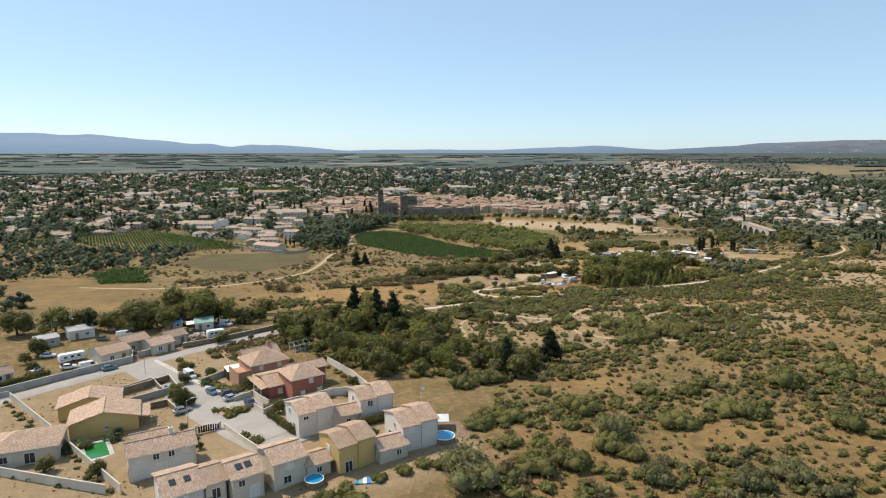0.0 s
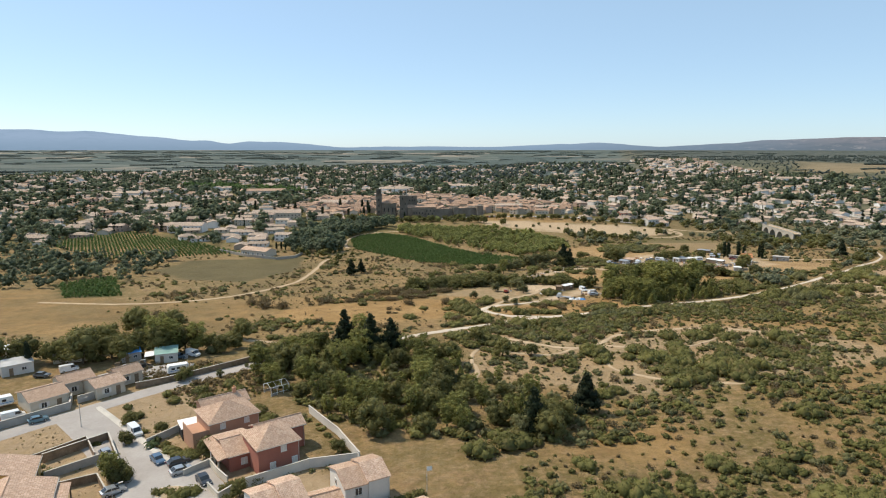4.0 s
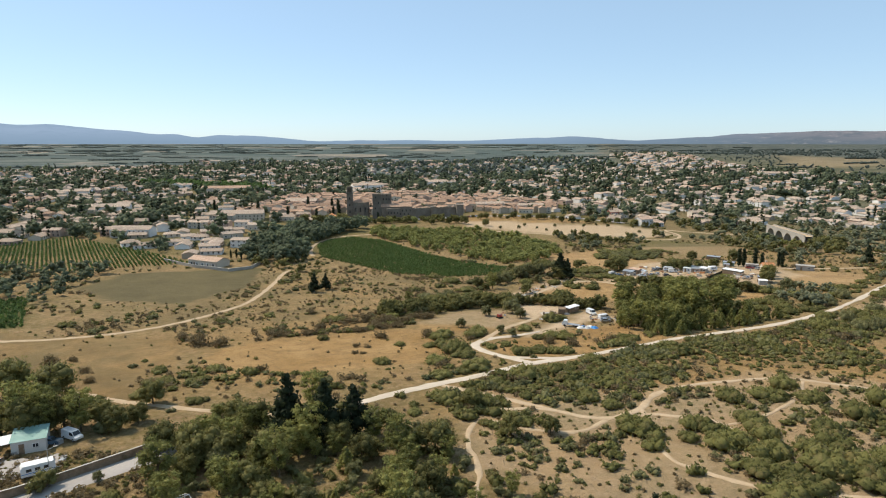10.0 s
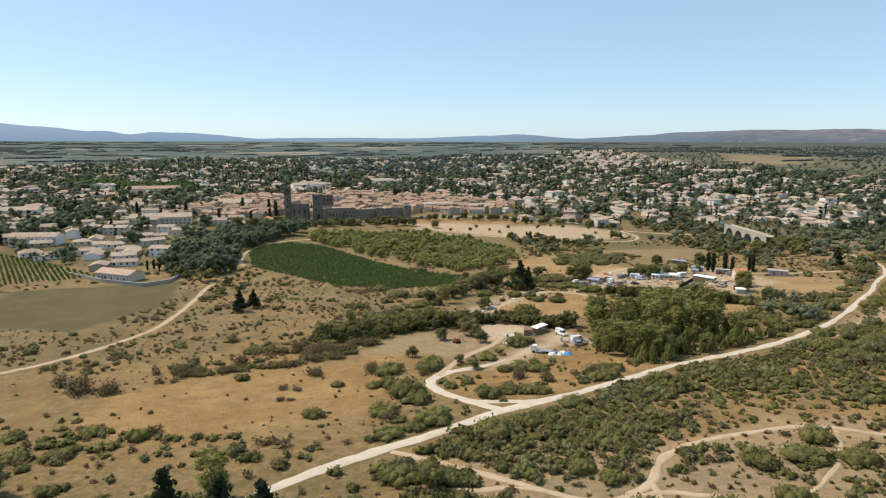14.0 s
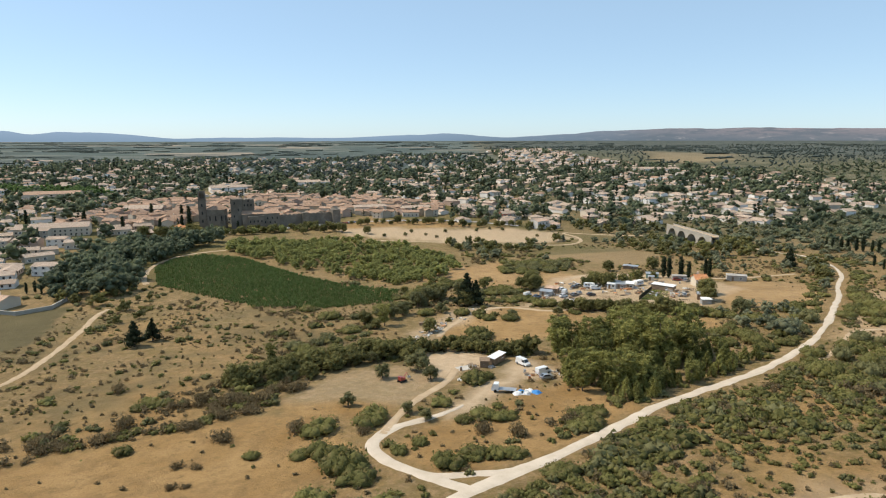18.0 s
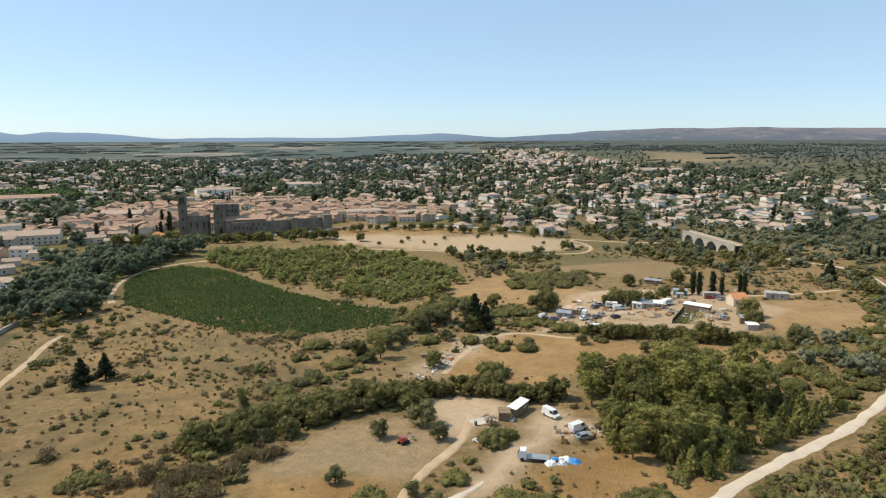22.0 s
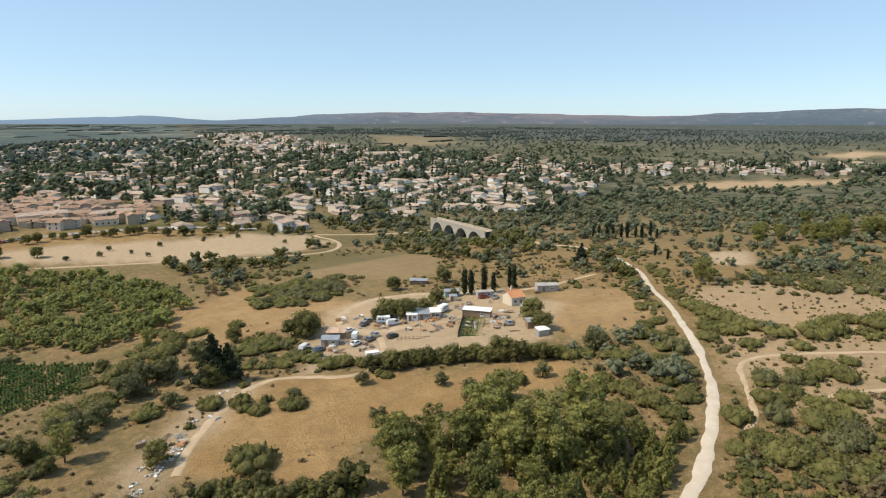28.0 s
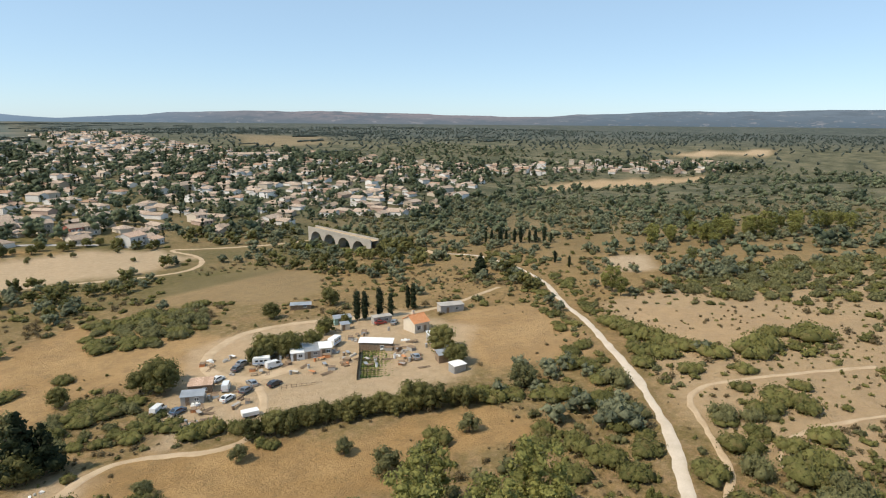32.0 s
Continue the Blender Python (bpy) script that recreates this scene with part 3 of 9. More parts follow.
def tri_mesh(name, v, f, mats, mi=None, attrs=()):
    """A mesh from arrays of points and triangles; attrs: values by point."""
    v, f = np.asarray(v, np.float32), np.asarray(f, np.int32)
    me = bpy.data.meshes.new(name)
    me.vertices.add(len(v))
    me.vertices.foreach_set("co", v.ravel())
    k = f.shape[1]
    me.loops.add(f.size)
    me.loops.foreach_set("vertex_index", f.ravel())
    me.polygons.add(len(f))
    me.polygons.foreach_set("loop_start", np.arange(0, f.size, k, dtype=np.int32))
    for m in mats:
        me.materials.append(m)
    if mi is not None:
        me.polygons.foreach_set("material_index", np.asarray(mi, np.int32))
    for nm, val in attrs:
        at = me.attributes.new(nm, "FLOAT", "POINT")
        at.data.foreach_set("value", np.asarray(val, np.float32).ravel())
    me.update(calc_edges=True)
    me.validate()
    return me


class Solid:
    """Collects plain shapes into one mesh."""

    def __init__(self):
        self.v, self.f = [], []

    def poly(self, pts, faces):
        o = len(self.v)
        self.v += [tuple(p) for p in pts]
        self.f += [tuple(o + i for i in q) for q in faces]
        return self

    def box(self, x0, y0, z0, x1, y1, z1):
        p = [(x0, y0, z0), (x1, y0, z0), (x1, y1, z0), (x0, y1, z0), (x0, y0, z1), (x1, y0, z1), (x1, y1, z1), (x0, y1, z1)]
        return self.poly(p, [(3, 2, 1, 0), (4, 5, 6, 7), (0, 1, 5, 4), (1, 2, 6, 5), (2, 3, 7, 6), (3, 0, 4, 7)])

    def prism(self, ring, z0, z1):
        """ring: points (x, y) counter-clockwise."""
        n = len(ring)
        return self.poly([(x, y, z0) for x, y in ring] + [(x, y, z1) for x, y in ring],
                         [tuple(reversed(range(n))), tuple(range(n, 2 * n))] + [(i, (i + 1) % n, n + (i + 1) % n, n + i) for i in range(n)])

    def tube(self, a, b, r0, r1, n=6):
        a, b = Vector(a), Vector(b)
        q = (b - a).to_track_quat("Z", "Y")
        ring = [Vector((math.cos(2 * math.pi * i / n), math.sin(2 * math.pi * i / n), 0)) for i in range(n)]
        return self.poly([a + q @ (p * r0) for p in ring] + [b + q @ (p * r1) for p in ring],
                         [tuple(reversed(range(n))), tuple(range(n, 2 * n))] + [(i, (i + 1) % n, n + (i + 1) % n, n + i) for i in range(n)])

    def slab(self, top, t):
        """A plate with the given top corners, t thick downwards."""
        n = len(top)
        return self.poly(list(top) + [(x, y, z - t) for x, y, z in top],
                         [tuple(range(n)), tuple(reversed(range(n, 2 * n)))] + [(i, n + i, n + (i + 1) % n, (i + 1) % n) for i in range(n)])

    def mesh(self, name, mat):
        me = bpy.data.meshes.new(name)
        me.from_pydata(self.v, [], self.f)
        me.materials.append(mat)
        me.update()
        return me


def part(name, solid, mat, parent, label=""):
    ob = new(name, solid.mesh(name, mat) if isinstance(solid, Solid) else solid)
    ob.parent = parent
    if label:
        tagged(ob, label)
    return ob


def thing(name, x, y, rz=0.0, label="", category="", group="", dz=0.0):
    ob = new(name)
    ob.empty_display_size = 0.2
    ob.matrix_basis = pose(x, y, gz(x, y) + dz, 0, 0, rz)
    return tagged(ob, label, category, group)


# ---- ground ----


def axis(lo, a, b, hi, step, grow=1.07):
    mid = list(np.arange(a, b + step, step))
    out, s, p = [], step, a
    while p > lo:
        s *= grow
        p -= s
        out.append(max(p, lo))
    head = out[::-1]
    out, s, p = [], step, mid[-1]
    while p < hi:
        s *= grow
        p += s
        out.append(min(p, hi))
    return np.array(head + mid + out)


GX, GY = axis(-4700, -110, 250, 4700, 2.1), axis(-1500, 60, 430, 4700, 2.1, 1.06)
gx, gy = np.meshgrid(GX, GY)
gxf, gyf = gx.ravel(), gy.ravel()
gzf = terr(gxf, gyf)
nx, ny = len(GX), len(GY)
idx = np.arange(nx * ny).reshape(ny, nx)
quads = np.stack([idx[:-1, :-1], idx[:-1, 1:], idx[1:, 1:], idx[1:, :-1]], -1).reshape(-1, 4)
gold = np.zeros(len(gxf))
for poly in (MEADOW, STUBBLE, GOLD_STRIP, UPPER_FIELD, CAMP_FIELD, LOOP_FIELD, EAST_FIELD):
    gold = np.maximum(gold, soft_in(gxf, gyf, poly, 4))
for poly in (MID_FIELD, ARENA_BANK, WEST_DRY):
    gold = np.maximum(gold, 0.75 * soft_in(gxf, gyf, poly, 4))
gold = np.maximum(gold, 0.75 * soft_in(gxf, gyf, GARRIGUE, 10) * np.clip(vnoise(gxf, gyf, 16, 45) * 1.8 - 0.3, 0, 1) * (gxf < 140))
gold = np.maximum(gold, 0.6 * soft_in(gxf, gyf, EAST_OPEN, 6))
gold = np.maximum(gold, 0.45 * np.clip((gxf - 170) / 60, 0, 1) * np.clip((620 - gxf) / 150, 0, 1) * np.clip((gyf - 220) / 40, 0, 1) * np.clip((520 - gyf) / 60, 0, 1))
# dry slopes between the road and the vineyard
gold = np.maximum(gold, 0.75 * np.clip(1 - np.abs(gxf + 25) / 90, 0, 1) * np.clip((gyf - 215) / 20, 0, 1) * np.clip((420 - gyf) / 30, 0, 1) * np.clip(vnoise(gxf, gyf, 25, 5) * 1.8 - 0.2, 0, 1))
bare = np.zeros(len(gxf))
for poly, s in ((SAND, 0.95), (YARD, 0.95), (DRIVE, 0.95), (RUBBLE, 0.6), (PADDOCK, 0.3), (STUBBLE, 0.05), (UPPER_FIELD, 0.12), (MID_FIELD, 0.22), (CAMP, 0.62), (ARENA, 0.7), (QUARRY, 0.3), (TOP_FIELD, 0.45), (PALE_FIELDS, 0.6), (CAMP_FIELD, 0.15), (EAST_FIELD, 0.25), (CLEARING, 0.9), (HILL_OPEN, 0.32), (EAST_OPEN, 0.42), (ESTATE, 0.4)):
    bare = np.maximum(bare, s * soft_in(gxf, gyf, poly, 5))
green = np.maximum(soft_in(gxf, gyf, CROP), 0.6 * (gyf > 480) * (1 - np.clip(1 - np.abs(gxf - 60) / 120, 0, 1) * (gyf < 650)) * np.clip(vnoise(gxf, gyf, 35, 15) * 2 - 0.2, 0, 1) * (gxf < 0.32 * gyf + 330) * (gyf < 1700) * (1 - soft_in(gxf, gyf, ARENA, 8)) * (1 - soft_in(gxf, gyf, ARENA_BANK, 8)))
fallow = np.maximum(soft_in(gxf, gyf, FALLOW), 0.35 * soft_in(gxf, gyf, MID_FIELD))
fallow = np.maximum(fallow, 0.8 * soft_in(gxf, gyf, WEST_DRY, 8) * np.clip(0.5 * vnoise(gxf, gyf, 23, 26) + 0.6 * vnoise(gxf, gyf, 6, 27) - 0.1, 0, 1))
fallow = np.maximum(fallow, 0.6 * np.clip(2 - np.abs(gxf + 25) / 50, 0, 1) * np.clip((gyf - 288) / 12, 0, 1) * np.clip((425 - gyf) / 20, 0, 1) * np.clip(1.3 * vnoise(gxf, gyf, 17, 25) + 1.2 * vnoise(gxf, gyf, 5, 28) - 0.75, 0, 1) * (1 - soft_in(gxf, gyf, STUBBLE, 4)) * (1 - soft_in(gxf, gyf, PADDOCK, 4)) * (1 - soft_in(gxf, gyf, SAND, 4)) * (1 - soft_in(gxf, gyf, DRIVE, 4)))
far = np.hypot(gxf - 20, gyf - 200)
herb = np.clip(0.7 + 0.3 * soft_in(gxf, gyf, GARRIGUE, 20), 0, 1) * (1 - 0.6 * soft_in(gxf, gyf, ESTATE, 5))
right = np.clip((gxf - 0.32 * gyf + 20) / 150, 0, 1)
# distance masks for the ground colours that hold painted haze
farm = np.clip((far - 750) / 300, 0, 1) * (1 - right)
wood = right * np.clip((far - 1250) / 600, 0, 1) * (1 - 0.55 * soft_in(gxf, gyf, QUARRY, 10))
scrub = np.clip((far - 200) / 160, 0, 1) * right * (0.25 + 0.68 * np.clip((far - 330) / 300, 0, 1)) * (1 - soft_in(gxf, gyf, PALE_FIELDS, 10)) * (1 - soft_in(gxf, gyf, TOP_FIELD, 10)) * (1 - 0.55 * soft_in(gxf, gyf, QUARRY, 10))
gzf = gzf + 0.18 * (vnoise(gxf, gyf, 4, 1) - 0.5) * np.clip(1 - far / 500, 0, 1) * 0.5
gold = np.maximum(gold, soft_in(gxf, gyf, TOP_FIELD, 10) * 0.5)
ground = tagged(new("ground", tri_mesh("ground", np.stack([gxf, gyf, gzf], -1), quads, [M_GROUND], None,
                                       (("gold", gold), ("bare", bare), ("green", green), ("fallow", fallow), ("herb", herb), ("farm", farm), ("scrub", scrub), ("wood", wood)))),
                "dry Mediterranean ground of ochre grass, pale soil and low herbs", "ground", kind="structure")
for p in ground.data.polygons:
    p.use_smooth = True


def smooth_line(line, step=1.5):
    """Points at even steps along a rounded line."""
    p = np.array(line, float)
    for _ in range(2):
        q = [p[0]]
        for a, b in zip(p[:-1], p[1:]):
            q += [a * 0.75 + b * 0.25, a * 0.25 + b * 0.75]
        p = np.array(q + [p[-1]])
    d = np.concatenate([[0], np.cumsum(np.hypot(*np.diff(p, axis=0).T))])
    s = np.linspace(0, d[-1], max(2, int(d[-1] / step)))
    return np.stack([np.interp(s, d, p[:, 0]), np.interp(s, d, p[:, 1])], -1)


def ribbon(name, line, width, mat, label, rise=0.10, ragged=0.35, category="road", cross=6):
    """A strip of road; width is one number or widths at even steps along it."""
    c = smooth_line(line)
    width = np.interp(np.linspace(0, 1, len(c)), np.linspace(0, 1, np.size(width)), np.atleast_1d(width))
    t = np.gradient(c, axis=0)
    t /= np.hypot(t[:, 0], t[:, 1])[:, None] + 1e-9
    nrm = np.stack([-t[:, 1], t[:, 0]], -1)
    rows = []
    n = len(c)
    wl_ = width / 2 + ragged * (vnoise(c[:, 0], c[:, 1], 2.5, 11) - 0.5) * 2 + ragged * (vnoise(c[:, 0], c[:, 1], 9, 12) - 0.5)
    wr_ = width / 2 + ragged * (vnoise(c[:, 0], c[:, 1], 2.5, 13) - 0.5) * 2 + ragged * (vnoise(c[:, 0], c[:, 1], 9, 14) - 0.5)
    for k in range(cross + 1):
        a = k / cross
        off = -wr_ * (1 - a) + wl_ * a
        q = c + nrm * off[:, None]
        up = rise + 0.03 - (0.16 if k in (0, cross) else 0)
        rows.append(np.stack([q[:, 0], q[:, 1], terr(q[:, 0], q[:, 1]) + up], -1))
    v = np.stack(rows, 1).reshape(-1, 3)
    i = np.arange(n * (cross + 1)).reshape(n, cross + 1)
    f = np.stack([i[:-1, :-1], i[:-1, 1:], i[1:, 1:], i[1:, :-1]], -1).reshape(-1, 4)[:, ::-1]
    return tagged(new(name, tri_mesh(name, v, f, [mat])), label, category, kind="structure")


ribbon("dirt_road", DIRT_ROAD, (2.8, 3.3, 2.8, 2.3, 1.9, 1.5, 1.3), M_DIRT, "pale beige dusty dirt road through the scrub")
ribbon("loop_road", LOOP_ROAD, (3.1, 3.1, 3.1, 3.1, 2.6, 1.0), M_DIRT, "pale beige gravel lane curving round the paddock")
ribbon("lane_fork", [(29.6, 245.6), (33.5, 244.2), (38, 243.0), (45, 241.9)], 2.8, M_DIRT, "pale gravel fork of the lane", rise=0.09)
ribbon("farm_track", FARM_TRACK, 2.2, M_PATH, "narrow worn track along the paddock", category="path")
ribbon("ring_road", RING_ROAD, (2.2, 2.6, 3.0, 3.2, 4.5), M_PATH, "curved dirt drive round the caravan camp")
ribbon("camp_track", RING_EXIT, 2.2, M_PATH, "dirt track leaving the camp", category="path")
for nm, ln, w in (("hill_path", HILL_PATH, 1.6), ("hill_path_branch", HILL_PATH_B, 1.1), ("hill_path_spur", HILL_PATH_C, 1.0), ("hill_path_fork", HILL_PATH_D, 1.1), ("hill_path_cut", HILL_PATH_E, 1.0), ("hill_path_link", HILL_PATH_F, 1.1), ("west_path", WEST_PATH, 2.0), ("west_track", WEST_TRACK, 2.4),
                  ("east_path", EAST_PATH, 1.4), ("east_path_branch", EAST_PATH_B, 1.2), ("vineyard_rim", VINE_RIM, 2.6), ("arena_rim", ARENA_RIM, 2.8)):
    ribbon(nm, ln, w, M_PATH, "bare trodden dirt path with ragged edges", category="path")
ribbon("street", STREET, 5.2, M_ASPHALT, "light grey worn asphalt street", ragged=0.12, rise=0.12)
ribbon("side_street", SIDE_STREET, 9.5, M_ASPHALT, "wide light grey asphalt side street of the estate", ragged=0.1, rise=0.14)

# ---- distant hills ----
AZ = [-180, -60, -33.5, -27, -22, -20, -18.5, -17, -15.4, -10, -7.5, 8, 12, 16, 20, 23.7, 27, 31, 38, 48, 57, 60, 63, 67, 73, 78, 83, 90, 130, 180]
HT = [10, 24, 26, 24, 16, 10, 14, 5, 12, 6, 2, 2, 6, 9, 3, 3, 8, 14, 16, 15, 10, 10, 13, 16, 20, 19, 22, 22, 16, 10]
az = np.arange(-180, 180, 0.25)
tops = np.convolve(np.pad(np.interp(az, AZ, HT), 6, mode="edge"), np.hanning(13) / np.hanning(13).sum(), mode="valid") + 2.4 * (vnoise(az, az * 0, 1.9, 2) - 0.5) + 0.6 * (vnoise(az, az * 0, 0.5, 6) - 0.5)
rings = []
for k in range(7):
    r = 4050 + 90 * k
    zz = 36 + (50 + np.maximum(tops, 0.5) * 4.25 - 36) * (k / 6) ** 0.8 + (8 * (vnoise(az, az * 0 + k, 0.8, 4) - 0.5) if 0 < k < 6 else 0) * (tops > 6)
    rings.append(np.stack([r * np.sin(np.radians(az)), 100 + r * np.cos(np.radians(az)), zz], -1))
hv = np.stack(rings, 1).reshape(-1, 3)
hi_ = np.arange(len(az) * 7).reshape(len(az), 7)
hf = np.stack([hi_, np.roll(hi_, -1, 0)], 1)
hf = np.stack([hf[:, 0, :-1], hf[:, 1, :-1], hf[:, 1, 1:], hf[:, 0, 1:]], -1).reshape(-1, 4)
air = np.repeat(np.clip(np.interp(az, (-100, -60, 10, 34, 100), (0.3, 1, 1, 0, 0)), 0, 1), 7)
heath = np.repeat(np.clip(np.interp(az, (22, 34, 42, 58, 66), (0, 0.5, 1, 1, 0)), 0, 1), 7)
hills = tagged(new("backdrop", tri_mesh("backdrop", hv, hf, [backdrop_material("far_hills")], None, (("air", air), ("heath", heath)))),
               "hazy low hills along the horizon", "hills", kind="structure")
for p in hills.data.polygons:
    p.use_smooth = True

# ---- plants ----
PH = (1 + 5 ** 0.5) / 2
ICO_V = np.array([(-1, PH, 0), (1, PH, 0), (-1, -PH, 0), (1, -PH, 0), (0, -1, PH), (0, 1, PH), (0, -1, -PH), (0, 1, -PH), (PH, 0, -1), (PH, 0, 1), (-PH, 0, -1), (-PH, 0, 1)]) / math.hypot(1, PH)
ICO_F = np.array([(0, 11, 5), (0, 5, 1), (0, 1, 7), (0, 7, 10), (0, 10, 11), (1, 5, 9), (5, 11, 4), (11, 10, 2), (10, 7, 6), (7, 1, 8), (3, 9, 4), (3, 4, 2), (3, 2, 6), (3, 6, 8), (3, 8, 9), (4, 9, 5), (2, 4, 11), (6, 2, 10), (8, 6, 7), (9, 8, 1)])
OCT_V = np.array([(1, 0, 0), (0, 1, 0), (-1, 0, 0), (0, -1, 0), (0, 0, 1), (0, 0, -1.0)])
OCT_F = np.array([(0, 1, 4), (1, 2, 4), (2, 3, 4), (3, 0, 4), (1, 0, 5), (2, 1, 5), (3, 2, 5), (0, 3, 5)])
rng = np.random.default_rng(7)


def crown(lumps, leaves, leaf, core=0.78, flat=0.0, fine=False):
    """Leaf clumps on the outside of lumps (x, y, z, rx, rz), with a small dark heart in each."""
    V, F = [], []
    o = 0
    area = np.array([l[3] * l[3] for l in lumps])
    count = np.maximum(4, (leaves * area / area.sum()).astype(int))
    for (x, y, z, rx, rz), n in zip(lumps, count):
        hv, hf_ = (ICO_V, ICO_F) if fine else (OCT_V * 1.12, OCT_F)
        V.append(hv * (rx * core, rx * core, rz * core) * (1 + 0.25 * (rng.random((len(hv), 1)) - 0.5)) + (x, y, z))
        F.append(hf_ + o)
        o += len(hv)
        d = rng.normal(size=(n, 3))
        d[:, 2] += 0.25
        d /= np.linalg.norm(d, axis=1)[:, None]
        c = d * (rx, rx, rz) * (0.68 + 0.54 * rng.random((n, 1))) + (x, y, z)
        nrm = d + 0.8 * rng.normal(size=(n, 3))
        nrm[:, 2] *= 1 - flat
        nrm /= np.linalg.norm(nrm, axis=1)[:, None]
        ref = rng.normal(size=(n, 3))
        t = np.cross(nrm, ref)
        t /= np.linalg.norm(t, axis=1)[:, None] + 1e-9
        s = np.cross(nrm, t)
        L = leaf * (0.6 + 0.8 * rng.random((n, 1)))
        V.append(np.stack([c - t * L, c + t * L * 0.6 - s * L * 0.75, c + t * L * 0.7 + s * L * 0.7], 1).reshape(-1, 3))
        F.append(o + np.arange(3 * n).reshape(-1, 3))
        o += 3 * n
    return np.concatenate(V), np.concatenate(F)


def oak_lumps(h, w, n):
    out = []
    for k in range(n):
        f = k / (n - 1)
        a, z = 2.4 * k + rng.random(), 0.26 + 0.56 * f
        r = w * 0.36 * math.sqrt(max(0.05, 1 - ((z - 0.42) / 0.50) ** 2)) * (0.65 + 0.35 * rng.random())
        s = w * (0.15 + 0.11 * rng.random())
        out.append((r * math.cos(a) * 1.1, r * math.sin(a) * 1.1, h * z, s, s * (0.75 + 0.2 * rng.random())))
    out.append((0, 0, h * 0.52, w * 0.30, h * 0.30))
    return out


def bush_lumps(h, w, n):
    out = []
    for k in range(n):
        a, r = 2.4 * k + rng.random(), w * 0.5 * math.sqrt(k / n) * 0.75
        s = w * (0.22 + 0.12 * rng.random())
        hz = h * (0.55 + 0.35 * rng.random()) * (1 - 0.3 * r / w)
        out.append((r * math.cos(a), r * math.sin(a), hz * 0.5, s, hz * 0.55))
    return out


def pine_lumps(h, w, n):
    out = []
    for k in range(n):
        f = k / (n - 1)
        a, r = 2.4 * k + rng.random(), w * 0.42 * (0.35 + 0.65 * math.sin(math.pi * min(1, 0.25 + 0.75 * (1 - f)))) * rng.random() ** 0.4
        s = w * (0.085 + 0.085 * rng.random())
        out.append((r * math.cos(a), r * math.sin(a), h * (0.22 + 0.74 * f), s, s * 0.6))
    return out


def young_lumps(h, w, n):
    """A young pine, pointed, with upward tufts."""
    out = []
    for k in range(n):
        f = k / (n - 1)
        r, a = w * 0.40 * (1 - f) ** 0.8 * (0.7 + 0.4 * rng.random()), 2.4 * k + rng.random()
        s = w * (0.075 + 0.085 * (1 - f))
        out.append((r * math.cos(a), r * math.sin(a), h * (0.14 + 0.80 * f), s, s * 1.8))
    return out


def hedge_lumps(h, w, n):
    """A long low row of far trees."""
    return [(w * ((k + 0.5) / n - 0.5), 0, h * 0.35, w / n * 0.75, h * (0.4 + 0.35 * rng.random())) for k in range(n)]


def cypress_lumps(h, w, n=9):
    return [(0.06 * w * math.cos(2.4 * k), 0.06 * w * math.sin(2.4 * k), h * (0.08 + 0.88 * (k + 0.5) / n), w * 0.5 * (0.35 + 0.65 * math.sin(math.pi * (0.12 + 0.80 * (k + 0.5) / n)) ** 0.7), h * 0.085) for k in range(n)]


def fir_lumps(h, w, n=14):
    """A dark spreading cedar, wide at the foot."""
    out = []
    for k in range(n):
        f = k / (n - 1)
        r = w * 0.5 * (1 - f) * 0.7
        a = 2.4 * k
        s = w * (0.10 + 0.16 * (1 - f))
        out.append((r * math.cos(a), r * math.sin(a), h * (0.14 + 0.82 * f), s, s * 0.75))
    out.append((0, 0, h * 0.45, w * 0.22, h * 0.35))
    return out


def trunk(h, r, spread, limbs=4):
    s = Solid()
    lean = (0.06 * h * (rng.random() - 0.5), 0.06 * h * (rng.random() - 0.5))
    s.tube((0, 0, -0.3), (lean[0], lean[1], h * 0.5), r * 1.25, r * 0.75, 7)
    s.tube((lean[0], lean[1], h * 0.49), (lean[0] * 1.5, lean[1] * 1.5, h * 0.85), r * 0.75, r * 0.25, 6)
    for k in range(limbs):
        a = 6.283 * k / limbs + rng.random()
        z = h * (0.32 + 0.2 * rng.random())
        s.tube((lean[0] * z / h * 2, lean[1] * z / h * 2, z), (spread * math.cos(a), spread * math.sin(a), z + h * 0.25), r * 0.45, r * 0.15, 5)
    return s


KINDS = {}


def palm(x, y, h, group="garden palms"):
    """A small fan of arching fronds on a stout trunk."""
    ob = thing("palm_tree", x, y, float(rng.random() * 360), "small garden palm with arching green fronds", "tree", group)
    part("trunk", Solid().tube((0, 0, -0.2), (0, 0, h * 0.35), 0.3, 0.24, 8), M_BARK, ob, "stout fibrous trunk")
    for k in range(14):
        a, lift = 2.4 * k, 0.9 - 0.12 * (k % 7)
        s, L, z0 = Solid(), h * 0.62, h * 0.33
        for q in range(5):
            u0, u1 = q / 5, (q + 1) / 5
            w0, w1 = 0.30 * math.sin(math.pi * (0.12 + 0.85 * u0)), 0.30 * math.sin(math.pi * (0.12 + 0.85 * u1))
            zf = [z0 + L * (lift * u - 0.95 * u * u) for u in (u0, u1)]
            s.poly([(L * u0, -w0, zf[0]), (L * u1, -w1, zf[1]), (L * u1, w1, zf[1]), (L * u0, w0, zf[0]), (L * u0, 0, zf[0] + 0.12), (L * u1, 0, zf[1] + 0.12)], [(0, 1, 5, 4), (4, 5, 2, 3)])
        fr = part("frond", s, F_PALM, ob)
        fr.rotation_euler = (0, 0, a)
    return ob



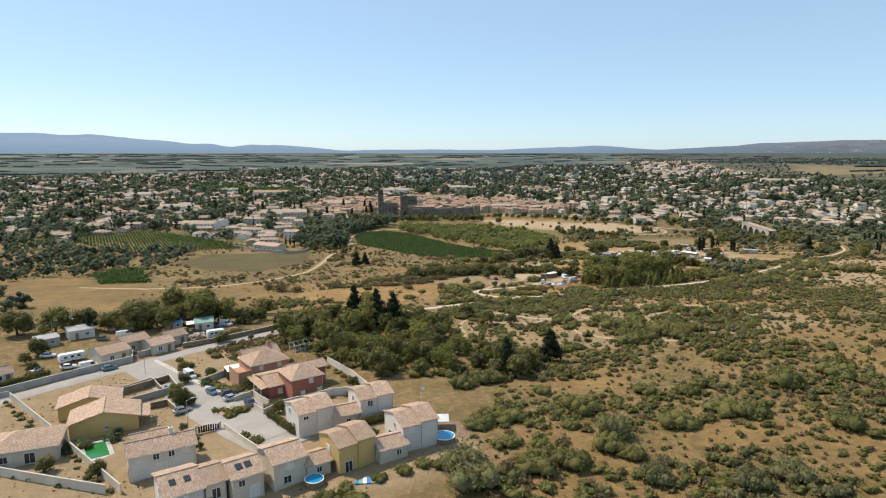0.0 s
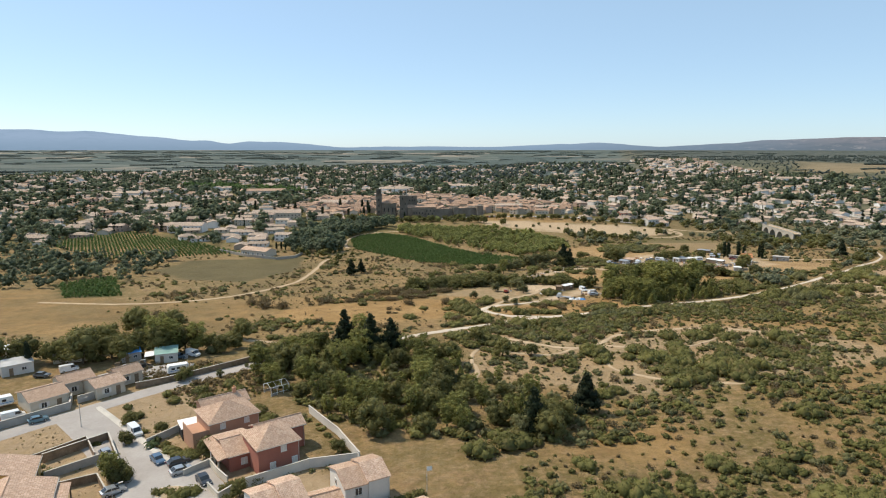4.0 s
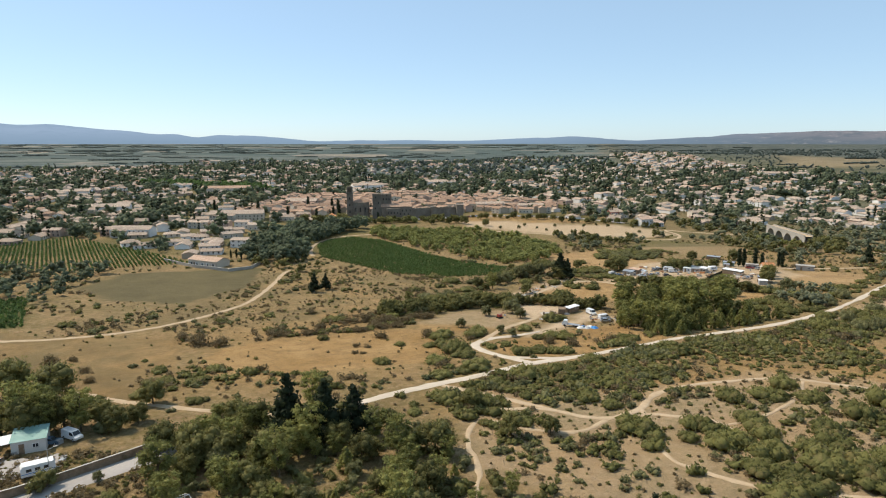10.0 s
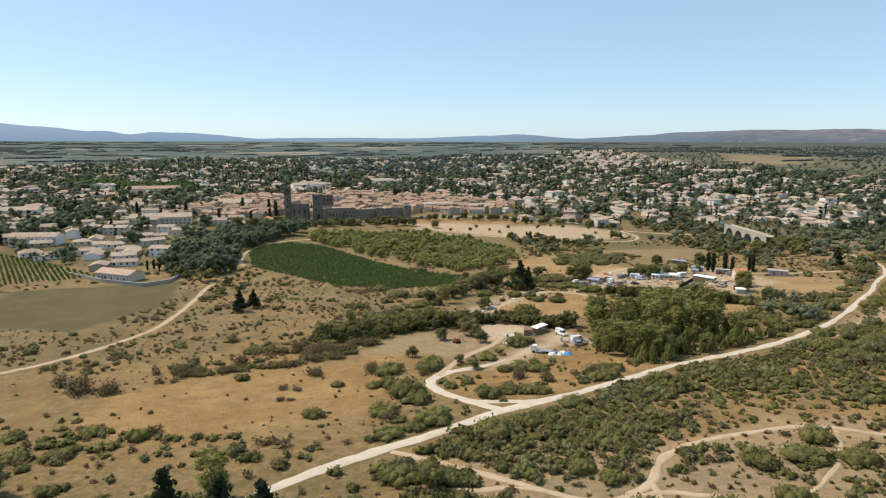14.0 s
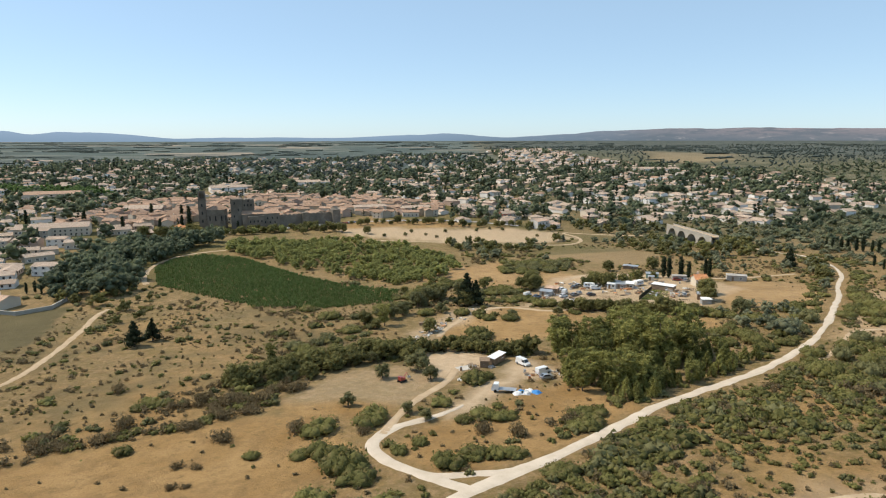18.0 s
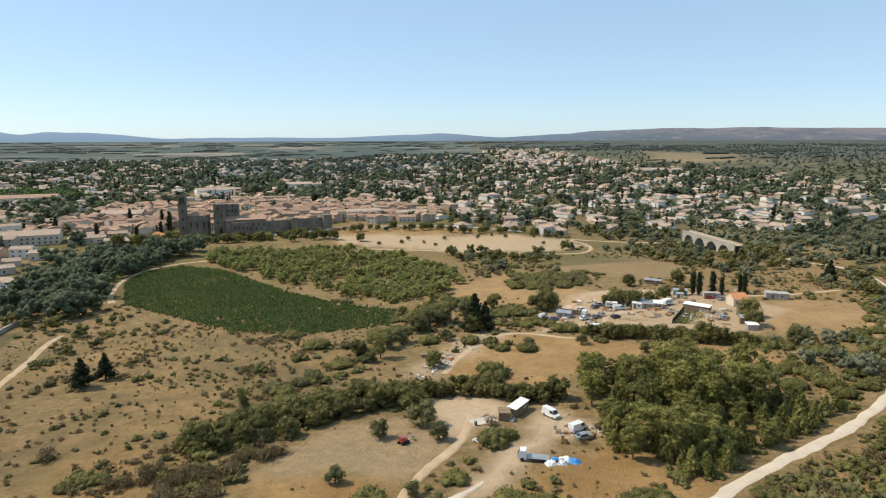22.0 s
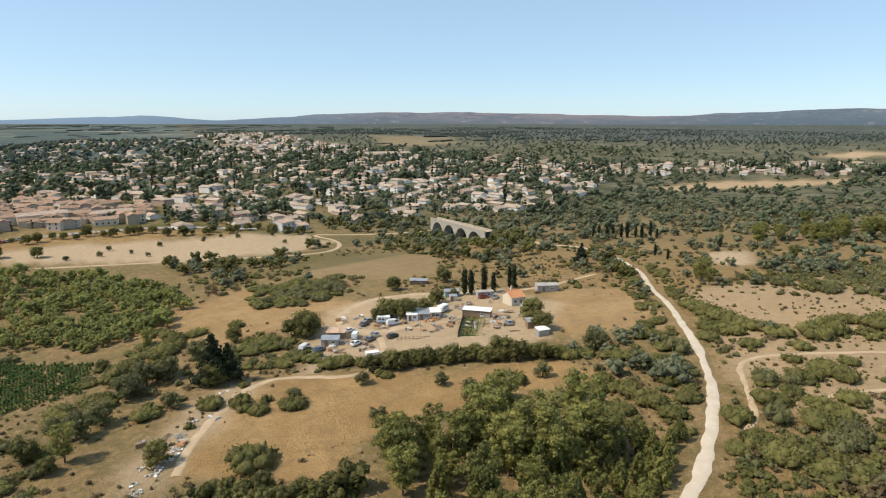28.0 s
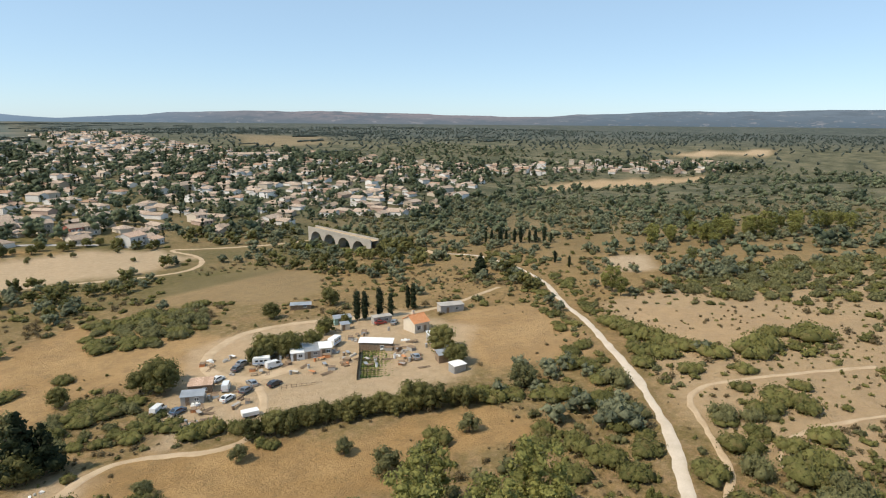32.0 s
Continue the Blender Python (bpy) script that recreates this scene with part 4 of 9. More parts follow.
def kind(name, lump_fn, h, w, n, leaves, leaf, mat, r, variants=3, core=0.78):
    """Unit plants about 1 high: built once, used at any size."""
    KINDS[name] = []
    for _ in range(variants):
        v, f = crown(lump_fn(h, w, n), leaves, leaf, core, 0.0, bool(r))
        tone = np.zeros(len(v))
        me = tri_mesh(name + "_crown", v, f, [mat], None, (("tone", tone),))
        me.polygons.foreach_set("use_smooth", np.ones(len(f), bool))
        tk = trunk(h, r, w * 0.25).mesh("trunk", M_BARK) if r else None
        KINDS[name].append((v, f, me, tk, mat))


kind("oak", oak_lumps, 7.0, 7.5, 18, 1550, 0.25, F_OAK, 0.22, 5, 0.70)
kind("pine", pine_lumps, 9.0, 6.6, 46, 2300, 0.19, F_PINE, 0.20, 5, 0.62)
kind("young_pine", young_lumps, 6.0, 4.2, 26, 950, 0.21, F_PINE, 0.11, 4, 0.70)
kind("cypress", cypress_lumps, 9.0, 2.3, 9, 500, 0.24, F_CYP, 0.16, 2, 0.9)
kind("cedar", fir_lumps, 9.0, 6.4, 15, 1200, 0.30, F_CYP, 0.25, 2, 0.84)
kind("olive", oak_lumps, 4.2, 4.4, 9, 1100, 0.19, F_OLIVE, 0.16, 2, 0.76)
kind("shrub", bush_lumps, 1.5, 3.0, 4, 44, 0.35, F_BUSH, 0, 5, 0.88)
kind("big_shrub", bush_lumps, 2.5, 6.0, 13, 640, 0.21, F_BUSH, 0, 5, 0.88)
kind("big_grey", bush_lumps, 3.0, 5.6, 9, 800, 0.21, F_OLIVE, 0, 2, 0.84)
kind("big_brush", bush_lumps, 2.8, 4.8, 7, 560, 0.22, F_DRY, 0, 2, 0.4)
kind("tuft", bush_lumps, 0.8, 1.5, 1, 22, 0.24, F_BUSH, 0, 4)
kind("dry_tuft", bush_lumps, 0.6, 1.3, 1, 18, 0.24, F_DRY, 0, 3, 0.7)
kind("grey_shrub", bush_lumps, 1.7, 2.8, 4, 60, 0.32, F_OLIVE, 0, 3, 0.86)
kind("brush", bush_lumps, 1.6, 2.4, 3, 70, 0.24, F_DRY, 0, 3, 0.45)
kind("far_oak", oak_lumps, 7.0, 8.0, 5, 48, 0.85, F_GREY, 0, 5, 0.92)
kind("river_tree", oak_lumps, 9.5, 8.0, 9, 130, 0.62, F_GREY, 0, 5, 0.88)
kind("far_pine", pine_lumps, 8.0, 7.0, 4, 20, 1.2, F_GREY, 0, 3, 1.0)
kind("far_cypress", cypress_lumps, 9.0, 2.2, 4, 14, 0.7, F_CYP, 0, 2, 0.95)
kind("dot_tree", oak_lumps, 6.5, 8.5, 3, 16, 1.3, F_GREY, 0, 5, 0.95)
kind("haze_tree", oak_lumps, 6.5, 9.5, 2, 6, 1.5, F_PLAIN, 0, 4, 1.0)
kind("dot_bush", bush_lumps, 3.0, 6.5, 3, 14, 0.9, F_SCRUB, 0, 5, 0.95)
kind("green_tree", oak_lumps, 7.0, 9.0, 3, 20, 1.1, F_VINE, 0, 4, 0.9)
kind("mid_scrub", oak_lumps, 4.0, 5.6, 6, 120, 0.42, F_SCRUB, 0, 4, 0.86)
kind("mid_shrub", bush_lumps, 1.7, 3.4, 3, 64, 0.36, F_BUSH, 0, 4, 0.9)
kind("mid_grey", bush_lumps, 1.9, 3.2, 3, 64, 0.34, F_OLIVE, 0, 3, 0.9)
kind("mid_oak", oak_lumps, 5.5, 6.0, 6, 110, 0.58, F_OAK, 0, 4, 0.9)
TREE_TAGS = {"oak": ("dense dark green holm oak with a rounded crown", "tree"), "pine": ("Aleppo pine with airy yellow-green needles", "tree"), "cypress": ("tall narrow dark green cypress", "tree"),
             "young_pine": ("young pointed pine with pale yellow-green needles", "tree"),
             "cedar": ("broad dark conifer with a pointed top", "tree"), "olive": ("grey-green olive tree on dry grass", "tree")}


def plant(name, x, y, size=1.0, group="", sink=0.0):
    tops = KINDS[name]
    v = tops[int(rng.integers(len(tops)))]
    nm = {"pine": "pine_tree", "young_pine": "pine_tree", "oak": "oak_tree", "cypress": "cypress_tree", "cedar": "conifer_tree", "olive": "olive_tree"}[name]
    ob = thing(nm, x, y, float(rng.random() * 360), *TREE_TAGS[name], group)
    ob.location.z -= sink
    k = size * (0.92 + 0.16 * rng.random())
    ob.scale = (k * (0.9 + 0.2 * rng.random()), k * (0.9 + 0.2 * rng.random()), k)
    part("trunk", v[3], M_BARK, ob, "rough brown bark")
    part("crown", v[2], v[4], ob)
    return ob


def scatter(name, kinds, xs, ys, sizes, label, category, turn=1.0):
    """Plants that nobody could count, joined by kind of leaf."""
    pick = rng.integers(len(kinds), size=len(xs))
    by_mat = {}
    for ki, kn in enumerate(kinds):
        for vi, tpl in enumerate(KINDS[kn]):
            sel = np.where((pick == ki) & (np.arange(len(xs)) % len(KINDS[kn]) == vi))[0]
            if not len(sel):
                continue
            a = rng.random(len(sel)) * 6.283 * turn
            s = np.asarray(sizes)[sel] * (0.8 + 0.4 * rng.random(len(sel)))
            sx = s * (0.8 + 0.5 * rng.random(len(sel)))
            v = tpl[0][None]
            x = (v[..., 0] * np.cos(a)[:, None] - v[..., 1] * np.sin(a)[:, None]) * sx[:, None] + np.asarray(xs)[sel][:, None]
            y = (v[..., 0] * np.sin(a)[:, None] + v[..., 1] * np.cos(a)[:, None]) * s[:, None] + np.asarray(ys)[sel][:, None]
            z = v[..., 2] * s[:, None] + terr(np.asarray(xs)[sel], np.asarray(ys)[sel])[:, None] - 0.05
            V = np.stack([x, y, z], -1).reshape(-1, 3)
            F = (tpl[1][None] + (np.arange(len(sel)) * len(tpl[0]))[:, None, None]).reshape(-1, 3)
            tone = np.repeat(rng.random(len(sel)), len(tpl[0]))
            by_mat.setdefault(tpl[4].name, [tpl[4], [], [], [], 0])
            rec = by_mat[tpl[4].name]
            rec[1].append(V)
            rec[2].append(F + rec[4])
            rec[3].append(tone)
            rec[4] += len(V)
    for mat, V, F, tone, _ in by_mat.values():
        me = tri_mesh(name, np.concatenate(V), np.concatenate(F), [mat], None, (("tone", np.concatenate(tone)),))
        me.polygons.foreach_set("use_smooth", np.ones(len(me.polygons), bool))
        tagged(new(name, me), label, category, kind="stuff")


def spread(x0, x1, y0, y1, gap, seed):
    """Jittered grid of places."""
    r = np.random.default_rng(seed)
    a, b = np.meshgrid(np.arange(x0, x1, gap), np.arange(y0, y1, gap))
    a, b = a.ravel(), b.ravel()
    return a + gap * 0.95 * (r.random(a.shape) - 0.5), b + gap * 0.95 * (r.random(a.shape) - 0.5)


ALL_ROADS = ((DIRT_ROAD, 3.2), (LOOP_ROAD, 3.0), (FARM_TRACK, 2.0), (RING_ROAD, 3.2), (RING_EXIT, 2.2), (HILL_PATH, 1.7), (HILL_PATH_B, 1.5), (HILL_PATH_C, 1.4), (HILL_PATH_D, 1.4), (HILL_PATH_E, 1.3), (HILL_PATH_F, 1.4), (WEST_PATH, 2.0), (WEST_TRACK, 2.6),
             (EAST_PATH, 2.3), (EAST_PATH_B, 2.0), (VINE_RIM, 3.6), (ARENA_RIM, 3.0), (STREET, 4.5), (SIDE_STREET, 6.5))
OPEN_LAND = (VINE, VINE_FAR, CROP, FALLOW, MEADOW, PADDOCK, GOLD_STRIP, SAND, YARD, DRIVE, STUBBLE, RUBBLE, UPPER_FIELD, CAMP, CAMP_FIELD, EAST_FIELD, ARENA, MID_FIELD, ESTATE)


def clear(x, y, pad=0.0, lands=OPEN_LAND):
    ok = np.ones(len(x), bool)
    for ln, w in ALL_ROADS:
        ok &= edge_dist(x, y, ln) > w + pad
    for poly in lands:
        ok &= ~inside(x, y, poly)
    return ok


def bush(name, x, y, width, group=""):
    """One shrub that stands by itself."""
    tops = KINDS[name]
    base = {"big_shrub": 6.0, "big_grey": 5.6, "big_brush": 4.8, "shrub": 3.0, "grey_shrub": 2.8, "brush": 2.4}[name]
    k = width / base
    ob = new("shrub", tops[int(rng.integers(len(tops)))][2])
    ob.matrix_basis = pose(x, y, gz(x, y) - 0.12, 0, 0, float(rng.random() * 360))
    ob.scale = (k * (0.9 + 0.25 * rng.random()), k * (0.85 + 0.25 * rng.random()), k * (1.0 + 0.45 * rng.random()))
    lab = {"big_shrub": "wide dense green kermes oak shrub", "big_grey": "grey-green broad shrub on dry grass", "big_brush": "leafless brown thicket of dry twigs"}.get(name, "small rounded green shrub on dry ground")
    return tagged(ob, lab, "shrub", group)


def along(line, width, gap, seed):
    """Places strewn along a line."""
    r = np.random.default_rng(seed)
    c = smooth_line(line, gap)
    return c[:, 0] + width * (r.random(len(c)) - 0.5), c[:, 1] + width * (r.random(len(c)) - 0.5)
kind("mid_wood", oak_lumps, 5.0, 5.0, 7, 150, 0.40, F_WOOD, 0, 5, 0.82)
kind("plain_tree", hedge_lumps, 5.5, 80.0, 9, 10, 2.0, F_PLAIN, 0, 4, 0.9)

# ---- scrub of the hillside ----
x, y = spread(0, 330, 55, 330, 2.55, 21)
ok = clear(x, y, 0.2) & inside(x, y, GARRIGUE) & (np.random.default_rng(3).random(len(x)) < np.clip((vnoise(x, y, 14, 8) - 0.24) * 2.5 + 0.85 * np.clip((36 - edge_dist(x, y, DIRT_ROAD)) / 14, 0, 1) * (x > 2) * (x < 138) + 0.3 * (y < 130) - 0.55 * inside(x, y, HILL_OPEN) * (edge_dist(x, y, DIRT_ROAD) > 22) - 0.6 * inside(x, y, EAST_OPEN), 0.06, 0.97))
x, y = x[ok], y[ok]
scatter("hillside_shrubs", ["shrub", "shrub", "shrub", "grey_shrub", "brush"], x, y, (0.5 + 0.8 * vnoise(x, y, 9, 31) ** 1.3) * (1 + 0.45 * (edge_dist(x, y, DIRT_ROAD) < 26) * (x > 2) * (x < 138)), "dense green-brown garrigue shrubs on dry ground", "shrubs")
x, y = spread(0, 260, 60, 290, 2.6, 22)
ok = clear(x, y, -0.4) & inside(x, y, GARRIGUE) & (np.random.default_rng(4).random(len(x)) < 0.62)
x, y = x[ok], y[ok]
scatter("low_herbs", ["tuft", "tuft", "dry_tuft"], x, y, 0.5 + 0.7 * vnoise(x, y, 6, 33), "low tufts of thyme and dry herbs", "herbs")
x, y = spread(10, 130, 158, 225, 2.3, 95)
ok = inside(x, y, HILL_OPEN) & clear(x, y, -0.2) & (np.random.default_rng(99).random(len(x)) < np.clip((0.5 * vnoise(x, y, 12, 92) + 0.5 * vnoise(x, y, 4, 93) - 0.36) * 3.0, 0.05, 0.8))
scatter("hill_brush", ["brush", "tuft", "dry_tuft", "tuft", "grey_shrub"], x[ok], y[ok], 0.4 + 0.6 * vnoise(x[ok], y[ok], 5, 94), "low brown brush and herbs on the open hillside", "herbs")
# slopes and margins beyond the road
x, y = spread(-230, 300, 200, 520, 4.4, 23)
ok = clear(x, y, 0.3) & ~inside(x, y, GARRIGUE) & ~inside(x, y, WEST_DRY) & ~inside(x, y, PINES) & (np.random.default_rng(5).random(len(x)) < np.clip((vnoise(x, y, 15, 9) - 0.38) * 2.6, 0.03, 0.85))
x, y = x[ok], y[ok]
scatter("slope_shrubs", ["shrub", "brush", "grey_shrub", "brush"], x, y, 0.5 + 1.0 * vnoise(x, y, 11, 34) ** 1.5, "scattered shrubs on ochre dry slopes", "shrubs")
x, y = spread(-120, 260, 205, 420, 2.7, 24)
ok = clear(x, y, -0.3, (VINE, CAMP, SAND, YARD, DRIVE, PADDOCK, ESTATE, FALLOW)) & ~inside(x, y, GARRIGUE) & (np.random.default_rng(6).random(len(x)) < np.clip(vnoise(x, y, 17, 19) * 1.6 - 0.45, 0.04, 0.75) * (1 - 0.85 * (inside(x, y, UPPER_FIELD) | inside(x, y, STUBBLE) | inside(x, y, MEADOW) | inside(x, y, CAMP_FIELD) | inside(x, y, WEST_DRY))))
x, y = x[ok], y[ok]
scatter("dry_tufts", ["tuft", "dry_tuft", "dry_tuft", "dry_tuft"], x, y, 0.35 + 1.1 * vnoise(x, y, 6, 35), "tufts of dry brush in the fields", "grass")
x, y = spread(-80, 34, 292, 425, 2.7, 87)
ok = clear(x, y, 0.2) & (np.random.default_rng(88).random(len(x)) < np.clip((0.5 * vnoise(x, y, 21, 89) + 0.5 * vnoise(x, y, 7, 90) - 0.42) * 3.2, 0.02, 0.8))
x, y = x[ok], y[ok]
scatter("slope_brush", ["brush", "brush", "dry_tuft", "tuft", "brush", "shrub"], x, y, 0.35 + 0.75 * vnoise(x, y, 6, 91) ** 1.4, "grey-brown dry brush covering the slope", "shrubs")
x, y = spread(-120, 40, 180, 260, 3.1, 121)
ok = inside(x, y, MEADOW_BRUSH) & clear(x, y, 0.3, (ESTATE,)) & (np.random.default_rng(122).random(len(x)) < np.clip((0.5 * vnoise(x, y, 14, 123) + 0.5 * vnoise(x, y, 5, 124) - 0.36) * 3.0, 0.03, 0.8))
scatter("meadow_brush", ["shrub", "grey_shrub", "brush", "brush", "shrub"], x[ok], y[ok], 0.5 + 0.7 * vnoise(x[ok], y[ok], 6, 125), "dark low brush along the edge of the meadow", "shrubs")
# scrub to the east of the road
x, y = spread(150, 520, 180, 580, 5.0, 26)
ok = (x > 0.30 * y + 95 - 40 * (y < 330)) & ~inside(x, y, GARRIGUE) & clear(x, y, 0.8, (TOP_FIELD, EAST_FIELD, CAMP_FIELD, MID_FIELD, CAMP, ARENA, CLEARING)) & (np.random.default_rng(18).random(len(x)) < np.clip((vnoise(x, y, 28, 15) - 0.27) * 2.0, 0.08, 0.85) * (1 - 0.9 * inside(x, y, EAST_OPEN)))
x, y = x[ok], y[ok]
scatter("east_scrub", ["mid_shrub", "mid_scrub", "mid_grey", "mid_grey", "mid_scrub"], x, y, 0.5 + 0.6 * vnoise(x, y, 13, 54), "thick green scrub and small trees beyond the road", "shrubs")
x, y = spread(120, 300, 430, 600, 6.0, 27)
ok = clear(x, y, 0.8, (MID_FIELD, ARENA, OLIVE_PATCH, WOOD)) & (np.random.default_rng(19).random(len(x)) < np.clip((vnoise(x, y, 25, 16) - 0.25) * 2.2, 0.05, 0.9)) & (edge_dist(x, y, [(284, 545), (274, 478)]) > 5) & ~inside(x, y, [(238, 500), (252, 540), (286, 545), (276, 465), (250, 468)])
x, y = x[ok], y[ok]
scatter("valley_scrub", ["mid_oak", "mid_shrub", "mid_scrub"], x, y, 0.7 + 0.6 * vnoise(x, y, 13, 55), "wooded valley slopes round the bridge", "shrubs")
x, y = spread(260, 1000, 100, 1000, 11.5, 25)
ok = (x > 0.32 * y + 60) & (np.hypot(x - 30, y - 230) > 300) & clear(x, y, 1, (TOP_FIELD, QUARRY, PALE_FIELDS, TOWN_STRIP)) & ~inside(x, y, TOWN_EAST) & (np.random.default_rng(8).random(len(x)) < np.clip((vnoise(x, y, 45, 10) - 0.14) * 2.0, 0.15, 0.9))
x, y = x[ok], y[ok]
scatter("distant_scrub", ["dot_bush", "dot_bush", "dot_tree"], x, y, 0.55 + 0.7 * vnoise(x, y, 30, 36), "distant rolling scrub and low woods", "shrubs")
x, y = spread(700, 2300, 100, 2300, 21, 28)
ok = (x > 0.30 * y + 60) & ((x > 1000) | (y > 1000)) & clear(x, y, 1, (QUARRY, PALE_FIELDS, HILL_VILLAGE, TOWN_STRIP)) & ~inside(x, y, TOWN_EAST) & (np.random.default_rng(29).random(len(x)) < np.clip((0.6 * vnoise(x, y, 120, 11) + 0.4 * vnoise(x, y, 45, 14) - 0.34) * 4.0, 0.25, 0.97))
x, y = x[ok], y[ok]
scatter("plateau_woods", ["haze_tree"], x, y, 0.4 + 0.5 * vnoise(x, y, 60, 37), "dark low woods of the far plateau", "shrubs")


# ---- woods ----


def grove(poly, gap, seed, kinds, size, group, keep=1.0, but=()):
    px, py = [p[0] for p in poly], [p[1] for p in poly]
    x, y = spread(min(px), max(px), min(py), max(py), gap, seed)
    r = np.random.default_rng(seed + 100)
    ok = inside(x, y, poly) & (r.random(len(x)) < keep) & clear(x, y, 0.5, (but,) if but else ())
    for a, b in zip(x[ok], y[ok]):
        plant(kinds[int(r.integers(len(kinds)))], float(a), float(b), size * (0.6 + 0.75 * r.random() ** 1.4), group)


FRONT = [(70, 255), (150, 270), (121, 289), (100, 284), (84, 283), (75, 284)]
grove(PINES, 4.6, 41, ["pine", "pine", "pine", "young_pine"], 1.18, "pine grove by the dirt road", 0.8, FRONT)
grove([(74, 267), (82, 265.5), (92, 266.5), (107, 270), (124, 277), (121, 289), (100, 284), (84, 283), (75, 284)], 3.3, 49, ["young_pine", "young_pine", "young_pine", "pine"], 0.85, "young pines by the dirt road", 0.85)
grove(OAKS, 4.7, 42, ["oak", "oak", "pine", "pine", "pine", "olive", "young_pine"], 0.74, "oak wood below the estate", 0.82)
x, y = spread(-46, 30, 132, 220, 4.3, 96)
ok = inside(x, y, OAKS) & clear(x, y, 0.3, ())
scatter("wood_thicket", ["mid_shrub", "mid_grey", "mid_shrub"], x[ok], y[ok], 0.75 + 0.6 * vnoise(x[ok], y[ok], 9, 58), "thick green undergrowth of the oak wood", "shrubs")
# scrub goes on over the slope behind
x, y = spread(-110, 330, -60, 70, 9.5, 97)
ok = ~inside(x, y, ESTATE) & (np.random.default_rng(98).random(len(x)) < 0.6)
scatter("rear_scrub", ["mid_shrub", "mid_grey", "mid_shrub"], x[ok], y[ok], 0.6 + 0.6 * vnoise(x[ok], y[ok], 13, 59), "green-brown garrigue shrubs on the rear slope", "shrubs")
x, y = spread(-30, 120, 400, 600, 3.9, 43)
ok = inside(x, y, WOOD) & (np.random.default_rng(105).random(len(x)) < 0.25 + 1.3 * vnoise(x, y, 14, 106))
scatter("orchard_wood", ["mid_wood"], x[ok], y[ok], 0.5 + 0.55 * vnoise(x[ok], y[ok], 5, 37) + 0.45 * (edge_dist(x[ok], y[ok], WOOD, True) < 4) * vnoise(x[ok], y[ok], 7, 107), "broad patch of yellow-green young wood", "trees")
x, y = spread(-120, 0, 450, 610, 6, 44)
ok = inside(x, y, RIVER_TREES)
scatter("river_trees", ["river_tree"], x[ok], y[ok], 0.55 + 0.75 * vnoise(x[ok], y[ok], 12, 38), "dark dense riverside trees", "trees")
x, y = spread(-110, -30, 385, 545, 4.2, 101)
ok = inside(x, y, RIVER_SHRUBS) & clear(x, y, 0.4, (VINE,)) & (np.random.default_rng(102).random(len(x)) < 0.15 + 0.95 * vnoise(x, y, 12, 103))
scatter("river_shrubs", ["mid_oak", "mid_shrub", "mid_grey", "mid_grey"], x[ok], y[ok], 0.5 + 0.55 * vnoise(x[ok], y[ok], 8, 104), "mid-green shrubs at the edge of the riverside trees", "shrubs")
x, y = along(ARROYO, 4, 1.0, 45)
scatter("arroyo_thicket", ["brush", "brush", "big_brush", "shrub"], x, y, 0.75 + 0.5 * vnoise(x, y, 9, 50), "grey-brown thicket of dry brush along the stream bed", "shrubs")
for cx_, cy_, n_, kd_ in ((-11.3, 297.3, 5, "big_brush"), (-1.6, 309, 5, "big_brush"), (5.9, 309, 4, "big_shrub"), (-1.6, 294.5, 5, "big_brush"), (-22, 300, 3, "big_shrub"), (9, 300, 4, "big_brush")):
    for k in range(n_):
        bush(kd_, cx_ + 3.4 * (k - n_ / 2) * 0.8, cy_ + 2.5 * rng.random(), 3.0 + 1.6 * rng.random(), "dry brush")
x, y = spread(-12, 82, 303, 332, 4.4, 83)
ok = inside(x, y, STREAM_WOOD)
for a, b in zip(x[ok], y[ok]):
    plant(("oak", "oak", "oak", "olive")[int(rng.integers(4))], float(a), float(b), (0.42 if a > 44 else 0.55) + 0.28 * rng.random(), "trees along the dry stream")
x, y = spread(-12, 82, 303, 332, 2.6, 84)
ok = inside(x, y, STREAM_WOOD)
scatter("stream_undergrowth", ["mid_shrub", "mid_oak"], x[ok], y[ok], 0.5 + 0.35 * vnoise(x[ok], y[ok], 9, 85), "dark undergrowth along the dry stream", "shrubs")
x, y = along(GULLY, 15, 1.7, 46)
for a, b in zip(x[::13], y[::13]):
    plant(("oak", "olive", "olive", "pine")[int(rng.integers(4))], float(a), float(b), 0.4 + 0.35 * rng.random(), "trees along the gully")
scatter("gully_thicket", ["shrub", "big_shrub", "big_grey", "brush"], x, y, 0.6 + 0.5 * vnoise(x, y, 9, 51), "mixed green and grey shrubs along the gully", "shrubs")
for poly_, kn_, nm_ in ((THICKET, ["big_shrub", "big_grey"], "camp_thicket"), (OLIVE_PATCH, ["big_grey", "big_shrub"], "olive_patch")):
    x, y = spread(80, 170, 360, 470, 5.0, 47)
    ok = inside(x, y, poly_)
    scatter(nm_, kn_, x[ok], y[ok], 0.5 + 0.7 * vnoise(x[ok], y[ok], 9, 52), "close mass of green and grey shrubs", "shrubs")
x, y = along([(284, 418), (274, 400), (262, 385), (250, 372), (238, 360)], 7, 1.9, 119)
ok = clear(x, y, 1.2, ())
scatter("roadside_hedge", ["mid_oak", "mid_scrub", "mid_shrub"], x[ok], y[ok], 0.55 + 0.4 * vnoise(x[ok], y[ok], 9, 120), "ragged hedge of small trees beside the dirt road", "shrubs")
x, y = along([(240, 352), (226, 338), (210, 322), (197, 309), (184, 298)], 10, 1.6, 48)
ok = clear(x, y, 1.9, ())
